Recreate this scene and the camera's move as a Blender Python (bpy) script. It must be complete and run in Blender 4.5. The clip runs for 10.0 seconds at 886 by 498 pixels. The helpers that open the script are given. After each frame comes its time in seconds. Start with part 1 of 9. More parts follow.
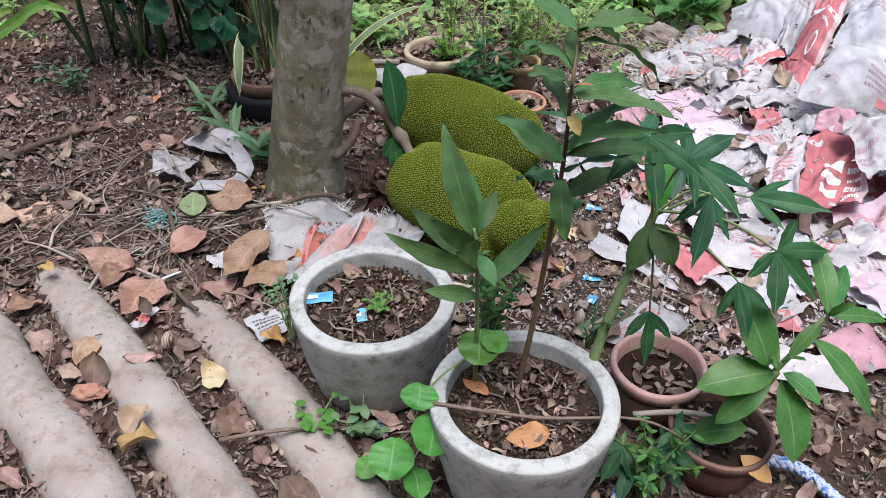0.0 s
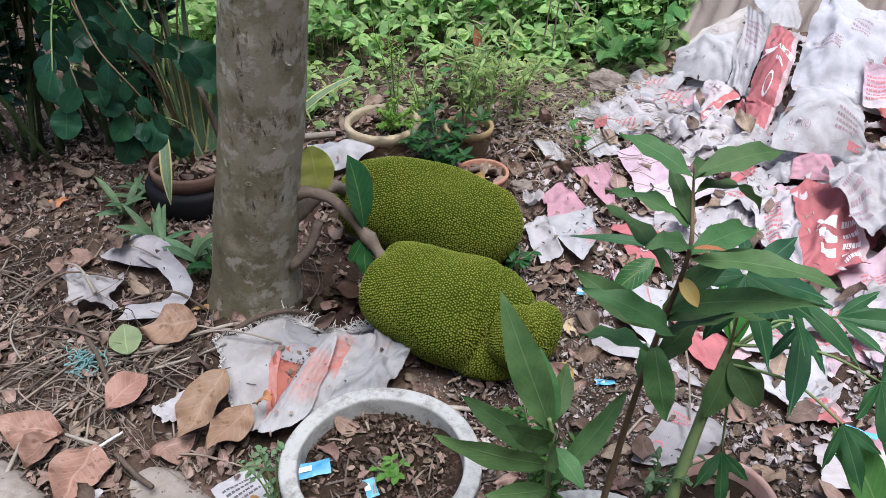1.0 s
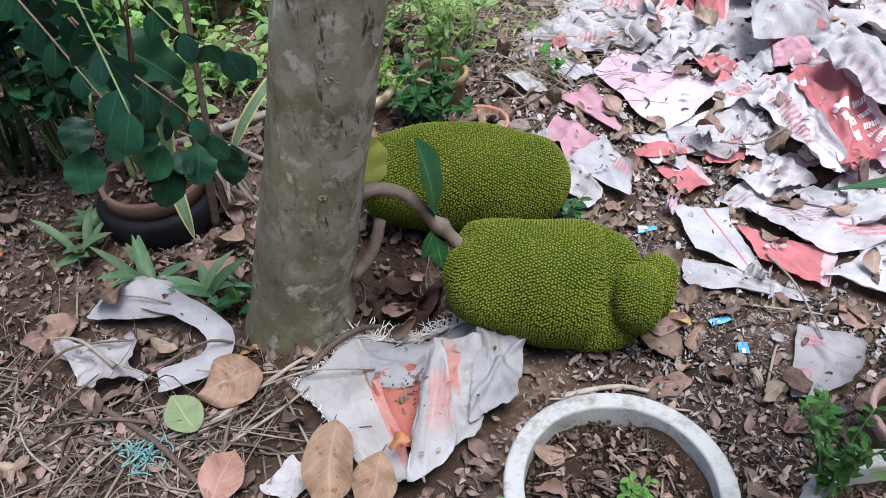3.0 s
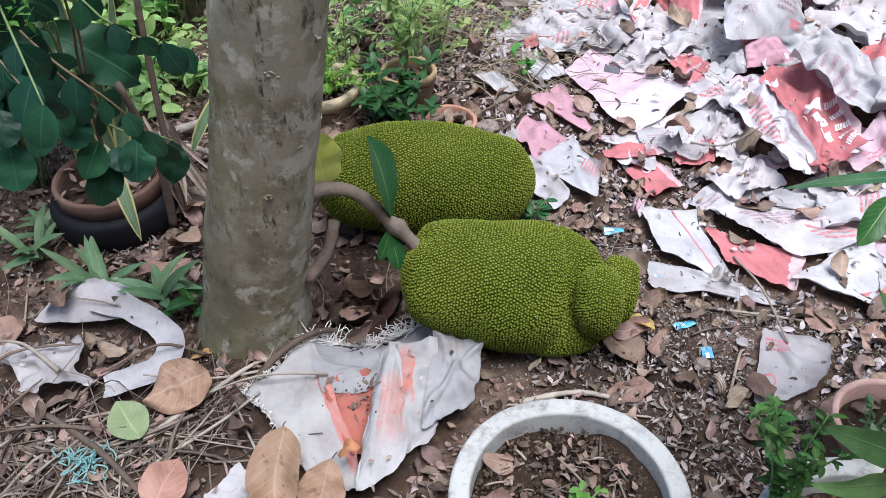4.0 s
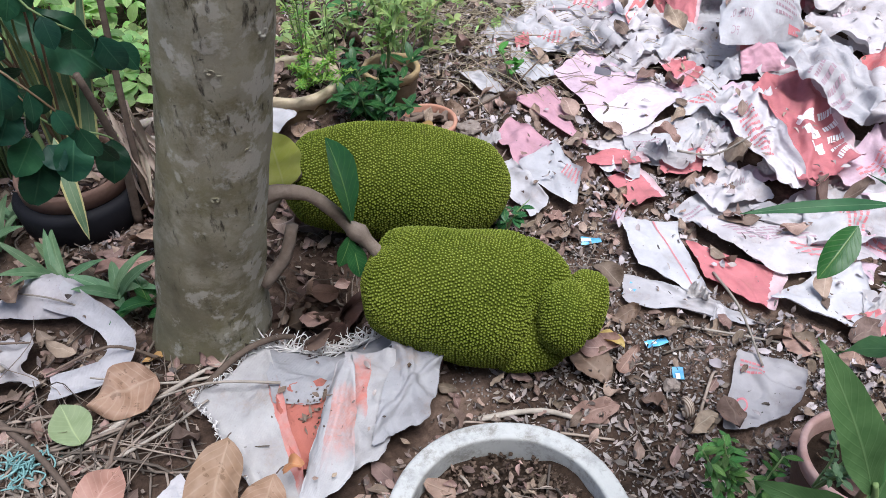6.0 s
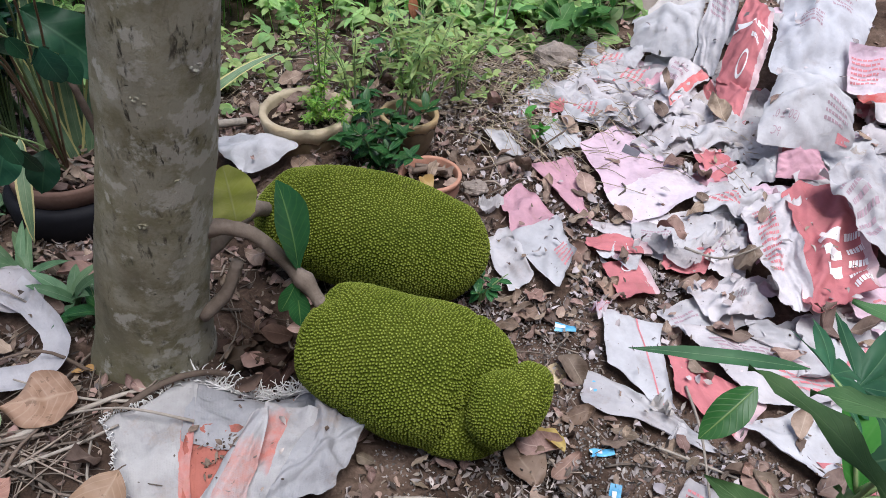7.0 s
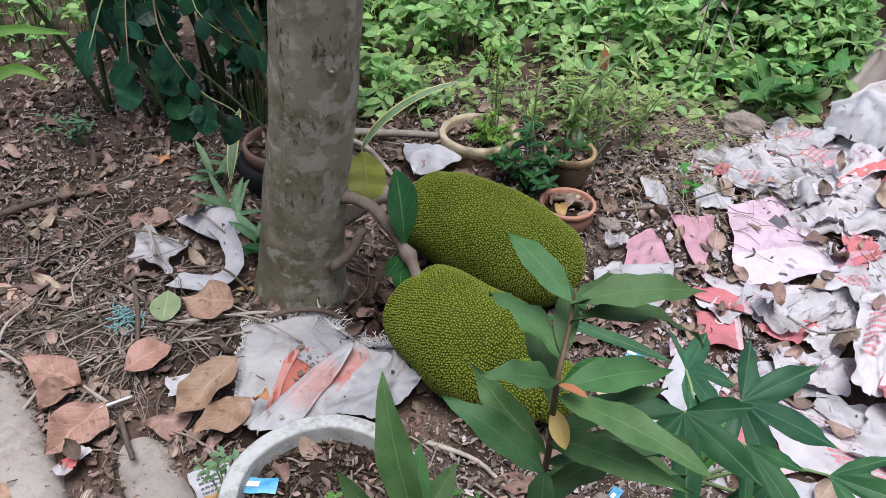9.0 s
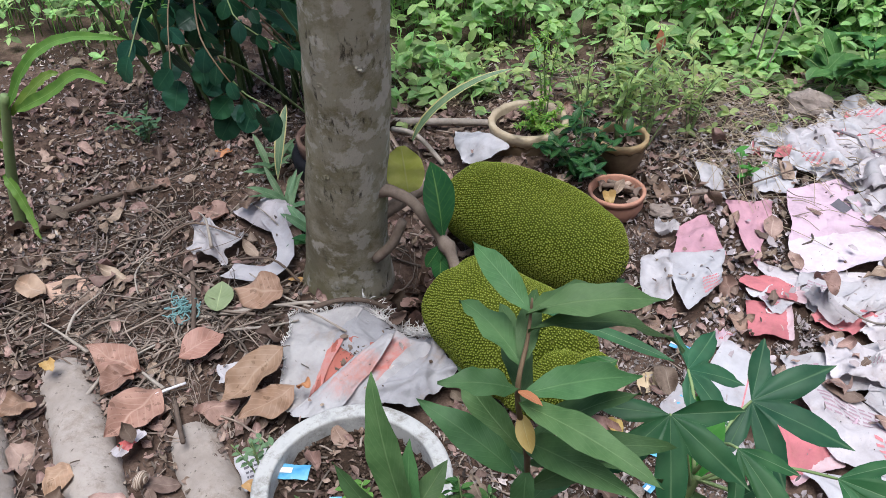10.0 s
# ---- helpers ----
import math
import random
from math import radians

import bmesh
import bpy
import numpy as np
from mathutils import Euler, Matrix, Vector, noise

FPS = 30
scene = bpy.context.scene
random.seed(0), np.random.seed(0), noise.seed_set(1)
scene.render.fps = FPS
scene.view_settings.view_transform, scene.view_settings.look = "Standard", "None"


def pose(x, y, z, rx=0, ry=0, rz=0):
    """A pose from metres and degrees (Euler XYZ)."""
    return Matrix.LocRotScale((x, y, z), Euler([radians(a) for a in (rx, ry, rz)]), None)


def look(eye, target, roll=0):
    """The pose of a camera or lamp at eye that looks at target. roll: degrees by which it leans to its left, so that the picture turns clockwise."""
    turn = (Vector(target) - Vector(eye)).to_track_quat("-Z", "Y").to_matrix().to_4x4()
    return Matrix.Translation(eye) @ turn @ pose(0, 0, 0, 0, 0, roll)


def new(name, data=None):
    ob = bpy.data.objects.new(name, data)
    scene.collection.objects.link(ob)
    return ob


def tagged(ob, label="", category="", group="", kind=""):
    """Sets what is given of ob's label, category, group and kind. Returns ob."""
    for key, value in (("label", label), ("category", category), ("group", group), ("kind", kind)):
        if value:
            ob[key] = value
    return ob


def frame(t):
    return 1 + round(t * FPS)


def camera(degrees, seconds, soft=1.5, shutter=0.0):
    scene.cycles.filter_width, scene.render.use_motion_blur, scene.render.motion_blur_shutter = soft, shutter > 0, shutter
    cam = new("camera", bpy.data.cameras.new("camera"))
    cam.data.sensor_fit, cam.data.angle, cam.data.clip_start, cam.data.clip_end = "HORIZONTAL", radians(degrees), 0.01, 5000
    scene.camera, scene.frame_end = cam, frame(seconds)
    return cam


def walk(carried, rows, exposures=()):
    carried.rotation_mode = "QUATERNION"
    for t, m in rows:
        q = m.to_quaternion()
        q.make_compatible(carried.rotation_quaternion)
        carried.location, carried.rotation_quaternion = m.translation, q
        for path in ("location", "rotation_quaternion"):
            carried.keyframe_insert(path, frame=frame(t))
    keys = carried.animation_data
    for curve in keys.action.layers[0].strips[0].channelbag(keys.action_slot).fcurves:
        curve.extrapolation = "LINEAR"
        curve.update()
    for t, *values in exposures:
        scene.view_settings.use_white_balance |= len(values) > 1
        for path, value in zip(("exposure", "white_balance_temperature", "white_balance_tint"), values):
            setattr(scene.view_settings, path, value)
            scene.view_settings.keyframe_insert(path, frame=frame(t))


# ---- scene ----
cam = camera(58.3, 10.0, 0.6)
PATH = [
    (0, (0.106, 0.022, 1.235), (0.082, 1.608, 0.017), 0.6),
    (0.5, (0.072, 0.214, 1.24), (0.147, 1.821, 0.052), 0.7),
    (1, (-0.062, 0.357, 1.235), (0.155, 1.965, 0.065), 0.1),
    (1.1, (-0.102, 0.396, 1.233), (0.153, 1.999, 0.064), 0.1),
    (1.5, (-0.268, 0.484, 1.234), (0.126, 2.047, 0.05), -0.0),
    (2, (-0.38, 0.592, 1.202), (0.109, 2.076, -0.047), -0.5),
    (2.2, (-0.424, 0.645, 1.192), (0.087, 2.102, -0.079), -1.4),
    (3.3, (-0.509, 0.744, 1.201), (0.116, 2.102, -0.128), -2.2),
    (3.5, (-0.486, 0.739, 1.182), (0.138, 2.102, -0.143), -2.0),
    (4, (-0.437, 0.737, 1.167), (0.195, 2.103, -0.15), -1.7),
    (4.5, (-0.428, 0.731, 1.143), (0.18, 2.099, -0.184), -1.9),
    (5, (-0.391, 0.739, 1.13), (0.192, 2.102, -0.213), -2.3),
    (5.5, (-0.375, 0.744, 1.137), (0.213, 2.103, -0.207), -1.7),
    (5.7, (-0.359, 0.748, 1.146), (0.236, 2.109, -0.193), -1.2),
    (6.8, (-0.181, 0.781, 1.152), (0.355, 2.217, -0.133), 3.4),
    (7, (-0.101, 0.772, 1.149), (0.346, 2.254, -0.117), 4.7),
    (7.5, (0.097, 0.703, 1.198), (0.209, 2.253, -0.062), 6.5),
    (8, (0.109, 0.581, 1.232), (0.106, 2.164, 0.01), 5.1),
    (8.5, (0.121, 0.467, 1.262), (0.051, 2.089, 0.094), 4.1),
    (9, (0.211, 0.476, 1.26), (0.012, 2.063, 0.059), 2.3),
    (9.5, (0.279, 0.496, 1.282), (-0.055, 2.021, 0.032), -1.0),
    (10, (0.308, 0.494, 1.291), (-0.093, 2.011, 0.051), -2.9),
]
walk(cam, [(t, look(eye, target, roll)) for t, eye, target, roll in PATH], [(0, 1.14, 6250, 10), (2.0, 1.06, 6200, 10), (3.4, 1.27, 6100, 9), (5.6, 1.30, 6100, 9), (7.0, 1.03, 6200, 10), (8.5, 1.05, 6200, 10), (10, 1.12, 6200, 10)])

# ---- world and light: bright overcast sky, soft high sun ----
SUN_UP, SUN_ROUND = 77.0, 165.0
world = bpy.data.worlds.new("sky")
scene.world = world
world.use_nodes = True
_wn, _wl = world.node_tree.nodes, world.node_tree.links
_sky = _wn.new("ShaderNodeTexSky")
_sky.sky_type, _sky.sun_disc = "NISHITA", False
_sky.sun_elevation, _sky.sun_rotation = radians(SUN_UP), radians(SUN_ROUND)
_sky.air_density, _sky.dust_density, _sky.ozone_density = 1.0, 3.0, 1.2
_wl.new(_sky.outputs[0], _wn["Background"].inputs[0])
_wn["Background"].inputs[1].default_value = 0.085
_sun = bpy.data.lights.new("sun", "SUN")
_sun.energy, _sun.angle, _sun.color = 2.15, radians(36), (1.0, 0.985, 0.985)
sun = new("sun", _sun)
sun.matrix_world = look((0, 0, 6), (-6 * math.sin(radians(SUN_ROUND)) / math.tan(radians(SUN_UP)), -6 * math.cos(radians(SUN_ROUND)) / math.tan(radians(SUN_UP)), 0))


# ---- materials ----
class Nodes:
    """A short hand for wiring a node material."""

    def __init__(self, name):
        self.mat = bpy.data.materials.new(name)
        self.mat.use_nodes = True
        self.t = self.mat.node_tree
        self.bsdf = self.t.nodes["Principled BSDF"]
        self.out = self.t.nodes["Material Output"]

    def put(self, where, value):
        if isinstance(value, bpy.types.NodeSocket):
            self.t.links.new(value, where)
        else:
            where.default_value = value

    def node(self, kind, *inputs, operation="", use_clamp=False, data_type="", blend_type="", bands_direction=""):
        n = self.t.nodes.new("ShaderNode" + kind)
        if operation:
            n.operation, n.use_clamp = operation, use_clamp
        if data_type:
            n.data_type, n.blend_type = data_type, blend_type
        if bands_direction:
            n.bands_direction = bands_direction
        for k, v in enumerate(inputs):
            if v is not None:
                self.put(n.inputs[k], v)
        return n

    def math(self, op, a, b=0.0, clamp=False):
        return self.node("Math", a, b, operation=op, use_clamp=clamp).outputs[0]

    def noise(self, co, scale, detail=5.0, rough=0.6):
        n = self.node("TexNoise")
        self.put(n.inputs["Vector"], co)
        n.inputs["Scale"].default_value, n.inputs["Detail"].default_value, n.inputs["Roughness"].default_value = scale, detail, rough
        return n.outputs["Fac"]

    def ramp(self, fac, stops):
        n = self.node("ValToRGB", fac)
        r = n.color_ramp
        while len(r.elements) < len(stops):
            r.elements.new(0.5)
        for e, (p, c) in zip(r.elements, stops):
            e.position, e.color = p, (*c, 1)
        return n.outputs[0]

    def mix(self, fac, a, b, blend="MIX"):
        n = self.node("Mix", data_type="RGBA", blend_type=blend)
        for s, v in ((0, fac), (6, a), (7, b)):
            if isinstance(v, tuple):
                v = (*v, 1) if len(v) == 3 else v
            self.put(n.inputs[s], v)
        return n.outputs[2]

    def hsv(self, col, hue=0.5, sat=1.0, val=1.0):
        return self.node("HueSaturation", hue, sat, val, 1.0, col).outputs[0]

    def bump(self, height, strength, distance):
        n = self.node("Bump")
        n.inputs["Strength"].default_value, n.inputs["Distance"].default_value = strength, distance
        self.put(n.inputs["Height"], height)
        self.put(self.bsdf.inputs["Normal"], n.outputs[0])
        return n

    def co(self, kind="Object"):
        return self.node("TexCoord").outputs[kind]

    def done(self, colour, rough=0.8, spec=0.3):
        self.put(self.bsdf.inputs["Base Color"], colour)
        self.put(self.bsdf.inputs["Roughness"], rough)
        self.put(self.bsdf.inputs["Specular IOR Level"], spec)
        return self.mat

    def see_through(self, colour, part=0.25):
        tr = self.node("BsdfTranslucent", colour)
        m = self.node("MixShader", part, self.bsdf.outputs[0], tr.outputs[0])
        self.t.links.new(m.outputs[0], self.out.inputs[0])


def spread(n, island=False, low=0.8, high=1.2):
    """A random factor for each object, or for each loose piece of one mesh."""
    r = n.node("NewGeometry").outputs["Random Per Island"] if island else n.node("ObjectInfo").outputs["Random"]
    return n.node("MapRange", r, 0.0, 1.0, low, high).outputs[0], r


def mottled(name, stops, scale=12, rough=0.85, spec=0.25, bump=0.4, depth=0.004, fine=90, low=0.85, high=1.15, island=False):
    n = Nodes(name)
    co = n.co()
    big, small = n.noise(co, scale, 8), n.noise(co, fine, 6, 0.7)
    col = n.ramp(n.math("ADD", n.math("MULTIPLY", big, 0.7), n.math("MULTIPLY", small, 0.3)), stops)
    f, _ = spread(n, island, low, high)
    col = n.hsv(col, val=f)
    n.bump(n.math("ADD", small, big), bump, depth)
    return n.done(col, n.node("MapRange", small, 0.3, 0.7, max(0.05, rough - 0.12), min(1, rough + 0.1)).outputs[0], spec)


def leaf_mat(name, dark, light, vein, rough=0.45, thin=0.22, low=0.75, high=1.25, island=False, hue=0.02, edge=None, veins=9.0, spots=None, spec=0.22, ribs=0.18):
    """A leaf: UV x runs across it (middle at 0.5), y along it."""
    n = Nodes(name)
    uv = n.node("SeparateXYZ", n.co("UV"))
    across = n.math("ABSOLUTE", n.math("SUBTRACT", uv.outputs[0], 0.5))
    rib = n.math("SUBTRACT", 1.0, n.math("MULTIPLY", across, 28.0), True)
    side = n.math("SINE", n.math("MULTIPLY", n.math("SUBTRACT", uv.outputs[1], n.math("MULTIPLY", across, 0.5)), veins * 6.2832))
    side = n.math("POWER", n.math("ADD", n.math("MULTIPLY", side, 0.5), 0.5), 14.0)
    co = n.co()
    blot = n.noise(co, 25, 6)
    col = n.ramp(blot, [(0.3, dark), (0.7, light)])
    if spots:
        col = n.mix(n.math("MULTIPLY", n.math("GREATER_THAN", n.noise(co, 60, 4), 0.62), 0.6), col, spots)
    col = n.mix(n.math("MULTIPLY", n.math("MAXIMUM", rib, n.math("MULTIPLY", side, ribs)), 0.7), col, vein)
    if edge:
        col = n.mix(n.math("GREATER_THAN", across, 0.36), col, edge)
    f, r = spread(n, island, low, high)
    col = n.hsv(col, hue=n.node("MapRange", n.math("FRACT", n.math("MULTIPLY", r, 7.31)), 0.0, 1.0, 0.5 - hue, 0.5 + hue).outputs[0], val=f)
    n.bump(n.math("ADD", n.math("MULTIPLY", n.math("MAXIMUM", rib, n.math("MULTIPLY", side, 0.3)), 0.6), n.math("MULTIPLY", blot, 0.8)), 0.35, 0.002)
    n.done(col, rough, spec)
    n.see_through(n.hsv(col, sat=1.15, val=1.3), thin)
    return n.mat


def sack_mat(name, base, dirt=(0.3, 0.2, 0.13), band=None, dirtiness=0.5, gloss=0.72, fade=0.25, thin=0.12, crumple=0.75):
    """Woven plastic: a fine weave, stains, and where band = (colour, axis, low, high) a printed panel."""
    n = Nodes(name)
    co = n.co("UV")
    ob = n.co()
    col = n.mix(n.node("MapRange", n.noise(ob, 11, 6, 0.65), 0.38, 0.66, 0.0, 1.0).outputs[0], base, tuple(c * k for c, k in zip(base, (0.74, 0.73, 0.74))))
    if band:
        colour, axis, low, high = band[:4]
        s = n.node("SeparateXYZ", co).outputs[axis]
        wob = n.math("ADD", s, n.math("MULTIPLY", n.math("SUBTRACT", n.noise(co, 7, 3), 0.5), 0.12))
        m = n.math("MULTIPLY", n.math("GREATER_THAN", wob, low), n.math("LESS_THAN", wob, high))
        if len(band) > 4:
            q = n.math("ADD", n.node("SeparateXYZ", co).outputs[1 - axis], n.math("MULTIPLY", n.math("SUBTRACT", n.noise(co, 6, 4), 0.5), 0.3))
            m = n.math("MULTIPLY", m, n.math("MULTIPLY", n.node("MapRange", q, band[4], band[4] + 0.12, 0.0, 1.0).outputs[0], n.node("MapRange", q, band[5], band[5] - 0.16, 0.0, 1.0).outputs[0]))
        worn = n.node("MapRange", n.noise(ob, 38, 8, 0.7), 0.42, 0.62, 1.0, 1.0 - fade).outputs[0]
        col = n.mix(n.math("MULTIPLY", m, worn), col, colour)
    stain = n.node("MapRange", n.noise(ob, 14, 9, 0.72), 0.56, 0.75, 0.0, dirtiness).outputs[0]
    col = n.mix(stain, col, dirt)
    specks = n.node("MapRange", n.noise(ob, 120, 3), 0.66, 0.74, 0.0, dirtiness * 0.6).outputs[0]
    col = n.mix(specks, col, tuple(c * 0.5 for c in dirt))
    wu = n.node("TexWave", None, 420.0, 0.5, bands_direction="X")
    wv = n.node("TexWave", None, 420.0, 0.5, bands_direction="Y")
    for w in (wu, wv):
        n.put(w.inputs["Vector"], ob)
        w.inputs["Scale"].default_value = 130.0
    vor = n.node("TexVoronoi")
    vor.feature = "DISTANCE_TO_EDGE"
    warp = n.node("Mix", data_type="RGBA", blend_type="MIX")
    wn = n.node("TexNoise")
    n.put(wn.inputs["Vector"], ob)
    wn.inputs["Scale"].default_value = 16.0
    warp.inputs[0].default_value = 0.06
    n.put(warp.inputs[6], ob)
    n.put(warp.inputs[7], wn.outputs["Color"])
    n.put(vor.inputs["Vector"], warp.outputs[2])
    vor.inputs["Scale"].default_value = 26.0
    facet = n.math("MULTIPLY", vor.outputs["Distance"], n.noise(ob, 8, 3))
    h = n.math("ADD", n.math("MULTIPLY", n.math("ADD", wu.outputs["Fac"], wv.outputs["Fac"]), 0.03), n.math("MULTIPLY", n.noise(ob, 60, 6), 0.5))
    h = n.math("ADD", h, n.math("MULTIPLY", facet, 1.6))
    n.bump(h, crumple * 0.75, 0.008)
    f, _ = spread(n, False, 0.88, 1.04)
    col = n.hsv(col, val=f)
    n.done(col, gloss, 0.2)
    n.see_through(col, thin)
    return n.mat


M_soil = mottled("soil", [(0.32, (0.010, 0.0066, 0.0048)), (0.5, (0.076, 0.049, 0.036)), (0.70, (0.235, 0.165, 0.128))], 5, 0.95, 0.15, 0.9, 0.012, 70, 1, 1)
M_potsoil = mottled("potting_soil", [(0.25, (0.014, 0.0095, 0.007)), (0.55, (0.045, 0.029, 0.02)), (0.8, (0.11, 0.072, 0.05))], 14, 0.95, 0.15, 0.9, 0.01, 110, 1, 1)
M_crumb = mottled("soil_crumbs", [(0.3, (0.035, 0.025, 0.018)), (0.7, (0.13, 0.092, 0.07))], 30, 0.95, 0.1, 0.5, 0.003, 160, 0.5, 1.6, True)
M_chip = mottled("pale_grit", [(0.3, (0.14, 0.12, 0.11)), (0.7, (0.4, 0.37, 0.35))], 30, 0.9, 0.2, 0.4, 0.002, 160, 0.4, 1.5, True)
M_straw = mottled("dry_straw", [(0.3, (0.13, 0.097, 0.075)), (0.7, (0.36, 0.295, 0.245))], 30, 0.8, 0.25, 0.3, 0.001, 200, 0.2, 1.3, True)
M_hay = mottled("pale_hay", [(0.3, (0.28, 0.22, 0.15)), (0.7, (0.52, 0.44, 0.32))], 30, 0.8, 0.25, 0.3, 0.001, 200, 0.5, 1.25, True)
M_stalk = mottled("grey_brown_stalk", [(0.3, (0.12, 0.09, 0.07)), (0.7, (0.27, 0.215, 0.175))], 30, 0.8, 0.2, 0.7, 0.003, 160)
M_twig = mottled("twig_bark", [(0.3, (0.07, 0.05, 0.037)), (0.7, (0.2, 0.15, 0.12))], 25, 0.85, 0.2, 0.6, 0.002, 160, 0.7, 1.3)
M_litter = leaf_mat("leaf_litter", (0.12, 0.075, 0.057), (0.37, 0.268, 0.218), (0.42, 0.33, 0.27), 0.65, 0.06, 0.4, 1.35, True, 0.025)
M_dead = leaf_mat("dead_leaf", (0.18, 0.113, 0.084), (0.33, 0.225, 0.175), (0.4, 0.29, 0.225), 0.55, 0.06, 0.5, 1.2, False, 0.02, veins=8, spots=(0.12, 0.07, 0.045))
# dead leaf coloured near black to paint in the hollow's shade
M_shadeleaf = leaf_mat("shade_dark_leaf", (0.035, 0.021, 0.015), (0.095, 0.056, 0.040), (0.12, 0.075, 0.055), 0.7, 0.04, 0.4, 1.3, False, 0.02, veins=8)
M_orange = leaf_mat("fallen_orange_leaf", (0.44, 0.19, 0.075), (0.52, 0.27, 0.13), (0.54, 0.34, 0.17), 0.5, 0.12, 0.85, 1.1)
M_yellow = leaf_mat("fallen_yellow_leaf", (0.42, 0.26, 0.08), (0.52, 0.37, 0.16), (0.54, 0.42, 0.2), 0.5, 0.12, 0.8, 1.15)
M_paleleaf = leaf_mat("fallen_pale_leaf", (0.44, 0.36, 0.2), (0.56, 0.48, 0.3), (0.6, 0.52, 0.36), 0.5, 0.12, 0.85, 1.1)
M_ochreleaf = leaf_mat("fallen_ochre_leaf", (0.36, 0.21, 0.09), (0.47, 0.31, 0.15), (0.5, 0.36, 0.2), 0.55, 0.1, 0.85, 1.1)
M_paleleaf2 = leaf_mat("bleached_dead_leaf", (0.36, 0.25, 0.17), (0.5, 0.37, 0.26), (0.54, 0.42, 0.32), 0.55, 0.08, 0.85, 1.1)
M_fallen_green = leaf_mat("fallen_green_leaf", (0.18, 0.225, 0.11), (0.25, 0.30, 0.165), (0.4, 0.46, 0.24), 0.45, 0.1, 0.95, 1.05)
M_jleaf = leaf_mat("glossy_dark_leaf", (0.018, 0.075, 0.025), (0.035, 0.12, 0.035), (0.2, 0.3, 0.1), 0.3, 0.15, 0.85, 1.15)
M_yleaf = leaf_mat("yellow_green_leaf", (0.42, 0.47, 0.1), (0.56, 0.58, 0.2), (0.55, 0.57, 0.25), 0.4, 0.35, 0.95, 1.05)
M_lance = leaf_mat("mid_green_leaf", (0.045, 0.11, 0.036), (0.10, 0.195, 0.075), (0.14, 0.235, 0.10), 0.55, 0.22, 0.65, 1.25, veins=12)
M_papaya = leaf_mat("deep_green_lobed_leaf", (0.015, 0.062, 0.026), (0.034, 0.108, 0.046), (0.13, 0.22, 0.11), 0.5, 0.2, 0.8, 1.2, veins=0.5)
M_broad = leaf_mat("fresh_green_leaf", (0.05, 0.145, 0.04), (0.1, 0.23, 0.068), (0.22, 0.34, 0.14), 0.4, 0.25, 0.85, 1.15)
M_heart = leaf_mat("bright_green_leaf", (0.06, 0.19, 0.035), (0.115, 0.28, 0.06), (0.22, 0.37, 0.14), 0.4, 0.28, 0.85, 1.15, veins=5)
M_shrub = leaf_mat("blue_green_leaf", (0.010, 0.044, 0.028), (0.028, 0.092, 0.046), (0.05, 0.12, 0.065), 0.4, 0.15, 0.4, 1.7, hue=0.025, veins=6)
M_weed = leaf_mat("soft_green_leaf", (0.085, 0.165, 0.08), (0.155, 0.255, 0.135), (0.25, 0.34, 0.2), 0.45, 0.22, 0.8, 1.2)
M_edged = leaf_mat("yellow_edged_leaf", (0.1, 0.17, 0.09), (0.2, 0.28, 0.16), (0.3, 0.35, 0.2), 0.4, 0.15, 0.9, 1.1, edge=(0.5, 0.44, 0.2))
M_bed = leaf_mat("herb_leaf", (0.22, 0.40, 0.13), (0.42, 0.59, 0.26), (0.46, 0.6, 0.32), 0.45, 0.55, 0.45, 1.4, True, 0.025)
M_fine = leaf_mat("feathery_leaf", (0.16, 0.32, 0.05), (0.28, 0.46, 0.1), (0.36, 0.5, 0.18), 0.45, 0.4, 0.6, 1.3, True, 0.03)
M_pepper = leaf_mat("pale_green_leaf", (0.27, 0.39, 0.13), (0.44, 0.56, 0.24), (0.5, 0.58, 0.32), 0.45, 0.5, 0.6, 1.25, True, 0.03)
M_climb = leaf_mat("climber_leaf", (0.035, 0.10, 0.025), (0.09, 0.2, 0.05), (0.16, 0.28, 0.1), 0.42, 0.25, 0.4, 1.3, True, 0.025)
M_fan = leaf_mat("pleated_dark_leaf", (0.012, 0.045, 0.022), (0.025, 0.085, 0.04), (0.07, 0.15, 0.08), 0.4, 0.12, 0.9, 1.1, veins=6)
M_stem = mottled("green_stem", [(0.3, (0.12, 0.2, 0.07)), (0.7, (0.25, 0.32, 0.14))], 20, 0.55, 0.3, 0.3, 0.002, 120)
# the green stem again, darkened to carry the clump's shade in its colour
M_shadestem = mottled("shaded_green_stem", [(0.3, (0.045, 0.08, 0.03)), (0.7, (0.11, 0.155, 0.065))], 20, 0.6, 0.25, 0.3, 0.002, 120)
M_redstem = mottled("reddish_stem", [(0.3, (0.1, 0.06, 0.04)), (0.7, (0.22, 0.16, 0.09))], 20, 0.6, 0.3, 0.3, 0.002, 120)
M_clayrim = mottled("dusty_clay", [(0.3, (0.11, 0.062, 0.047)), (0.7, (0.23, 0.145, 0.115))], 14, 0.85, 0.2, 0.3, 0.002, 90)
M_shrub2 = leaf_mat("dense_dark_leaf", (0.016, 0.066, 0.034), (0.045, 0.13, 0.06), (0.09, 0.19, 0.1), 0.45, 0.2, 0.35, 1.9, True, 0.04, veins=6)
M_terra = mottled("terracotta", [(0.3, (0.3, 0.14, 0.09)), (0.7, (0.46, 0.25, 0.18))], 14, 0.8, 0.25, 0.3, 0.002, 90)
M_brownpot = mottled("dull_brown_plastic", [(0.3, (0.1, 0.055, 0.04)), (0.7, (0.19, 0.11, 0.08))], 14, 0.6, 0.35, 0.3, 0.002, 90)
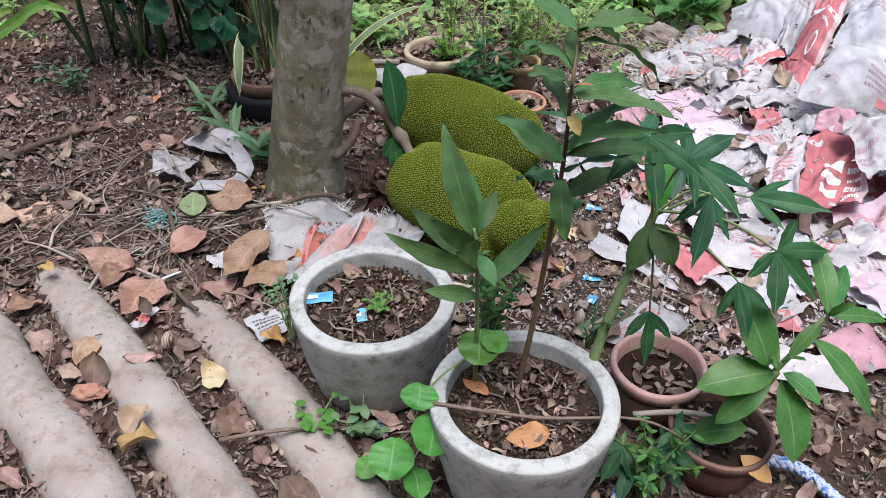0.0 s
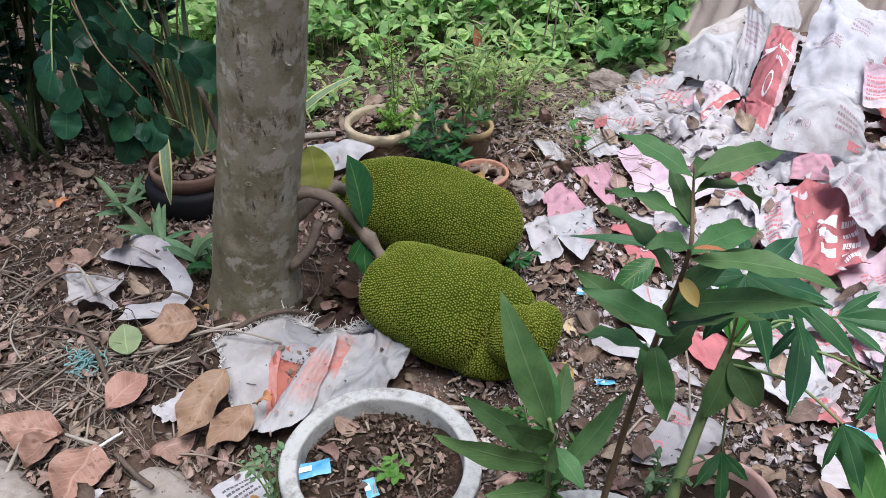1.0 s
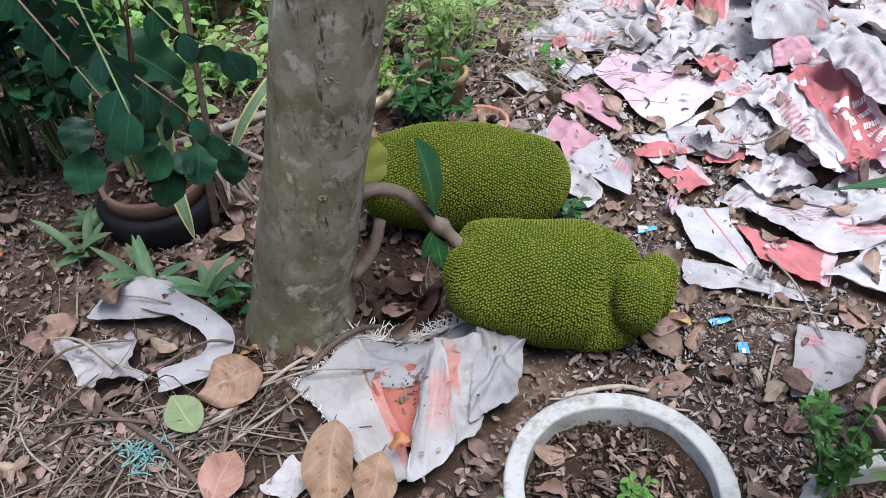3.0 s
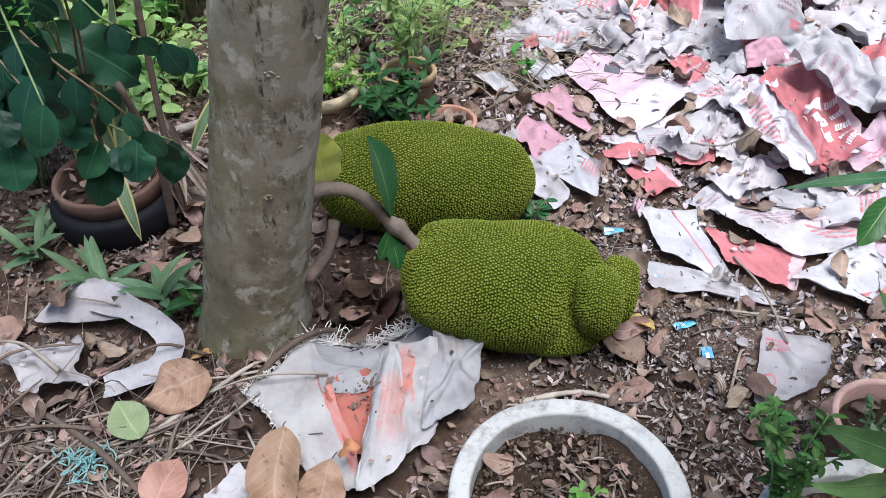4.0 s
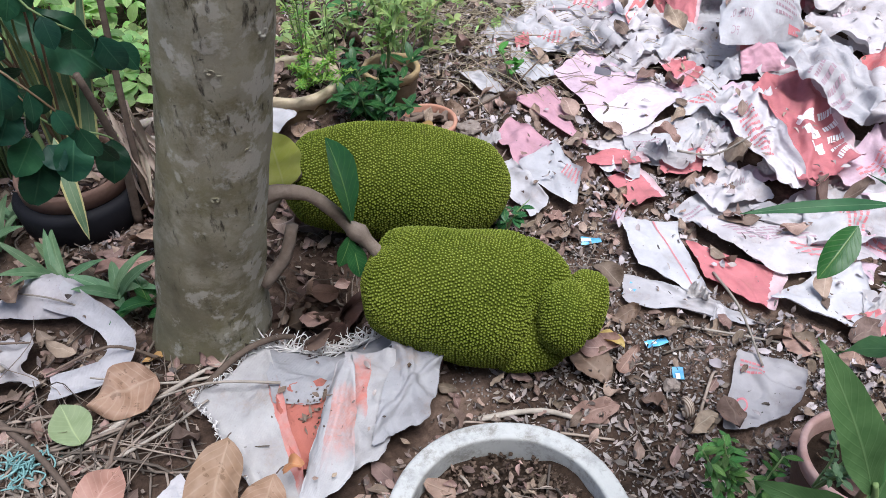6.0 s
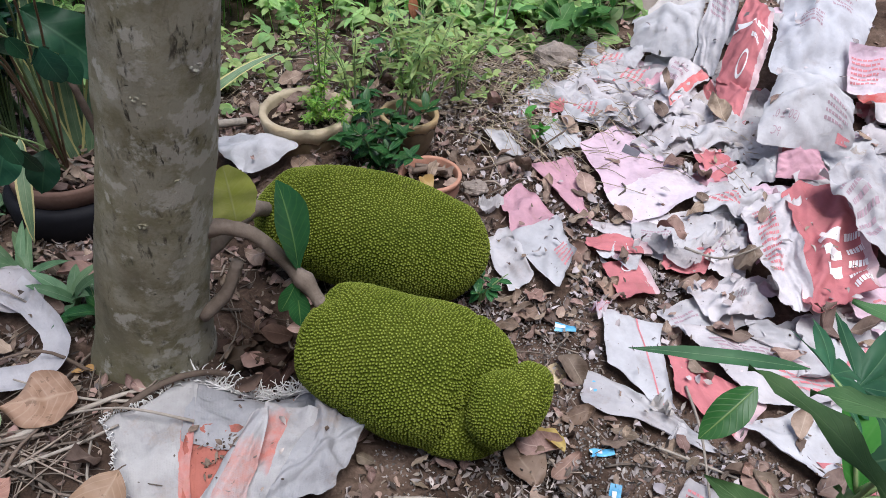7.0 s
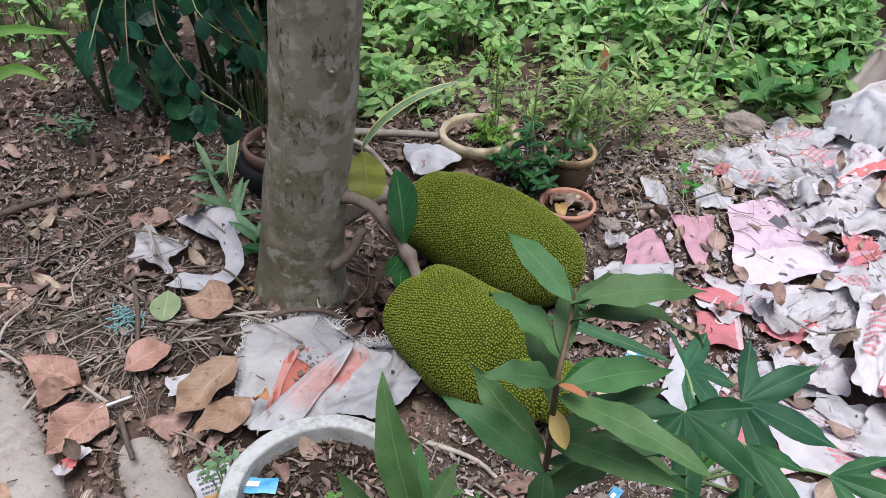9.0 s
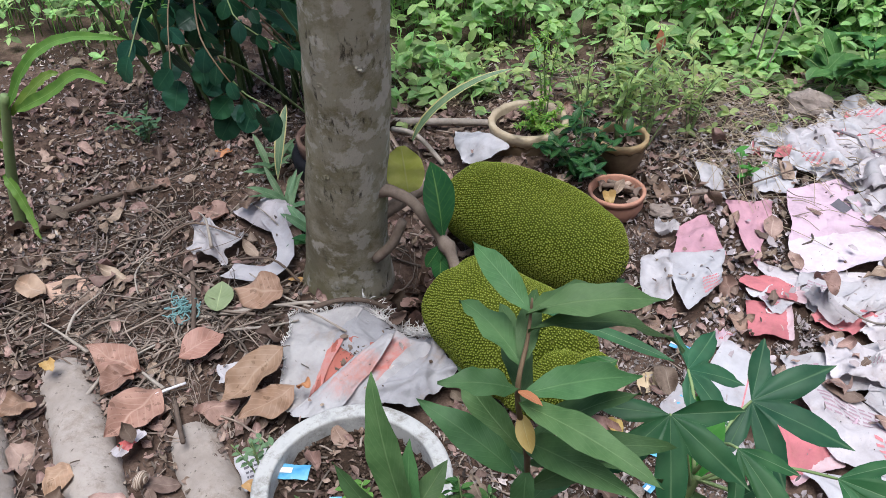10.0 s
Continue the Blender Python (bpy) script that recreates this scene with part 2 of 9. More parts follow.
M_black = mottled("black_plastic", [(0.3, (0.005, 0.005, 0.007)), (0.7, (0.016, 0.016, 0.02))], 16, 0.65, 0.15, 0.3, 0.002, 90)
M_cream = mottled("cream_glaze", [(0.3, (0.27, 0.2, 0.12)), (0.7, (0.5, 0.42, 0.3))], 14, 0.55, 0.35, 0.3, 0.002, 90)
M_ochre = mottled("ochre_glaze", [(0.3, (0.3, 0.2, 0.1)), (0.7, (0.42, 0.31, 0.17))], 14, 0.55, 0.35, 0.3, 0.002, 90)
M_rock = mottled("grey_rock", [(0.25, (0.13, 0.10, 0.082)), (0.75, (0.40, 0.34, 0.30))], 12, 0.9, 0.2, 0.7, 0.008, 70)
M_slab = mottled("beige_concrete", [(0.25, (0.26, 0.215, 0.19)), (0.75, (0.46, 0.40, 0.365))], 7, 0.9, 0.2, 0.4, 0.004, 60, 1, 1)
M_wall = mottled("dark_weathered_wall", [(0.25, (0.04, 0.03, 0.024)), (0.75, (0.13, 0.095, 0.075))], 4, 0.9, 0.2, 0.6, 0.01, 40, 1, 1)
M_blue = mottled("blue_wrapper", [(0.35, (0.05, 0.27, 0.50)), (0.6, (0.16, 0.45, 0.66)), (0.72, (0.6, 0.66, 0.7))], 30, 0.35, 0.45, 0.2, 0.001, 90)
M_film = mottled("white_wrapper", [(0.3, (0.6, 0.58, 0.6)), (0.7, (0.8, 0.78, 0.8))], 30, 0.35, 0.45, 0.3, 0.002, 90)
M_print = mottled("faded_print", [(0.3, (0.3, 0.2, 0.24)), (0.7, (0.46, 0.34, 0.38))], 60, 0.6, 0.2, 0.1, 0.001, 200, 1, 1)
M_printred = mottled("faded_red_print", [(0.3, (0.5, 0.13, 0.15)), (0.7, (0.62, 0.28, 0.3))], 60, 0.6, 0.2, 0.1, 0.001, 200, 1, 1)
M_printwhite = mottled("white_print", [(0.3, (0.66, 0.62, 0.63)), (0.7, (0.8, 0.77, 0.78))], 60, 0.6, 0.2, 0.1, 0.001, 200, 1, 1)
M_thread = mottled("frayed_threads", [(0.3, (0.55, 0.52, 0.5)), (0.7, (0.78, 0.76, 0.74))], 60, 0.6, 0.3, 0.1, 0.001, 200, 0.8, 1.1, True)
M_teal = mottled("teal_string", [(0.3, (0.12, 0.27, 0.27)), (0.7, (0.26, 0.43, 0.42))], 60, 0.5, 0.3, 0.1, 0.001, 200)
M_tape = mottled("grey_tape", [(0.3, (0.09, 0.085, 0.1)), (0.7, (0.16, 0.15, 0.17))], 30, 0.6, 0.3, 0.2, 0.001, 100)

PINKWHITE, REDINK = (0.60, 0.56, 0.575), (0.56, 0.12, 0.11)
M_sw = sack_mat("white_sack", PINKWHITE, dirtiness=0.55)
M_sclean = sack_mat("clean_white_sack", (0.55, 0.54, 0.56), dirtiness=0.36, crumple=0.45)
M_sbluish = sack_mat("bluish_white_sack", (0.56, 0.56, 0.60), dirtiness=0.25, crumple=0.4)
M_sgrey = sack_mat("grey_white_sack", (0.53, 0.51, 0.525), dirtiness=0.5)
M_sdirty = sack_mat("dirty_sack", (0.54, 0.5, 0.48), dirtiness=0.8)
M_spink = sack_mat("pink_sack", (0.66, 0.49, 0.57), dirtiness=0.35, band=((0.65, 0.58, 0.62), 1, 0.62, 2.0), fade=0.5)
M_spink2 = sack_mat("rose_sack", (0.6, 0.34, 0.4), dirtiness=0.35)
M_sred = sack_mat("red_sack", (0.58, 0.2, 0.215), dirtiness=0.3, band=((0.62, 0.48, 0.5), 0, 0.86, 2.0))
M_sband = sack_mat("red_banded_sack", PINKWHITE, band=(REDINK, 1, 0.35, 0.72), dirtiness=0.35)
M_sedge = sack_mat("red_edged_sack", PINKWHITE, band=((0.6, 0.16, 0.16), 0, 0.72, 0.95), dirtiness=0.4)
M_sblush = sack_mat("blush_stained_sack", (0.43, 0.42, 0.425), band=((0.50, 0.19, 0.16), 0, -1.0, 0.40, 0.02, 0.62), dirtiness=0.4, fade=0.45)
M_sfold = sack_mat("blushed_sack_fold", (0.46, 0.45, 0.455), band=((0.50, 0.27, 0.24), 0, 0.35, 2.0, 0.25, 0.85), dirtiness=0.4, fade=0.7)
M_sflap_red = sack_mat("red_edged_woven_sack", (0.43, 0.415, 0.41), band=((0.50, 0.19, 0.16), 0, 0.84, 2.0, 0.2, 0.95), dirtiness=0.5, fade=0.3)
M_sstain = sack_mat("red_stained_sack", (0.44, 0.15, 0.115), dirtiness=1.0, dirt=(0.13, 0.085, 0.06), fade=0.5)
# soiled cloth, its colour lowered further for the shade on the back folds
M_sflap = sack_mat("soiled_shaded_sack", (0.38, 0.375, 0.39), dirtiness=0.6)
M_sfilm = sack_mat("clear_film", (0.58, 0.55, 0.56), dirtiness=0.3, gloss=0.22, thin=0.3)


def bark_mat():
    n = Nodes("grey_bark")
    co = n.co()
    tall = n.node("Mapping", co)
    tall.inputs["Scale"].default_value = (1, 1, 0.28)
    flat = n.node("Mapping", co)
    flat.inputs["Scale"].default_value = (1, 1, 1.2)
    # more lichen and pale spots right, partly painting in that side's brighter light
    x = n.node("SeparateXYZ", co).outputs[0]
    lit_right = n.node("MapRange", x, -0.06, 0.12, 0.0, 1.0).outputs[0]
    big = n.noise(co, 7, 8, 0.68)
    col = n.ramp(big, [(0.30, (0.125, 0.113, 0.070)), (0.5, (0.27, 0.244, 0.165)), (0.70, (0.42, 0.385, 0.29))])
    green = n.node("MapRange", n.noise(co, 4, 6), 0.38, 0.60, 0.0, 0.75).outputs[0]
    col = n.mix(green, col, (0.215, 0.196, 0.10))
    bands = n.node("MapRange", n.noise(flat.outputs[0], 30, 8, 0.75), 0.38, 0.62, 0.0, 0.55).outputs[0]
    col = n.mix(bands, col, (0.19, 0.165, 0.112))
    film = n.math("ADD", n.noise(flat.outputs[0], 15, 9, 0.72), n.math("MULTIPLY", lit_right, 0.14))
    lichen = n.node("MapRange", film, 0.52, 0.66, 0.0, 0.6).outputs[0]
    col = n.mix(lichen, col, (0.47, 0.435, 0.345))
    spot = n.math("ADD", n.noise(co, 21, 5, 0.6), n.math("MULTIPLY", lit_right, 0.10))
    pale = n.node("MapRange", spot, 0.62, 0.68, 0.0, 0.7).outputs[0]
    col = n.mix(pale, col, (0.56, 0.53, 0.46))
    where = n.node("MapRange", n.noise(co, 9, 3), 0.49, 0.60, 0.0, 1.0).outputs[0]
    crack = n.math("MULTIPLY", where, n.node("MapRange", n.noise(tall.outputs[0], 95, 5, 0.65), 0.56, 0.66, 0.0, 1.0).outputs[0])
    col = n.mix(n.math("MULTIPLY", crack, 0.8), col, (0.04, 0.034, 0.025))
    dots = n.node("MapRange", n.noise(flat.outputs[0], 60, 4, 0.6), 0.67, 0.73, 0.0, 0.7).outputs[0]
    col = n.mix(dots, col, (0.035, 0.03, 0.022))
    fine = n.noise(flat.outputs[0], 130, 8, 0.8)
    h = n.math("SUBTRACT", n.math("ADD", fine, n.math("MULTIPLY", n.math("ADD", lichen, pale), 0.2)), n.math("ADD", crack, dots))
    n.bump(h, 0.8, 0.005)
    return n.done(col, 0.9, 0.15)


def concrete_pot_mat():
    n = Nodes("painted_concrete")
    co = n.co()
    col = n.ramp(n.noise(co, 8, 8), [(0.3, (0.2, 0.2, 0.19)), (0.6, (0.36, 0.36, 0.355))])
    paint = n.node("MapRange", n.noise(co, 18, 8, 0.7), 0.38, 0.5, 0.2, 1.0).outputs[0]
    col = n.mix(paint, col, (0.43, 0.43, 0.415))
    stain = n.node("MapRange", n.noise(co, 30, 9, 0.75), 0.49, 0.66, 0.0, 0.85).outputs[0]
    col = n.mix(stain, col, (0.17, 0.155, 0.13))
    n.bump(n.noise(co, 70, 8, 0.7), 0.4, 0.004)
    return n.done(col, 0.8, 0.25)


def roll_mat():
    n = Nodes("grey_cement")
    co = n.co()
    col = n.ramp(n.noise(co, 7, 9, 0.65), [(0.25, (0.20, 0.165, 0.14)), (0.5, (0.34, 0.295, 0.26)), (0.75, (0.43, 0.385, 0.35))])
    mud = n.node("MapRange", n.noise(co, 12, 9, 0.75), 0.52, 0.68, 0.0, 0.75).outputs[0]
    col = n.mix(mud, col, (0.19, 0.145, 0.11))
    pits = n.node("MapRange", n.noise(co, 75, 4, 0.6), 0.64, 0.7, 0.0, 0.8).outputs[0]
    col = n.mix(pits, col, (0.1, 0.085, 0.07))
    n.bump(n.math("SUBTRACT", n.math("ADD", n.noise(co, 90, 8, 0.75), n.noise(co, 20, 6)), pits), 0.6, 0.006)
    return n.done(col, 0.93, 0.15)


def fruit_mat():
    """Jackfruit skin: UV x is 1 at the tip of a knob and 0 round its foot; feet are coloured darker, tips paler."""
    n = Nodes("jackfruit_skin")
    co = n.co()
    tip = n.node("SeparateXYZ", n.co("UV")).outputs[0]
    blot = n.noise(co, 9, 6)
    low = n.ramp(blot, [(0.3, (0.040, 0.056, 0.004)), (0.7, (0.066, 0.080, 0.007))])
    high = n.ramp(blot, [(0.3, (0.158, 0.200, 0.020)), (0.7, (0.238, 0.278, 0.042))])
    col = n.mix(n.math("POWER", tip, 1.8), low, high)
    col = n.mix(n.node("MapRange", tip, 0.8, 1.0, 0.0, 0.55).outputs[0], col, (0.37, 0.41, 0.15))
    dark = n.node("MapRange", n.noise(co, 40, 6), 0.62, 0.75, 0.0, 0.5).outputs[0]
    col = n.mix(dark, col, (0.06, 0.06, 0.015))
    n.bump(n.noise(co, 260, 3), 0.2, 0.001)
    return n.done(col, 0.72, 0.08)


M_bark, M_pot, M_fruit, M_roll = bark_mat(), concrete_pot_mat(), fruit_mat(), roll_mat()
M_cord = mottled("blue_white_cord", [(0.42, (0.05, 0.16, 0.5)), (0.5, (0.65, 0.7, 0.78)), (0.58, (0.08, 0.2, 0.55))], 45, 0.5, 0.3, 0.3, 0.002, 120)
M_rimred = mottled("worn_pink_clay", [(0.3, (0.36, 0.2, 0.17)), (0.7, (0.55, 0.38, 0.34))], 18, 0.8, 0.25, 0.4, 0.003, 90)


# ---- builders ----
rng = random.Random(11)


def ss(a, b, x):
    k = min(1.0, max(0.0, (x - a) / (b - a)))
    return k * k * (3 - 2 * k)


def lump(x, y, s, seed=0.0):
    return noise.noise(Vector((x * s + seed, y * s - seed * 0.7, seed * 1.3)))


def ground_z(x, y):
    """The height of the earth: low swells round the tree and the pots behind it, a low mound under the far sacks."""
    z = 0.015 * ss(0.85, 1.35, x) + min(0.14, 0.5 * max(0.0, y - 2.6)) * ss(1.4, 1.6, x) * (1 - ss(3.0, 3.3, y))
    z += 0.03 * math.exp(-((x + 0.25) ** 2 + (y - 1.83) ** 2) / 0.3 ** 2)
    # pit sunk between trunk and fruit to deepen the shade there
    z -= 0.13 * math.exp(-((x + 0.110) / 0.085) ** 2 - ((y - 1.850) / 0.095) ** 2)
    z += 0.10 * math.exp(-((x - 0.07) / 0.17) ** 2 - ((y - 2.43) / 0.12) ** 2)
    z += 0.012 * lump(x, y, 2.2, 3) + 0.008 * lump(x, y, 7, 5)
    return z - 0.006


def link_mesh(name, V, F, material, parent=None, label="", uv=None, smooth=True, at=None):
    """One mesh object; V in the world's metres, moved to the parent's origin or to at."""
    o = Vector(at) if at is not None else (parent.location.copy() if parent else Vector((0, 0, 0)))
    if parent is not None and parent.parent is not None:
        o = o + parent.parent.location if at is None else o
    me = bpy.data.meshes.new(name)
    V = np.asarray(V, dtype=float) - np.array(o)
    me.from_pydata(V.tolist(), [], F)
    if uv is not None:
        lay = me.uv_layers.new(name="UVMap")
        idx = np.empty(len(me.loops), dtype=np.int32)
        me.loops.foreach_get("vertex_index", idx)
        lay.data.foreach_set("uv", np.asarray(uv, dtype=np.float32)[idx].ravel())
    me.polygons.foreach_set("use_smooth", [smooth] * len(me.polygons))
    me.materials.append(material)
    me.update()
    ob = new(name, me)
    if parent is not None:
        ob.parent = parent
        if at is not None:
            ob.location = o - parent.location
    else:
        ob.location = o
    if label:
        ob["label"] = label
    return ob


def part(name, V, F, material, parent, label="", uv=None, smooth=True):
    return link_mesh(name, V, F, material, parent, label, uv, smooth)


def thing(name, at, label, category, group="", kind=""):
    e = new(name)
    e.location = at
    e.empty_display_size = 0.05
    return tagged(e, label, category, group, kind)


def join(pieces):
    """[(V, F) or (V, F, uv)] -> one V, F, uv."""
    V, F, U, n = [], [], [], 0
    for p in pieces:
        V.append(np.asarray(p[0], dtype=float))
        F += [tuple(i + n for i in f) for f in p[1]]
        U.append(np.asarray(p[2], dtype=float) if len(p) > 2 and p[2] is not None else np.zeros((len(p[0]), 2)))
        n += len(p[0])
    return np.vstack(V), F, np.vstack(U)


def smooth_line(pts, k=4):
    """Catmull-Rom through the points."""
    P = [Vector(p) for p in pts]
    if len(P) < 3:
        return [P[0].lerp(P[-1], i / k) for i in range(k + 1)]
    out = []
    for i in range(len(P) - 1):
        a, b, c, d = P[max(i - 1, 0)], P[i], P[i + 1], P[min(i + 2, len(P) - 1)]
        for j in range(k):
            t = j / k
            out.append(0.5 * (2 * b + (c - a) * t + (2 * a - 5 * b + 4 * c - d) * t * t + (3 * b - a - 3 * c + d) * t ** 3))
    return out + [P[-1]]


def tube(pts, r0, r1=None, sides=8, k=4, rough=0.0, seed=0.0, knots=()):
    """A tapering round stem along the points, closed at both ends."""
    r1 = r0 if r1 is None else r1
    L = smooth_line(pts, k)
    V, F, U = [], [], []
    side = None
    for i, p in enumerate(L):
        d = (L[min(i + 1, len(L) - 1)] - L[max(i - 1, 0)]).normalized()
        side = d.orthogonal().normalized() if side is None else (side - d * side.dot(d)).normalized()
        up = d.cross(side)
        s = i / (len(L) - 1)
        r = r0 + (r1 - r0) * s
        for kp, kr in knots:
            r += kr * math.exp(-((s - kp) / 0.05) ** 2)
        for j in range(sides):
            a = 2 * math.pi * j / sides
            q = p + (side * math.cos(a) + up * math.sin(a)) * r
            if rough:
                q = p + (q - p) * (1 + rough * noise.noise(q * (0.7 / r0) + Vector((seed, 0, 0))))
            V.append(q)
            U.append((j / sides, s))
    n = len(L)
    for i in range(n - 1):
        for j in range(sides):
            F.append((i * sides + j, i * sides + (j + 1) % sides, (i + 1) * sides + (j + 1) % sides, (i + 1) * sides + j))
    F.append(tuple(range(sides - 1, -1, -1)))
    F.append(tuple((n - 1) * sides + j for j in range(sides)))
    return [tuple(v) for v in V], F, U


PROFILE = {
    "lance": lambda s: (s ** 0.7) * ((1 - s) ** 0.9) / 0.4,
    "oval": lambda s: math.sin(math.pi * s ** 0.95) ** 0.75,
    "obov": lambda s: math.sin(math.pi * s ** 1.35) ** 0.8,
    "heart": lambda s: min(1.0, (s * 9) ** 0.5) * (1 - s) ** 0.75 * 1.08,
    "strap": lambda s: min(1.0, 0.35 + s * 4) * (1 - s ** 3) ** 0.8,
    "blunt": lambda s: math.sin(math.pi * s ** 0.85) ** 0.95,
    "lobe": lambda s: (0.42 + 0.58 * math.sin(min(1.0, s / 0.5) * math.pi / 2)) * (1 - max(0.0, (s - 0.4) / 0.6) ** 1.5),
    "round": lambda s: math.sin(math.pi * min(1, s * 0.97 + 0.015)) ** 0.55,
}


def blade(length, width, shape="lance", bend=0.3, fold=0.2, wave=0.0, curl=0.0, n=9, m=4, seed=0.0, rise=0.0):
    """A leaf along +Y from the origin, face up +Z."""
    V, F, U = [], [], []
    y = z = 0.0
    ang = rise
    for i in range(n + 1):
        s = i / n
        w = 0.5 * width * max(0.0, PROFILE[shape](min(0.999, max(0.001, s))))
        if i:
            ang = rise - bend * s
            y += math.cos(ang) * length / n
            z += math.sin(ang) * length / n
        for j in range(m + 1):
            u = j / m * 2 - 1
            x = w * u
            up = fold * abs(x) + wave * width * abs(u) * math.sin(s * 17 + seed + u) + curl * width * u * u * math.sin(s * 5 + seed * 3)
            V.append((x * (1 - 0.25 * abs(fold) * abs(u)), y - math.sin(ang) * up, z + math.cos(ang) * up))
            U.append((j / m, s))
    for i in range(n):
        for j in range(m):
            a = i * (m + 1) + j
            F.append((a, a + 1, a + m + 2, a + m + 1))
    return V, F, U


def lobed_blade(R, lobes=7, droop=0.5, seed=0.0, spread_deg=140, deep=0.28, narrow=0.2):
    """A palmate leaf in one sheet whose stalk meets it at the origin; the middle lobe points to +Y."""
    r_ = random.Random(seed)
    V, F, U = [(0.0, 0.0, 0.0)], [], [(0.5, 0.0)]
    per, rings = 10, 7
    half = radians(spread_deg) * (0.42 if lobes <= 3 else 0.85)
    count = lobes * per + 1
    size = []
    for k in range(lobes):
        f = k / (lobes - 1) * 2 - 1
        size.append((1 - 0.34 * abs(f) ** 1.3) * r_.uniform(0.92, 1.05))
    for g in range(1, rings + 1):
        q = g / rings
        for c in range(count):
            k = min(lobes - 1, c // per)
            x = (c - k * per) / per * 2 - 1
            point = max(0.0, 1 - abs(x)) ** 0.72
            tooth = 0.05 * math.sin(x * 19 + k) * (1 - abs(x)) * q
            r = R * size[k] * (deep + 0.06 + (1 - deep - 0.06) * point + tooth)
            # lobes lean together towards their tips
            mid = half * ((k + 0.5) / lobes * 2 - 1)
            a = half * (c / (count - 1) * 2 - 1)
            a = mid + (a - mid) * (1 - (1 - 2.4 * narrow) * q ** 1.5 * point)
            d = r * q
            z = -droop * 0.55 * d * d / R + 0.05 * R * q * math.sin(a * 5 + seed) + 0.10 * d * abs(x) * (1 - q * 0.5)
            V.append((d * math.sin(a), d * math.cos(a), z))
            U.append((0.5 + 0.5 * x, q))
    for c in range(count - 1):
        F.append((0, c + 1, c + 2))
        for g in range(rings - 1):
            a = 1 + g * count + c
            F.append((a, a + count, a + count + 1, a + 1))
    return V, F, U


def aim(base, tip, up=(0, 0, 1), roll=0.0):
    """The pose that lays a leaf's +Y from base to tip with its face towards up."""
    b, t = Vector(base), Vector(tip)
    y = (t - b).normalized()
    x = y.cross(Vector(up))
    x = x.normalized() if x.length > 1e-4 else y.orthogonal().normalized()
    z = x.cross(y)
    m = Matrix((x, y, z)).transposed().to_4x4()
    return Matrix.Translation(b) @ m @ pose(0, 0, 0, 0, roll, 0)


def moved(m, piece):
    V = np.asarray(piece[0], dtype=float)
    A = np.array(m)
    return (V @ A[:3, :3].T + A[:3, 3], *piece[1:])


def leaf_part(parent, base, tip, width, material, shape="lance", bend=0.5, fold=0.25, wave=0.03, up=(0, 0, 1), roll=0, seed=0.0, name="leaf", label=""):
    """One leaf of a plant, from base to tip, arching on the way."""
    L = (Vector(tip) - Vector(base)).length
    p = blade(L * (1 + bend * bend / 24), width, shape, bend, fold, wave, 0.0, 10, 4, seed, bend * 0.5)
    p = moved(aim(base, tip, up, roll), p)
    return link_mesh(name, p[0], p[1], material, parent, label, p[2])


def lobed_part(parent, centre, tip, material, lobes=7, droop=0.4, up=(0, 0, 1), seed=0.0, deep=0.26, narrow=0.2):
    R = (Vector(tip) - Vector(centre)).length
    p = moved(aim(centre, tip, up), lobed_blade(R, lobes, droop, seed, 140, deep, narrow))
    return link_mesh("leaf", p[0], p[1], material, parent, "", p[2])


def lathe(profile, sides=48, centre=(0, 0, 0), wob=0.0, seed=0.0, scallop=None):
    """A turned shape; profile = [(radius, height)] from the outside foot over the rim to the inside."""
    V, F, U = [], [], []
    for i, (r, h) in enumerate(profile):
        for j in range(sides):
            a = 2 * math.pi * j / sides
            rr = r * (1 + wob * noise.noise(Vector((math.cos(a) * 1.5 + seed, math.sin(a) * 1.5, h * 6))))
            hh = h
            if scallop and i in scallop[0]:
                hh += scallop[1] * math.sin(a * scallop[2])
            V.append((centre[0] + rr * math.cos(a), centre[1] + rr * math.sin(a), centre[2] + hh + wob * 0.05 * noise.noise(Vector((math.cos(a) * 2, math.sin(a) * 2, seed)))))
            U.append((j / sides, i / len(profile)))
    for i in range(len(profile) - 1):
        for j in range(sides):
            F.append((i * sides + j, i * sides + (j + 1) % sides, (i + 1) * sides + (j + 1) % sides, (i + 1) * sides + j))
    F.append(tuple(range(sides - 1, -1, -1)))
    return V, F, U


def soil_disc(centre, r, seed=0.0, amp=0.012, rings=14, sides=40):
    V, F = [(centre[0], centre[1], centre[2] + amp * 0.5)], []
    for i in range(1, rings + 1):
        for j in range(sides):
            a = 2 * math.pi * j / sides
            q = r * i / rings
            x, y = centre[0] + q * math.cos(a), centre[1] + q * math.sin(a)
            V.append((x, y, centre[2] + amp * (lump(x, y, 18, seed) + 0.6 * lump(x, y, 50, seed))))
    for j in range(sides):
        F.append((0, 1 + j, 1 + (j + 1) % sides))
        for i in range(rings - 1):
            a, b = 1 + i * sides + j, 1 + i * sides + (j + 1) % sides
            F.append((a, a + sides, b + sides, b))
    return V, F


def crumb(r, rd):
    """A rough little lump."""
    V = [Vector(v) * r * rd.uniform(0.6, 1.2) for v in ((1, 0, 0), (-1, 0, 0), (0, 1, 0), (0, -1, 0), (0, 0, 0.7), (0, 0, -0.7))]
    F = [(0, 2, 4), (2, 1, 4), (1, 3, 4), (3, 0, 4), (2, 0, 5), (1, 2, 5), (3, 1, 5), (0, 3, 5)]
    return [tuple(v) for v in V], F


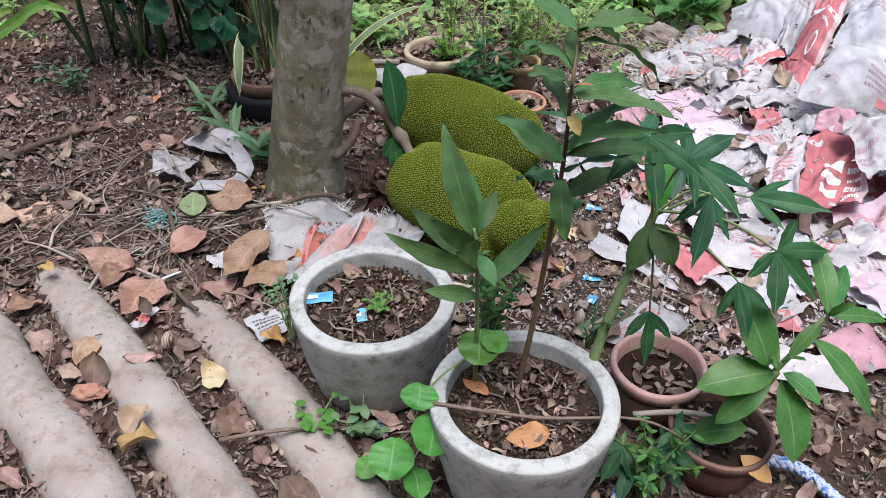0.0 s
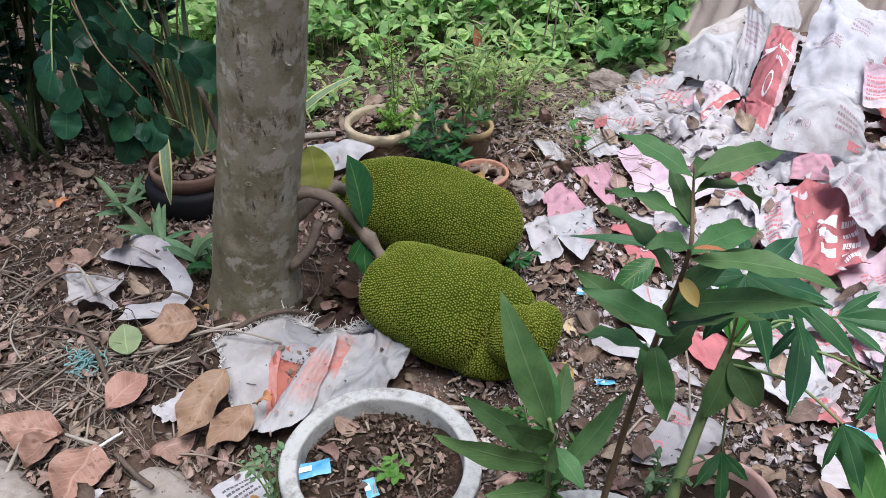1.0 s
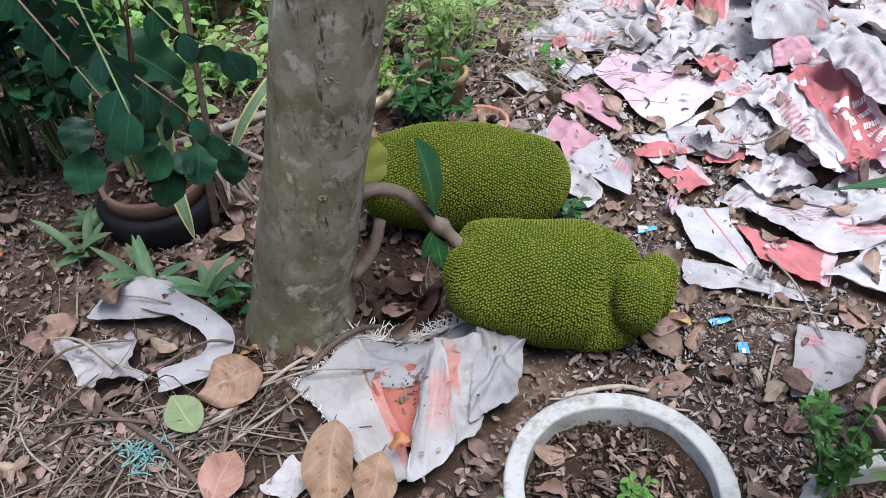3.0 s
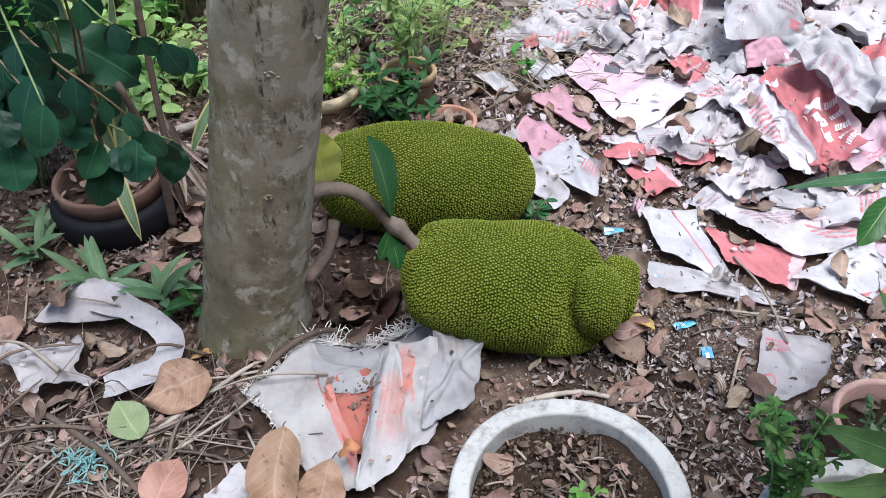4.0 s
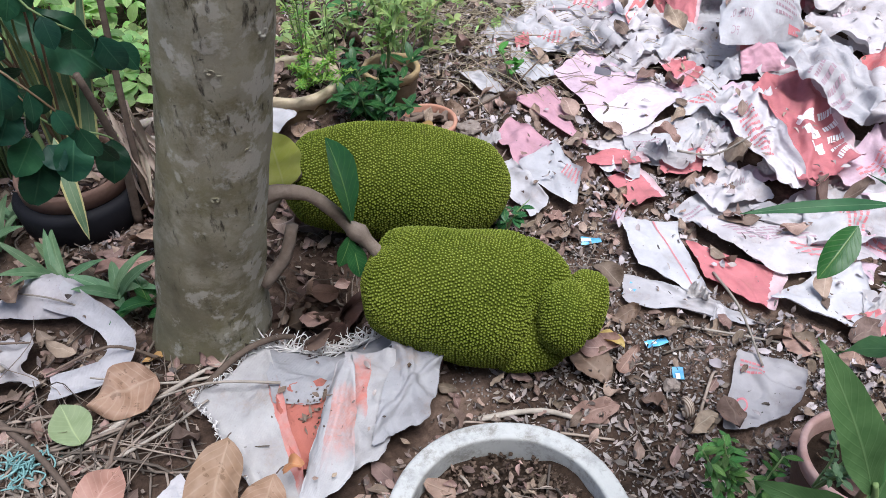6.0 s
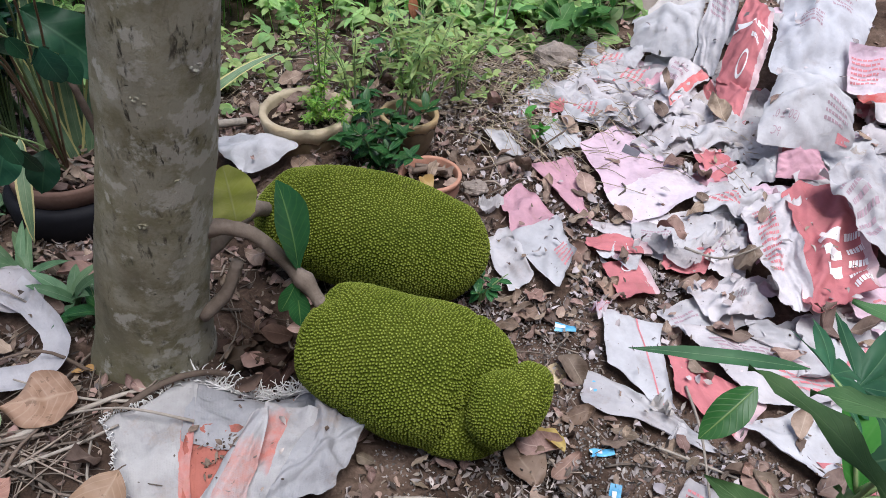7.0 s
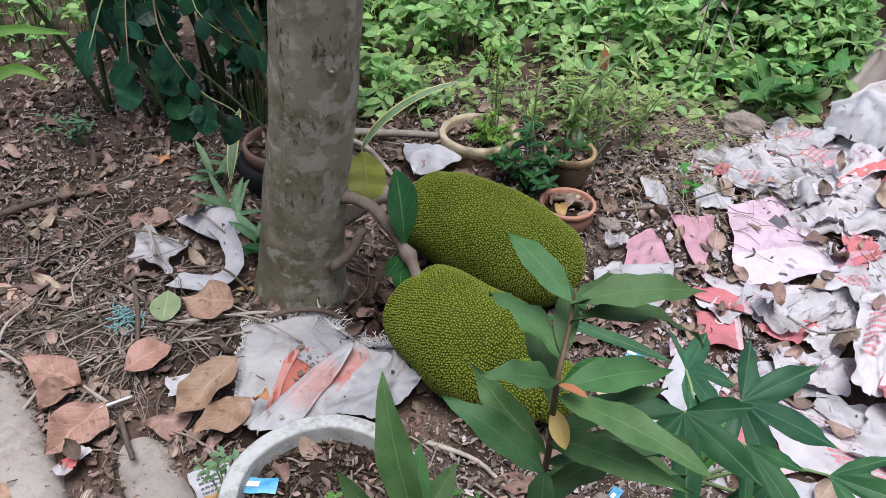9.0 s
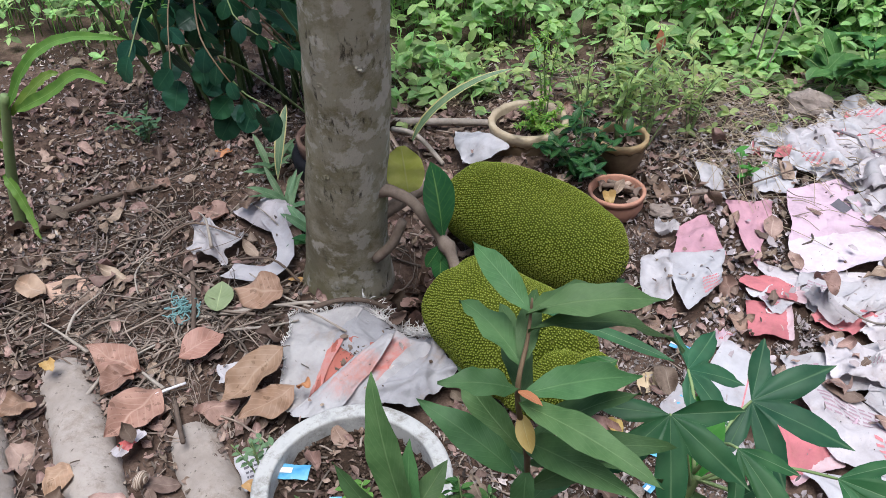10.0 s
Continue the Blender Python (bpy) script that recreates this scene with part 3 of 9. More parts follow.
def dead_blade(rd, L, W, shape=None, curled=1.0, n=7, m=4):
    p = blade(L, W, shape or rd.choice(("oval", "oval", "obov", "lance")), rd.uniform(-0.7, 0.9) * curled, rd.uniform(-0.2, 0.5) * curled,
                 rd.uniform(0.0, 0.07) * curled, rd.uniform(-0.45, 0.45) * curled, n, m, rd.uniform(0, 9), rd.uniform(-0.2, 0.3) * curled)
    sd, w = rd.uniform(0, 50), W * 0.22 * min(1.0, curled)
    V = []
    for x, y, z in p[0]:
        q = Vector((x / W * 2.2 + sd, y / L * 3.0, sd))
        V.append((x + w * 0.6 * noise.noise(q), y + w * 0.6 * noise.noise(q + Vector((3, 9, 1))), z + w * noise.noise(q * 1.3 + Vector((7, 2, 5)))))
    return V, p[1], p[2]


# ---- ground ----
def ground():
    def steps(lo, hi, d, far):
        a = list(np.arange(lo, hi + 1e-6, d))
        k, s = a[-1], d
        while k < far:
            s *= 1.35
            k += s
            a.append(k)
        k, s = a[0], d
        while k > -far:
            s *= 1.35
            k -= s
            a.insert(0, k)
        return a

    X, Y = steps(-1.5, 1.7, 0.02, 70), steps(0.5, 3.5, 0.02, 70)
    V, F = [], []
    for y in Y:
        for x in X:
            near = 1 - ss(3.0, 8.0, math.hypot(x, y - 2))
            V.append((x, y, ground_z(x, y) * near + near * 0.006 * lump(x, y, 24, 7)))
    w = len(X)
    for i in range(len(Y) - 1):
        for j in range(w - 1):
            a = i * w + j
            F.append((a, a + 1, a + w + 1, a + w))
    return tagged(link_mesh("ground", V, F, M_soil), "dark reddish brown garden soil, bare and dry", "ground", "", "structure")


ground()


# ---- the jackfruit tree ----
def trunk_axis(z):
    return -0.318 + 0.163 * z + 0.005 * math.exp(-((z - 0.52) / 0.15) ** 2), 1.918 - 0.177 * z


def jackfruit_tree():
    t = thing("jackfruit_tree", (-0.318, 1.918, 0.0), "slim jackfruit tree with grey lichen-spotted bark", "tree")
    V, F = [], []
    sides, rows = 56, 150
    for i in range(rows + 1):
        z = -0.04 + 3.6 * (i / rows) ** 1.3
        cx, cy = trunk_axis(min(z, 1.4))
        cx += 0.05 * max(0, z - 1.4)
        r = 0.1000 - 0.0237 * min(z, 1.0) - 0.008 * max(0.0, z - 1.0) + 0.010 * math.exp(-max(0, z - 0.02) / 0.05)
        for j in range(sides):
            a = 2 * math.pi * j / sides
            d = Vector((math.cos(a), math.sin(a), 0))
            q = Vector((cx, cy, z))
            k = r + 0.006 * noise.noise(q * 3 + d * 1.2) + 0.0035 * noise.noise(q * 14 + d * 3) + 0.0016 * noise.noise(Vector((d.x * 9, d.y * 9, z * 30)))
            k += 0.009 * math.exp(-max(0, z) / 0.09) * (0.5 + 0.5 * math.sin(a * 4 + 1))
            V.append(tuple(q + d * k))
    for i in range(rows):
        for j in range(sides):
            F.append((i * sides + j, i * sides + (j + 1) % sides, (i + 1) * sides + (j + 1) % sides, (i + 1) * sides + j))
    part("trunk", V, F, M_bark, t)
    for ang, z, r in ((-52, 0.67, 0.010), (-100, 0.41, 0.007), (-106, 0.635, 0.007), (-97, 0.632, 0.007), (-70, 0.49, 0.006), (-60, 0.33, 0.007)):
        cx, cy = trunk_axis(z)
        d = Vector((math.cos(radians(ang)), math.sin(radians(ang)), 0.02))
        r *= 0.72
        v, f, u = lathe([(r * 1.25, -0.004), (r * 1.05, 0.001), (r * 0.85, 0.0026), (r * 0.62, 0.0012), (r * 0.4, -0.002), (r * 0.2, 0.0)], 14, (0, 0, 0), 0.22, z * 9)
        m = aim((cx, cy, z), (cx, cy, z + 1), d)
        m = Matrix.Translation(d * (0.1000 - 0.0237 * z)) @ m @ Matrix.Diagonal((1.25, 0.8, 0.5, 1))
        v, f, u = moved(m, (v, f, u))
        part("bark_knot", v, f[:-1], M_bark, t)
    rd = random.Random(5)
    # limbs above the camera and a loose crown
    tips = []
    for k, (a, z0, ln) in enumerate(((0.4, 3.0, 1.3), (2.2, 3.2, 1.2), (3.9, 3.3, 1.3), (5.2, 3.1, 1.2))):
        cx, cy = trunk_axis(1.4)
        p0 = Vector((cx + 0.05 * (z0 - 1.4), cy, z0))
        d = Vector((math.cos(a), math.sin(a), 0.75)).normalized()
        P = [p0, p0 + d * ln * 0.4 + Vector((0, 0, 0.05)), p0 + d * ln]
        v, f, u = tube(P, 0.038, 0.012, 8, 4, 0.1, k)
        part("limb", v, f, M_bark, t)
        tips += [P[1].lerp(P[2], rd.uniform(0, 1.1)) for _ in range(60)]
    bits = []
    for p in tips:
        q = p + Vector((rd.gauss(0, 0.3), rd.gauss(0, 0.3), rd.gauss(0.1, 0.22)))
        if q.z < 3.3:
            continue
        e = q + Vector((rd.uniform(-1, 1), rd.uniform(-1, 1), rd.uniform(-0.8, 0.3))).normalized() * 0.13
        bits.append(moved(aim(q, e), blade(0.14, 0.07, "obov", 0.5, 0.2, 0, 0, 4, 2)))
    v, f, u = join(bits)
    tagged(part("crown", v, f, M_bed, t, "", u), kind="stuff")
    return t


jackfruit_tree()


# ---- the two jackfruits ----
def fruit_piece(surf, length, mean_r, tip=0.0042, gap=0.0088, nu=40, nv=64, seed=0):
    """A skin surf(s, angle) with rows of blunt knobs on it."""
    rd = random.Random(seed)
    V, F, U = [], [], []
    for i in range(nu + 1):
        s = 0.5 - 0.5 * math.cos(math.pi * i / nu)
        for j in range(nv):
            V.append(tuple(surf(s, 2 * math.pi * j / nv)))
            U.append((0.1, 0))
    for i in range(nu):
        for j in range(nv):
            F.append((i * nv + j, (i + 1) * nv + j, (i + 1) * nv + (j + 1) % nv, i * nv + (j + 1) % nv))
    skin = (V, F, U)
    knobs = []
    s, row = 0.004, 0
    while s < 0.998:
        a0 = surf(s, 0.0)
        ring = [surf(s, 2 * math.pi * k / 24) for k in range(24)]
        circ = sum((ring[k] - ring[k - 1]).length for k in range(24))
        n = max(3, int(circ / gap))
        for k in range(n):
            a = 2 * math.pi * (k + 0.5 * (row % 2) + rd.uniform(-0.25, 0.25)) / n
            q = s + rd.uniform(-0.28, 0.28) * gap / length
            q = min(0.999, max(0.001, q))
            p = surf(q, a)
            t1 = surf(min(0.9995, q + 0.004), a) - surf(max(0.0005, q - 0.004), a)
            t2 = surf(q, a + 0.02) - surf(q, a - 0.02)
            nrm = t1.cross(t2)
            if nrm.length < 1e-12:
                continue
            nrm.normalize()
            if nrm.z < -0.75:
                continue
            e1 = t1.normalized()
            e2 = nrm.cross(e1)
            r = gap * rd.uniform(0.5, 0.6)
            h = tip * rd.uniform(0.75, 1.25)
            b = rd.uniform(0, 1)
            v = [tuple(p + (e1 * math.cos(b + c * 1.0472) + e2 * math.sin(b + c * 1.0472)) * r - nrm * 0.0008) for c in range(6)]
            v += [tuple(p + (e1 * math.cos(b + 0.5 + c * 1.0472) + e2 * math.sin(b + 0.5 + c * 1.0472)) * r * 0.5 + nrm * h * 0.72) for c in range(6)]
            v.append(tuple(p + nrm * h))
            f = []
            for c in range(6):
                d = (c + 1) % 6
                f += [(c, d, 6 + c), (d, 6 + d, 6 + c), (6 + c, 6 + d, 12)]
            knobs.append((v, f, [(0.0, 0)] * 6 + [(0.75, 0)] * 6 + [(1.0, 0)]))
        lo, hi = surf(max(0, s - 0.01), 0.0), surf(min(1, s + 0.01), 0.0)
        arc = max((hi - lo).length, (surf(max(0, s - 0.01), 1.57) - surf(min(1, s + 0.01), 1.57)).length, 1e-4)
        s += gap * 0.9 * 0.02 / arc
        row += 1
    return skin, join(knobs)


def loft(a, b, radii, sag=0.0, squash=0.93, lumpy=0.0, seed=0.0, dent=None):
    """A skin round the axis a-b; radii = [(s, r)]."""
    a, b = Vector(a), Vector(b)
    d = (b - a).normalized()
    side = d.cross(Vector((0, 0, 1))).normalized()
    up = side.cross(d)
    ks, kr = [k for k, _ in radii], [r for _, r in radii]

    def surf(s, ang):
        i = max(0, min(len(ks) - 2, sum(1 for k in ks[1:-1] if k <= s)))
        t = (s - ks[i]) / (ks[i + 1] - ks[i])
        p0, p1, p2, p3 = kr[max(0, i - 1)], kr[i], kr[i + 1], kr[min(len(kr) - 1, i + 2)]
        r = max(0.0, 0.5 * (2 * p1 + (p2 - p0) * t + (2 * p0 - 5 * p1 + 4 * p2 - p3) * t * t + (3 * p1 - p0 - 3 * p2 + p3) * t ** 3))
        r = min(r, max(kr) * 1.02)
        ends = min(1.0, math.sqrt(max(0.0, 1 - (1 - min(1, s / 0.12)) ** 2))) * min(1.0, math.sqrt(max(0.0, 1 - (1 - min(1, (1 - s) / 0.12)) ** 2)))
        w = side * math.cos(ang) + up * math.sin(ang) * squash
        c = a + (b - a) * s - Vector((0, 0, sag * math.sin(math.pi * s)))
        k = 1 + lumpy * noise.noise(Vector((s * 3 + seed, math.cos(ang) * 1.1, math.sin(ang) * 1.1)))
        q = c + w * r * k * ends
        if dent:
            for dc, dr, dd in dent:
                v = q - Vector(dc)
                q -= (q - c) * dd * math.exp(-(v.length / dr) ** 2)
        return q
    return surf


def jackfruit(name, at, surfs, label, gaps):
    f = thing(name, at, label, "fruit", "ripe jackfruits under the tree")
    for k, ((surf, ln, r), gap) in enumerate(zip(surfs, gaps)):
        skin, knobs = fruit_piece(surf, ln, r, gap * 0.48, gap, seed=k + len(surfs))
        nm = "body" if k == 0 else "lobe"
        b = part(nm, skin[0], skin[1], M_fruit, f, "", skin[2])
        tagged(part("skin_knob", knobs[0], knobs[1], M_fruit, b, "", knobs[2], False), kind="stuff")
    return f


F1A, F1B = (-0.036, 1.794, 0.128), (0.238, 1.602, 0.114)
front = loft(F1A, F1B, [(0, 0.06), (0.1, 0.092), (0.25, 0.110), (0.45, 0.121), (0.65, 0.128), (0.80, 0.124), (0.90, 0.103), (1, 0.05)], 0.0, 0.95, 0.10, 2.0, [((0.0, 1.775, 0.195), 0.03, 0.22), ((0.04, 1.765, 0.235), 0.03, -0.06), ((0.09, 1.70, 0.25), 0.03, 0.04), ((0.232, 1.565, 0.155), 0.062, 0.36)])
shoulder = loft((0.165, 1.675, 0.125), (0.300, 1.612, 0.102), [(0, 0.075), (0.3, 0.096), (0.7, 0.086), (1, 0.05)], 0, 1.0, 0.10, 5.0, [((0.245, 1.56, 0.15), 0.055, 0.32)])
lobe1 = loft((0.214, 1.574, 0.130), (0.282, 1.519, 0.136), [(0, 0.038), (0.25, 0.056), (0.5, 0.063), (0.75, 0.057), (1, 0.036)], 0, 1.06, 0.08, 7.0)
lobe2 = loft((0.276, 1.596, 0.120), (0.336, 1.545, 0.120), [(0, 0.04), (0.3, 0.056), (0.6, 0.059), (0.85, 0.050), (1, 0.032)], 0, 1.08, 0.08, 9.0)
base = loft((0.14, 1.630, 0.064), (0.276, 1.560, 0.058), [(0, 0.058), (0.3, 0.072), (0.7, 0.066), (1, 0.038)], 0, 0.9, 0.06, 11.0)
jackfruit("jackfruit", (0.1, 1.68, 0.02), [(front, 0.4, 0.11), (shoulder, 0.15, 0.08), (lobe1, 0.1, 0.06), (lobe2, 0.1, 0.05), (base, 0.13, 0.06)], "green knobbly jackfruit with a folded lumpy end on the ground", (0.0062, 0.006, 0.0054, 0.0054, 0.006))
back = loft((-0.10, 2.125, 0.155), (0.352, 1.949, 0.108), [(0, 0.06), (0.12, 0.095), (0.3, 0.119), (0.5, 0.124), (0.7, 0.116), (0.87, 0.098), (1, 0.07)], 0, 0.98, 0.10, 4.6, [((0.02, 2.06, 0.28), 0.05, -0.04), ((0.16, 2.0, 0.26), 0.05, 0.05)])
jackfruit("jackfruit", (0.13, 2.03, 0.02), [(back, 0.5, 0.11)], "smooth oblong green jackfruit with fine knobs, stalk behind the trunk", (0.0062,))


def fruit_stalk():
    t = thing("fruit_stalk", (-0.19, 1.83, 0.3), "thick brown fruiting stalk bent from the trunk to the jackfruit", "branch")
    v, f, u = tube([(-0.24, 1.85, 0.318), (-0.20, 1.84, 0.33), (-0.154, 1.835, 0.338), (-0.11, 1.825, 0.325), (-0.075, 1.82, 0.285), (-0.05, 1.822, 0.243), (-0.026, 1.81, 0.213), (-0.004, 1.782, 0.183), (0.014, 1.765, 0.15)], 0.0125, 0.0115, 10, 4, 0.22, 1, [(0.72, 0.007), (0.2, 0.003)])
    part("stalk", v, f, M_stalk, t)
    v, f, u = tube([(-0.21, 1.90, 0.22), (-0.16, 1.93, 0.25), (-0.11, 1.98, 0.26), (-0.08, 2.06, 0.2), (-0.07, 2.11, 0.17)], 0.018, 0.014, 10, 4, 0.12, 2)
    part("second_stalk", v, f, M_stalk, t)
    v, f, u = tube([(-0.21, 1.84, 0.14), (-0.165, 1.84, 0.19), (-0.14, 1.85, 0.25)], 0.0125, 0.011, 10, 4, 0.18, 3)
    part("side_shoot", v, f, M_stalk, t)
    leaf_part(t, (-0.041, 1.818, 0.235), (-0.062, 1.835, 0.42), 0.078, M_jleaf, "obov", 0.35, 0.25, 0.02, (0.75, -0.9, 0.2), 0, 1, label="glossy dark green leaf")
    leaf_part(t, (-0.045, 1.815, 0.22), (-0.078, 1.80, 0.165), 0.036, M_jleaf, "oval", 0.4, 0.15, 0.02, (0.2, -1, 0.4), 0, 2)
    leaf_part(t, (-0.045, 1.815, 0.20), (-0.045, 1.785, 0.14), 0.04, M_jleaf, "oval", 0.4, 0.15, 0.02, (0.1, -1, 0.4), 0, 3)
    leaf_part(t, (-0.135, 1.895, 0.295), (-0.145, 1.90, 0.412), 0.09, M_yleaf, "round", 0.25, 0.15, 0.06, (0.25, -1, 0.2), 0, 4, label="yellowing round leaf")
    return t


fruit_stalk()


# ---- concrete pots ----
def concrete_pot(at, r, h, label, seed):
    x, y, z = at
    p = thing("concrete_pot", at, label, "plant pot", "white concrete pots")
    prof = [(r * 0.74, 0.0), (r * 0.78, 0.01), (r * 0.9, h * 0.45), (r * 0.985, h * 0.86), (r, h * 0.93), (r, h - 0.005), (r - 0.0006, h - 0.0025), (r - 0.003, h - 0.0004), (r - 0.006, h), (r - 0.024, h), (r - 0.0275, h - 0.0005), (r - 0.029, h - 0.003), (r - 0.0295, h - 0.007), (r - 0.031, h - 0.05), (r - 0.034, h - 0.08)]
    v, f, u = lathe(prof, 72, at, 0.012, seed)
    part("body", v, f, M_pot, p)
    v, f = soil_disc((x, y, z + h - 0.035), r - 0.028, seed, 0.016)
    p_soil = part("soil", v, f, M_potsoil, p, "dark crumbly potting soil")
    rd = random.Random(seed)
    bits = []
    for k in range(1700):
        a, q = rd.uniform(0, 6.283), (r - 0.035) * math.sqrt(rd.random())
        c = (x + q * math.cos(a), y + q * math.sin(a), z + h - 0.03)
        bits.append(moved(pose(*c, rd.uniform(0, 360), rd.uniform(0, 360), 0), crumb(rd.uniform(0.0015, 0.0055), rd)))
    v, f, u = join(bits)
    tagged(part("soil_crumb", v, f, M_crumb, p_soil, "", u, False), kind="stuff")
    bits = []
    for k in range(150):
        a, q = rd.uniform(0, 6.283), (r - 0.05) * math.sqrt(rd.random())
        c = (x + q * math.cos(a), y + q * math.sin(a), z + h - 0.024)
        L = rd.uniform(0.006, 0.028)
        bits.append(moved(pose(*c, rd.gauss(0, 25), rd.gauss(0, 25), rd.uniform(0, 360)), dead_blade(rd, L, L * rd.uniform(0.3, 0.7))))
    v, f, u = join(bits)
    tagged(part("leaf_crumb", v, f, M_litter, p_soil, "", u), kind="stuff")
    bits = []
    for k in range(45):
        a, q = rd.uniform(0, 6.283), (r - 0.06) * math.sqrt(rd.random())
        c = Vector((x + q * math.cos(a), y + q * math.sin(a), z + h - 0.026))
        b, ln = rd.uniform(0, 6.283), rd.uniform(0.015, 0.055)
        d = Vector((math.cos(b), math.sin(b), rd.uniform(-0.05, 0.25))) * ln
        bits.append(tube([c - d / 2, c + Vector((0, 0, 0.003)), c + d / 2], rd.uniform(0.0008, 0.0024), None, 5, 2))
    v, f, u = join(bits)
    tagged(part("straw_bit", v, f, M_straw, p_soil, "", u), kind="stuff")
    return p


POT1, POT2 = (-0.049, 1.197, 0.0), (0.231, 0.932, 0.0)
concrete_pot(POT1, 0.1626, 0.217, "white concrete pot with worn rim, filled with dry soil", 21)
concrete_pot(POT2, 0.160, 0.232, "white concrete pot with chipped rim holding tall seedlings", 22)


# ---- half-buried cement rolls ----
def roll(pts, r, seed, label):
    t = smooth_line(pts, 16)
    V, F, U = [], [], []
    sides = 36
    for i, p in enumerate(t):
        d = (t[min(i + 1, len(t) - 1)] - t[max(i - 1, 0)]).normalized()
        side = d.cross(Vector((0, 0, 1))).normalized()
        up = side.cross(d)
        s = i / (len(t) - 1)
        rr = r * (1 + 0.10 * noise.noise(p * 5 + Vector((seed, 0, 0))))
        if i == 0 or i == len(t) - 1:
            rr *= 0.82
        p = p - Vector((0, 0, 0.03 * max(0.0, 1 - s / 0.12)))
        for j in range(sides):
            a = 2 * math.pi * j / sides
            q = p + side * math.cos(a) * rr * 1.08 + up * math.sin(a) * rr * 0.85
            q += (q - p) * (0.07 * noise.noise(q * 13 + Vector((seed, 0, 0))) + 0.04 * noise.noise(q * 40 + Vector((0, seed, 0))))
            V.append(tuple(q))
    n = len(t)
    for i in range(n - 1):
        for j in range(sides):
            F.append((i * sides + j, i * sides + (j + 1) % sides, (i + 1) * sides + (j + 1) % sides, (i + 1) * sides + j))
    F += [tuple(range(sides - 1, -1, -1)), tuple((n - 1) * sides + j for j in range(sides))]
    return tagged(link_mesh("cement_roll", V, F, M_roll, at=pts[1]), label, "cement post", "grey cement rolls on the soil")


roll([(-1.06, 1.40, -0.012), (-0.83, 1.17, -0.008), (-0.60, 0.94, -0.006), (-0.36, 0.67, -0.006), (-0.15, 0.42, -0.006)], 0.062, 1, "long grey cement roll half sunk in the soil")
roll([(-0.90, 1.53, -0.026), (-0.79, 1.42, -0.022), (-0.69, 1.315, -0.016), (-0.50, 1.10, -0.01), (-0.27, 0.83, -0.01), (-0.02, 0.52, -0.01)], 0.056, 2, "grey cement roll with leaves lying over its end")
roll([(-0.525, 1.425, -0.03), (-0.40, 1.295, -0.020), (-0.27, 1.145, -0.014), (-0.14, 0.985, -0.012), (0.02, 0.78, -0.01), (0.14, 0.62, -0.01)], 0.056, 3, "grey cement roll running beside the white pot")


# ---- old sacks ----
def ridge(p):
    return 1 - 2.2 * abs(noise.noise(p))


TOP = {}


def top_z(x, y):
    """The height of the ground or of the sack that lies on it."""
    return max(ground_z(x, y), TOP.get((int(x // 0.015), int(y // 0.015)), -1.0))


def covered(x, y):
    return TOP.get((int(x // 0.015), int(y // 0.015)), -1.0) > ground_z(x, y) + 0.004


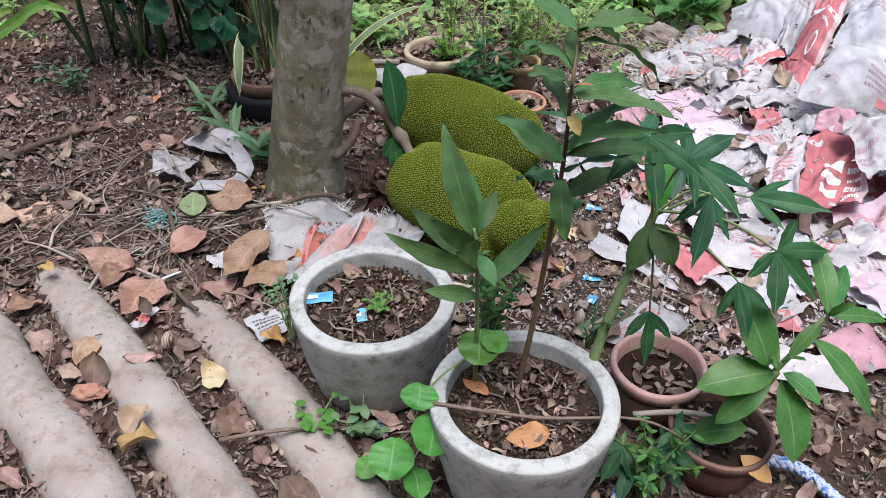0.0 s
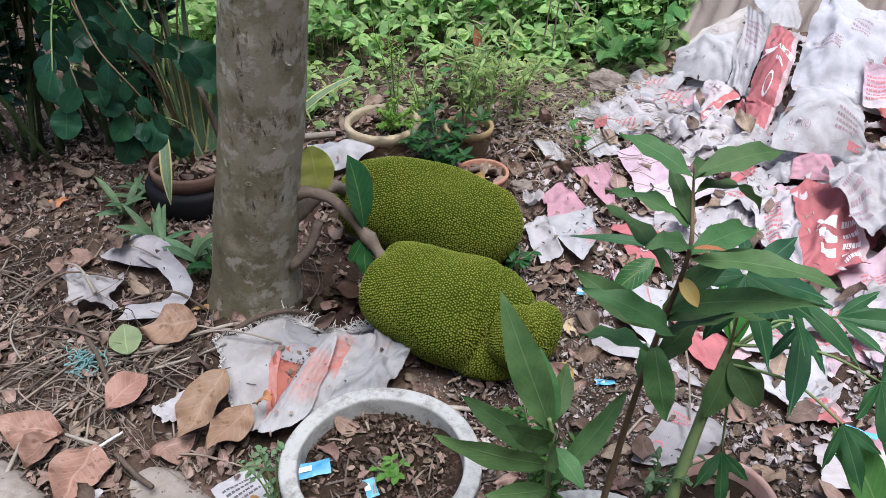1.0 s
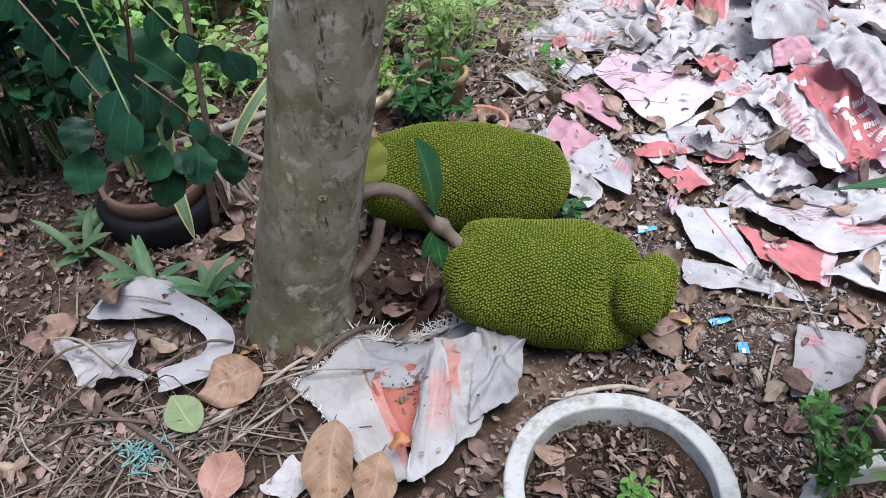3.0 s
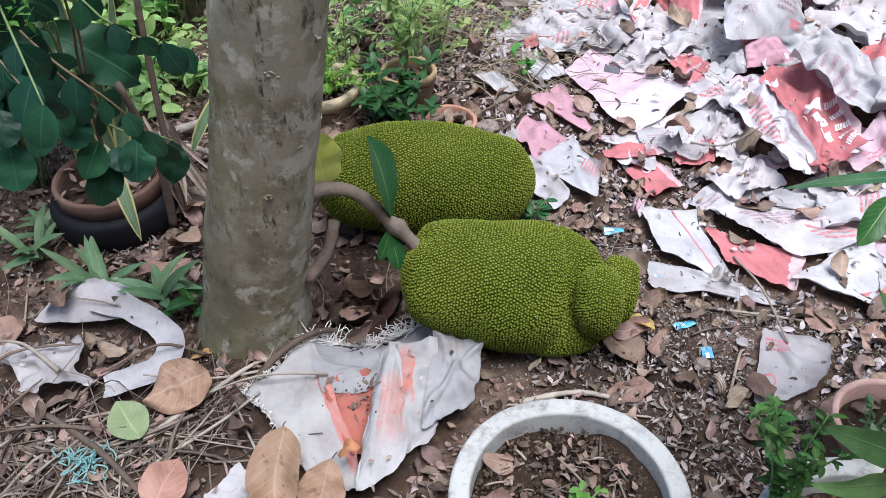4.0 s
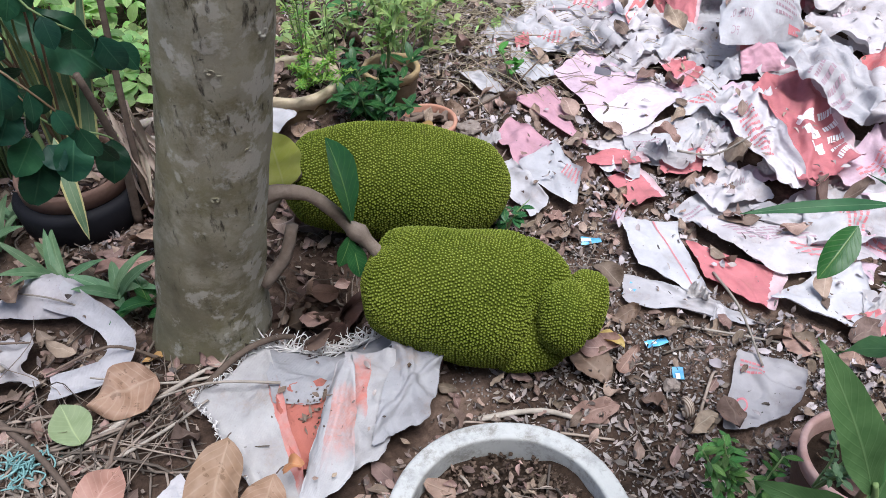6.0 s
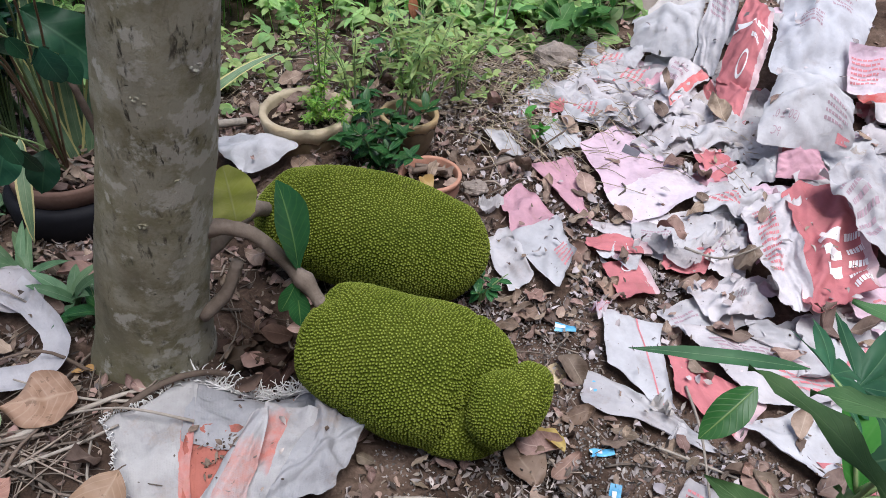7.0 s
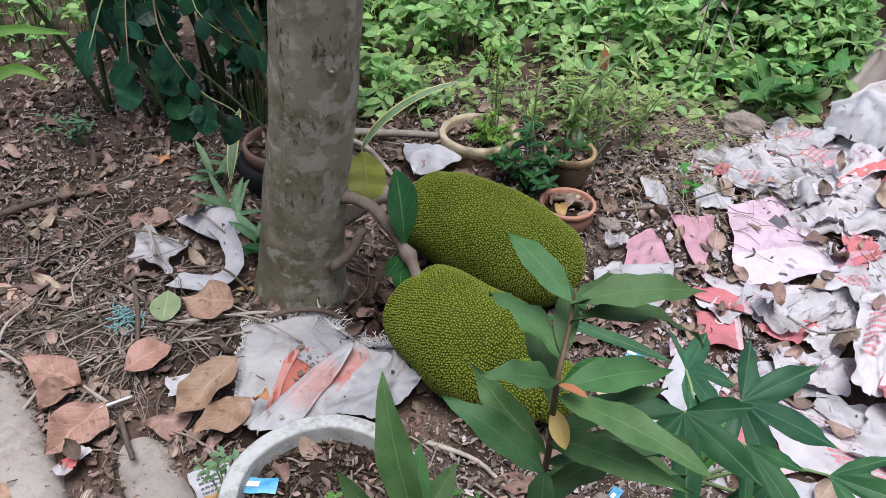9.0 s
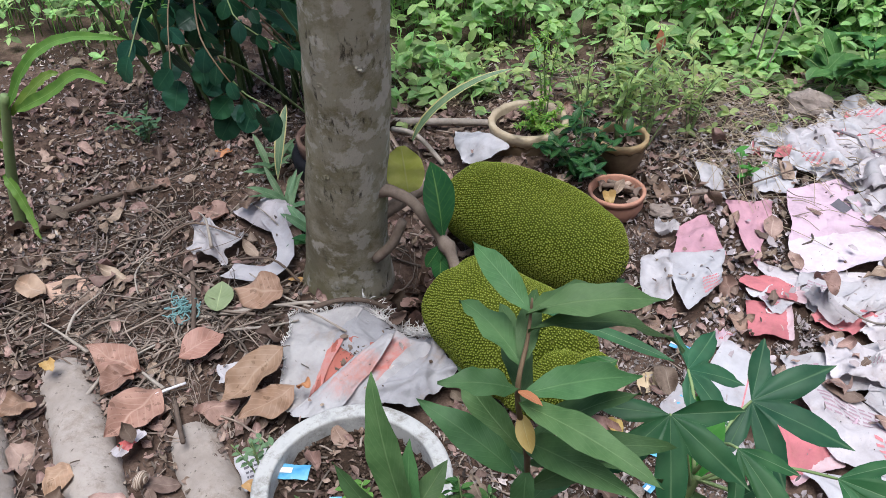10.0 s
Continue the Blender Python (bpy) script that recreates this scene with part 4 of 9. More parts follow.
def settle(G, n, slack, floor):
    """Lets a sheet that is wider than its place buckle into folds: lengths kept, its rim held, the ground below it."""
    if slack <= 1.001:
        return G
    P = np.array([tuple(g) for g in G]).reshape(n + 1, n + 1, 3)
    P0 = P.copy()
    low = np.array([[top_z(p[0], p[1]) for p in row] for row in P]) + floor
    low = np.minimum(low, P0[:, :, 2])
    S = P0.copy()
    for k in range(12):
        S[1:-1] = (S[:-2] + 2 * S[1:-1] + S[2:]) / 4
        S[:, 1:-1] = (S[:, :-2] + 2 * S[:, 1:-1] + S[:, 2:]) / 4

    def runs(du, dv, stiff):
        for start in (0, 1):
            if dv == 0:
                a = (slice(start, n + 1 - du, 2 * du), slice(None))
                b = (slice(start + du, n + 1, 2 * du), slice(None))
            elif du == 0:
                a = (slice(None), slice(start, n + 1 - dv, 2 * dv))
                b = (slice(None), slice(start + dv, n + 1, 2 * dv))
            else:
                a = (slice(start, n, 2), slice(0, n)) if dv > 0 else (slice(start, n, 2), slice(1, n + 1))
                b = (slice(start + 1, n + 1, 2), slice(1, n + 1)) if dv > 0 else (slice(start + 1, n + 1, 2), slice(0, n))
            L = np.linalg.norm(S[b][:P[a].shape[0], :P[a].shape[1]] - S[a][:P[b].shape[0], :P[b].shape[1]], axis=2) * slack
            yield a, b, L, stiff

    springs = []
    for du, dv, st in ((1, 0, 0.5), (0, 1, 0.5), (1, 1, 0.3), (1, -1, 0.3)):
        springs += list(runs(du, dv, st))
    for du, dv in ((2, 0), (0, 2), (4, 0), (0, 4), (7, 0), (0, 7)):
        for start in range(0, 2):
            if dv == 0:
                a, b = (slice(start, n + 1 - du), slice(None)), (slice(start + du, n + 1), slice(None))
            else:
                a, b = (slice(None), slice(start, n + 1 - dv)), (slice(None), slice(start + dv, n + 1))
            springs.append((a, b, np.linalg.norm(S[b] - S[a], axis=2) * slack, 0.10))
    edge = np.zeros((n + 1, n + 1, 1))
    edge[0], edge[-1], edge[:, 0], edge[:, -1] = 0.08, 0.08, 0.08, 0.08
    edge[0, 0], edge[0, -1], edge[-1, 0], edge[-1, -1] = 0.5, 0.5, 0.5, 0.5
    flat = np.array((1.0, 1.0, 0.5))
    for k in range(70):
        for a, b, L, st in springs:
            A, B = P[a], P[b]
            m0, m1 = min(A.shape[0], B.shape[0]), min(A.shape[1], B.shape[1])
            d = B[:m0, :m1] - A[:m0, :m1]
            q = np.linalg.norm(d, axis=2)
            c = d * ((q - L[:m0, :m1]) / np.maximum(q, 1e-6) * 0.5 * st)[:, :, None]
            A[:m0, :m1] += c
            B[:m0, :m1] -= c
        P += (P0 - P) * edge * flat
        P[:, :, 2] -= 0.00008
        P[:, :, 2] = np.maximum(P[:, :, 2], low)
    return [Vector(p) for p in P.reshape(-1, 3)]


class Sheet:
    """A crumpled piece of sack over four corners, in order round it."""

    def __init__(self, name, corners, material, label, n=34, amp=0.018, seed=0.0, lift=0.006, ragged=0.16, bulge=0.0, drape=True, category="sack", group="old cement sacks", creases=5, scale=1.0, slack=None):
        self.n = n
        drape_slack = slack if slack is not None else 1.0 + (0.30 if drape else 0.14) * min(0.4, amp * 9) if n > 20 else 1.0
        A, B, C, D = (Vector(c) for c in corners)
        size = ((B - A).length + (C - D).length + (D - A).length + (C - B).length) / 4
        rd = random.Random(int(seed * 97) + 1)
        folds = [(rd.uniform(0, math.pi), rd.uniform(0.2, 0.8), rd.uniform(0.03, 0.085), rd.uniform(0.5, 1.5) * rd.choice((1, 1, -0.5))) for _ in range(creases)]
        sv = Vector((seed * 3.1, seed * 1.7, seed))
        lu, lv = max(0.12, ((B - A).length + (C - D).length) / 2), max(0.12, ((D - A).length + (C - B).length) / 2)
        amp *= 0.9
        mid4 = (A + B + C + D) / 4
        round_off = rd.uniform(0.0, 0.35)
        ragged *= 0.6
        G = []
        for i in range(n + 1):
            for j in range(n + 1):
                u, v = i / n, j / n
                edge = 1 - min(u, 1 - u, v, 1 - v) * 2
                p = A.lerp(B, u).lerp(D.lerp(C, u), v)
                q = Vector((u * 2.3, v * 2.3, 0)) + sv
                p = p.lerp(mid4, 0.2 * round_off * (abs(2 * u - 1) * abs(2 * v - 1)) ** 5)
                w = ragged * size * (0.35 + 0.65 * edge ** 2)
                p = p + Vector((noise.noise(q), noise.noise(q + Vector((9, 4, 2))), 0)) * w
                if edge > 0.94:
                    p = p + Vector((noise.noise(q * 9), noise.noise(q * 9 + Vector((3, 7, 1))), 0)) * size * 0.012
                p = p + Vector((noise.noise(q * 3.1 + Vector((1, 5, 2))), noise.noise(q * 3.1 + Vector((7, 2, 4))), 0)) * size * 0.026 * edge ** 3
                c = Vector((u * lu, v * lv, 0)) * 9.0 * scale + sv
                c = c + Vector((noise.noise(c * 0.6), noise.noise(c * 0.6 + Vector((4, 4, 4))), 0)) * 0.7
                h = 0.75 * ridge(c * 0.55) + 0.4 * noise.noise(c * 0.9) + 0.28 * ridge(c * 1.5 + Vector((5, 1, 0))) + 0.07 * ridge(c * 3.6)
                for a, off, wd, ht in folds:
                    dd = math.cos(a) * (u - off) + math.sin(a) * (v - 1 + off) + 0.06 * noise.noise(q * 1.5)
                    k = max(0.0, 1 - abs(dd) / wd)
                    h += ht * k * (0.7 + 0.6 * noise.noise(q * 1.3 + Vector((a, off, 0))))
                h += 0.9 * max(0.0, edge - 0.7) * 3 * max(0, noise.noise(q * 1.1 + Vector((8, 8, 1))))
                base = ground_z(p.x, p.y) if drape else p.z
                if not drape:
                    base = max(base, ground_z(p.x, p.y) + 0.004)
                z = base + lift + amp * max(-0.3, h) * (0.75 + 0.25 * (1 - edge)) + min(0.045, size * 0.14) * max(0.0, edge - 0.7) * 3.4 * max(0.0, noise.noise(q * 0.8 + Vector((6, 3, 9)))) + bulge * math.sin(math.pi * u) ** 0.7 * math.sin(math.pi * v) ** 0.7
                p = p + Vector((noise.noise(c * 1.3), noise.noise(c * 1.3 + Vector((2, 8, 3))), 0)) * amp * 0.5
                G.append(Vector((p.x, p.y, z)))
        G = settle(G, n, drape_slack, lift * 0.8)
        self.G = G
        for g in G:
            cell = (int(g.x // 0.015), int(g.y // 0.015))
            TOP[cell] = max(TOP.get(cell, -1.0), g.z)
        F, U = [], []
        for i in range(n):
            for j in range(n):
                a = i * (n + 1) + j
                F.append((a, a + n + 1, a + n + 2, a + 1))
        U = [(i / n, j / n) for i in range(n + 1) for j in range(n + 1)]
        mid = sum(G, Vector()) / len(G)
        low = min(g.z for g in G)
        self.ob = tagged(link_mesh(name, G, F, material, None, "", U, at=(mid.x, mid.y, low)), label, category, group)

    def on(self, u, v, up=0.0010):
        n = self.n
        x, y = min(n - 1e-6, max(0, u * n)), min(n - 1e-6, max(0, v * n))
        i, j = int(x), int(y)
        a, b, c, d = (self.G[k] for k in (i * (n + 1) + j, (i + 1) * (n + 1) + j, (i + 1) * (n + 1) + j + 1, i * (n + 1) + j + 1))
        p = a.lerp(b, x - i).lerp(d.lerp(c, x - i), y - j)
        nr = (b - a).cross(d - a)
        nr = nr.normalized() if nr.length > 1e-9 else Vector((0, 0, 1))
        if nr.z < 0:
            nr = -nr
        return p + nr * up

    def stamp(self, name, pieces, material, label=""):
        """Flat shapes in the sheet's u, v laid onto its surface."""
        V, F, _ = join(pieces)
        W = [self.on(a[0], a[1]) for a in V]
        return part(name, W, F, material, self.ob, label)

    def block(self, name, u0, v0, u1, v1, material, label="", k=10):
        """A printed block that follows the folds."""
        V = [(u0 + (u1 - u0) * i / k, v0 + (v1 - v0) * j / k, 0) for i in range(k + 1) for j in range(k + 1)]
        F = [(i * (k + 1) + j, (i + 1) * (k + 1) + j, (i + 1) * (k + 1) + j + 1, i * (k + 1) + j + 1) for i in range(k) for j in range(k)]
        return self.stamp(name, [(V, F)], material, label)

    def words(self, body, at_uv, height, turn=0.0, flip=1, material=None, stretch=1.0):
        cu = bpy.data.curves.new("lettering", "FONT")
        cu.body, cu.size, cu.align_x, cu.resolution_u = body, 1.0, "CENTER", 2
        tmp = bpy.data.objects.new("lettering", cu)
        me = bpy.data.meshes.new_from_object(tmp)
        V = [(v.co.x, v.co.y) for v in me.vertices]
        F = [tuple(p.vertices) for p in me.polygons]
        bpy.data.objects.remove(tmp)
        bpy.data.meshes.remove(me)
        c, s = math.cos(turn), math.sin(turn)
        W = [(at_uv[0] + (x * c * flip - y * s) * height * stretch, at_uv[1] + (x * s * flip + y * c) * height, 0) for x, y in V]
        return self.stamp("lettering", [(W, F)], material or M_print, "faded printed lettering")

    def bars(self, u0, v0, u1, v1, rows, seed=0, material=None, down=True):
        """Lines of unreadable small print, as bars."""
        rd = random.Random(seed)
        P = []
        for k in range(rows):
            f = (k + 0.5) / rows
            t = (v1 - v0) / rows * 0.45
            a = u0
            end = u1 - rd.uniform(0, 0.25) * (u1 - u0)
            while a < end:
                w = rd.uniform(0.05, 0.16) * (u1 - u0)
                vv = v0 + (v1 - v0) * f
                b = min(end, a + w)
                pts = []
                for s in range(4):
                    uu = a + (b - a) * s / 3
                    pts += [(uu, vv - t / 2, 0), (uu, vv + t / 2, 0)]
                P.append((pts, [(2 * s, 2 * s + 2, 2 * s + 3, 2 * s + 1) for s in range(3)]))
                a = b + 0.02 * (u1 - u0) + 0.004
        return tagged(self.stamp("print_bar", P, material or M_print, "rows of faded small print"), kind="stuff")

    def ring(self, c, r, material=None, w=0.3):
        P, F = [], []
        for k in range(24):
            a = 2 * math.pi * k / 24
            P += [(c[0] + r * math.cos(a), c[1] + r * math.sin(a), 0), (c[0] + r * (1 - w) * math.cos(a), c[1] + r * (1 - w) * math.sin(a), 0)]
        F = [(2 * k, (2 * k + 2) % 48, (2 * k + 3) % 48, 2 * k + 1) for k in range(24)]
        return self.stamp("emblem", [(P, F)], material or M_printred, "round faded emblem")


def sack(corners, material, label, **k):
    return Sheet("sack_piece", corners, material, label, **k)


# the sack in front of the trunk, folded over itself
s = FLAP = sack([(-0.386, 1.715, 0.03), (-0.230, 1.789, 0.035), (-0.262, 1.424, 0.02), (-0.332, 1.490, 0.02)], M_sflap_red, "flat white woven sack flap with a red edge and frayed rim", n=44, amp=0.010, seed=1.2, lift=0.024, ragged=0.03, creases=4, slack=1.03)
s = BACK = sack([(-0.250, 1.796, 0.035), (-0.002, 1.735, 0.04), (-0.030, 1.600, 0.045), (-0.262, 1.640, 0.04)], M_sflap, "grey-white sack folds with a frayed hem below the jackfruit", n=44, amp=0.020, seed=3.3, lift=0.016, ragged=0.05, creases=5, slack=1.05)
s = sack([(-0.250, 1.672, 0.03), (-0.105, 1.668, 0.035), (-0.150, 1.500, 0.02), (-0.256, 1.520, 0.02)], M_sstain, "red-stained inner face of the sack full of soil", n=30, amp=0.012, seed=3.9, lift=0.014, ragged=0.1, creases=3, slack=1.08)
s = sack([(-0.116, 1.676, 0.076), (-0.006, 1.640, 0.055), (-0.122, 1.482, 0.024), (-0.196, 1.470, 0.024)], M_sblush, "white sack layer with a red-stained edge", n=44, amp=0.020, seed=4.9, lift=0.006, ragged=0.03, creases=6, bulge=0.012, drape=False, slack=1.05)
s = sack([(-0.142, 1.656, 0.080), (-0.106, 1.650, 0.092), (-0.186, 1.446, 0.046), (-0.286, 1.432, 0.034)], M_sfold, "raised narrow white sack fold blushed with red", n=44, amp=0.006, seed=4.4, lift=0.008, ragged=0.03, creases=2, bulge=0.026, drape=False, slack=1.02)
s = sack([(-0.040, 1.660, 0.055), (0.046, 1.600, 0.035), (-0.022, 1.512, 0.022), (-0.140, 1.486, 0.022)], M_sflap, "dirty creased sack corner with mud smears", n=44, amp=0.026, seed=5.7, lift=0.012, ragged=0.07, creases=7, slack=1.07, drape=False)


def frayed(at, pts, seed, n=60, ln=0.03):
    rd = random.Random(seed)
    L = smooth_line(pts, 12)
    bits = []
    for k in range(n):
        f = rd.random() * (len(L) - 1)
        p = L[int(f)].lerp(L[min(int(f) + 1, len(L) - 1)], f % 1)
        d = Vector((rd.uniform(-0.9, 0.9), rd.uniform(-0.1, 0.9), rd.uniform(-0.3, 0.6))).normalized() * rd.uniform(0.4, 1.1) * ln
        e = p + d
        bits.append(tube([p, p.lerp(e, 0.6) + Vector((rd.uniform(-0.006, 0.006), 0, 0.006)), e + Vector((0, 0, -0.002))], 0.0012, 0.0007, 4, 3))
    v, f, u = join(bits)
    ob = link_mesh("frayed_thread", v, f, M_thread, None, "", u, at=at)
    return tagged(ob, "frayed white plastic threads of a torn sack edge", "threads", "", "stuff")


frayed((-0.1, 1.77, 0.05), [tuple(BACK.on(k / 6, 0.01, 0.006)) for k in range(7)], 3, 230, 0.042)
frayed((-0.33, 1.74, 0.05), [tuple(FLAP.on(k / 6, 0.0)) for k in range(7)], 4, 60, 0.014)
frayed((-0.37, 1.6, 0.05), [tuple(FLAP.on(0.0, k / 6)) for k in range(7)], 5, 40, 0.008)
frayed((0.04, 1.6, 0.05), [tuple(BACK.on(1.0, k / 6)) for k in range(7)], 6, 50, 0.02)

# left of the trunk
s = sack([(-0.715, 2.105, 0.01), (-0.62, 2.20, 0.01), (-0.53, 2.12, 0.02), (-0.53, 2.01, 0.02)], M_sw, "stiff grey-white sack scrap with a curled edge", n=34, amp=0.016, seed=6.2, lift=0.03, ragged=0.06, creases=2, bulge=0.03)
def ribbon(pts, widths, label, seed):
    """A bent strip of sack along the points, its outer edge turned up."""
    L = smooth_line(pts, 8)
    n, m = len(L) - 1, 8
    V, F, U = [], [], []
    for i, p in enumerate(L):
        d = (L[min(i + 1, n)] - L[max(i - 1, 0)]).normalized()
        side = d.cross(Vector((0, 0, 1))).normalized()
        f = i / n * (len(widths) - 1)
        w = widths[int(f)] + (widths[min(int(f) + 1, len(widths) - 1)] - widths[int(f)]) * (f % 1)
        for j in range(m + 1):
            u = j / m - 0.5
            q = p + side * w * u
            z = max(q.z, ground_z(q.x, q.y) + 0.016) + 0.045 * max(0.0, -u) ** 1.5 + 0.006 * noise.noise(q * 22 + Vector((seed, 0, 0)))
            V.append((q.x + 0.003 * noise.noise(q * 60), q.y, z))
            U.append((j / m, i / n))
    for x, y, z in V:
        cell = (int(x // 0.015), int(y // 0.015))
        TOP[cell] = max(TOP.get(cell, -1.0), z)
    for i in range(n):
        for j in range(m):
            a = i * (m + 1) + j
            F.append((a, a + 1, a + m + 2, a + m + 1))
    return tagged(link_mesh("sack_piece", V, F, M_sgrey, None, "", U, at=pts[0]), label, "sack", "old cement sacks")


ribbon([(-0.585, 2.075, 0.05), (-0.535, 2.015, 0.05), (-0.490, 1.945, 0.045), (-0.480, 1.890, 0.04), (-0.510, 1.850, 0.035), (-0.560, 1.848, 0.03), (-0.612, 1.852, 0.03)], (0.07, 0.045, 0.045, 0.055, 0.065, 0.075, 0.07), "curved strip of white sack with an upturned edge", 4.0)
s = sack([(-0.785, 2.06, 0.01), (-0.645, 2.00, 0.01), (-0.64, 1.875, 0.01), (-0.75, 1.905, 0.01)], M_sfilm, "crumpled clear plastic film full of dirt", n=40, amp=0.03, seed=7.7, lift=0.03, ragged=0.14, creases=6, slack=1.16)
s = sack([(-0.50, 1.555, 0.02), (-0.43, 1.585, 0.02), (-0.41, 1.53, 0.02), (-0.47, 1.50, 0.02)], M_sgrey, "small white plastic scrap between leaves", n=20, amp=0.012, seed=8.3, lift=0.012, ragged=0.12)
s = sack([(-0.20, 2.60, 0.03), (-0.10, 2.61, 0.03), (0.015, 2.40, 0.03), (-0.115, 2.375, 0.03)], M_sclean, "pale folded scrap behind the jackfruit", n=30, amp=0.024, seed=8.8, lift=0.045, ragged=0.1, bulge=0.03)
s = sack([(-0.36, 1.335, 0.02), (-0.29, 1.38, 0.02), (-0.245, 1.325, 0.02), (-0.31, 1.27, 0.02)], M_sclean, "white printed plastic wrapper beside the pot", n=22, amp=0.012, seed=9.4, lift=0.012, ragged=0.12)
s.bars(0.15, 0.2, 0.85, 0.7, 4, 3, M_tape)
s = sack([(-0.58, 1.355, 0.03), (-0.55, 1.345, 0.03), (-0.568, 1.275, 0.03), (-0.60, 1.285, 0.03)], M_sband, "small red and white wrapper between cement rolls", n=18, amp=0.008, seed=9.9, lift=0.035, ragged=0.06, category="wrapper")

# the pink sheet with tape, and the pieces round it
s = sack([(0.781, 2.481, 0.02), (0.934, 2.562, 0.021), (1.022, 2.177, 0.023), (0.755, 2.115, 0.02)], M_spink, "faded pink sack sheet with a grey tape patch", n=48, amp=0.008, seed=10.1, lift=0.026, ragged=0.05, creases=3)
s.stamp("tape_patch", [([(0.60 + 0.15 * (i // 2) / 4 + 0.10 * (i % 2), 0.27 + 0.12 * (i % 2) - 0.05 * (i // 2) / 4, 0) for i in range(10)], [(2 * k, 2 * k + 2, 2 * k + 3, 2 * k + 1) for k in range(4)])], M_tape, "square of grey tape")
s = sack([(0.605, 2.40, 0), (0.735, 2.435, 0), (0.725, 2.34, 0), (0.672, 2.11, 0)], M_spink2, "narrow pink flap of torn sack", n=34, amp=0.012, seed=11.6, lift=0.012, ragged=0.06, creases=3)
s = sack([(0.67, 2.14, 0.02), (0.995, 2.151, 0.023), (0.84, 2.05, 0.02), (0.7, 2.085, 0.02)], M_sw, "white lower edge of a pink sack", n=36, amp=0.008, seed=12.2, lift=0.010, ragged=0.06, creases=2)
s = sack([(0.455, 2.105, 0), (0.596, 2.17, 0), (0.585, 2.01, 0), (0.50, 1.905, 0)], M_sclean, "bright white folded square of sack", n=34, amp=0.010, seed=13.5, lift=0.034, ragged=0.05, creases=2)
s.bars(0.55, 0.55, 0.95, 0.95, 5, 5, M_printred)
s = sack([(0.486, 2.275, 0), (0.553, 2.32, 0), (0.60, 2.16, 0), (0.465, 2.12, 0)], M_spink2, "dull pink scrap under white folds", n=28, amp=0.02, seed=14.2, lift=0.012, ragged=0.08)
s = sack([(0.395, 2.10, 0), (0.464, 2.145, 0), (0.475, 1.97, 0), (0.395, 1.945, 0)], M_sgrey, "bluish grey crumpled plastic scrap", n=28, amp=0.025, seed=15.9, lift=0.014, ragged=0.08)
s = sack([(0.640, 1.985, 0), (0.742, 2.015, 0), (0.735, 1.875, 0), (0.640, 1.870, 0)], M_sred, "red printed square torn from a sack", n=30, amp=0.010, seed=16.4, lift=0.016, ragged=0.06, creases=2)
s.ring((0.55, 0.2), 0.12, M_printwhite)
s = sack([(0.645, 2.09, 0), (0.77, 2.065, 0), (0.78, 2.0, 0), (0.625, 2.035, 0)], M_sred, "narrow red sack strip among dry leaves", n=28, amp=0.016, seed=17.3, lift=0.02, ragged=0.1)
s = sack([(0.765, 2.12, 0.02), (0.909, 2.094, 0.021), (0.8, 1.965, 0.02), (0.755, 2.06, 0.02)], M_sgrey, "greyish printed sack scrap", n=28, amp=0.014, seed=18.8, lift=0.012, ragged=0.08)
s.bars(0.2, 0.2, 0.8, 0.6, 4, 8)

# the opened sack with the red panel
s = sack([(1.153, 2.102, 0.032), (1.332, 2.083, 0.048), (1.154, 1.721, 0.042), (0.945, 1.692, 0.042)], M_sred, "faded red printed panel of an opened sack", n=56, amp=0.034, seed=19.1, lift=0.035, ragged=0.05, creases=5, drape=False)
for a in (0.46, 0.57, 0.68):
    s.block("emblem_stroke", 0.32, a, 0.62, a + 0.065, M_printwhite, "white block emblem")
s.bars(0.70, 0.45, 0.92, 0.9, 5, 6, M_printwhite)
s = sack([(1.03, 2.086, 0.027), (1.176, 2.108, 0.037), (0.97, 1.71, 0.048), (0.892, 1.717, 0.038)], M_sw, "white side of an opened sack with small print", n=48, amp=0.03, seed=20.7, lift=0.028, ragged=0.05, creases=4, drape=False)
s.bars(0.2, 0.1, 0.6, 0.7, 12, 9, M_printred)
s = sack([(1.178, 2.052, 0.067), (1.429, 2.151, 0.053), (1.332, 1.808, 0.048), (1.178, 1.794, 0.057)], M_sgrey, "grey-white sack flap folded back over red print", n=52, amp=0.05, seed=21.3, lift=0.06, ragged=0.06, creases=6, drape=False, bulge=0.03)
s.bars(0.05, 0.25, 0.3, 0.8, 6, 4, M_print)
s = sack([(0.951, 2.04, 0.021), (1.009, 1.99, 0.023), (0.933, 1.866, 0.021), (0.871, 1.931, 0.02)], M_sw, "twisted strip of white sack", n=26, amp=0.024, seed=22.9, lift=0.012, ragged=0.08)
s = sack([(1.315, 2.094, 0.031), (1.612, 2.105, 0.035), (1.59, 1.797, 0.035), (1.299, 1.769, 0.031)], M_sedge, "white and red rumpled sack on the pile", n=44, amp=0.05, seed=23.4, lift=0.03, ragged=0.08, creases=7)

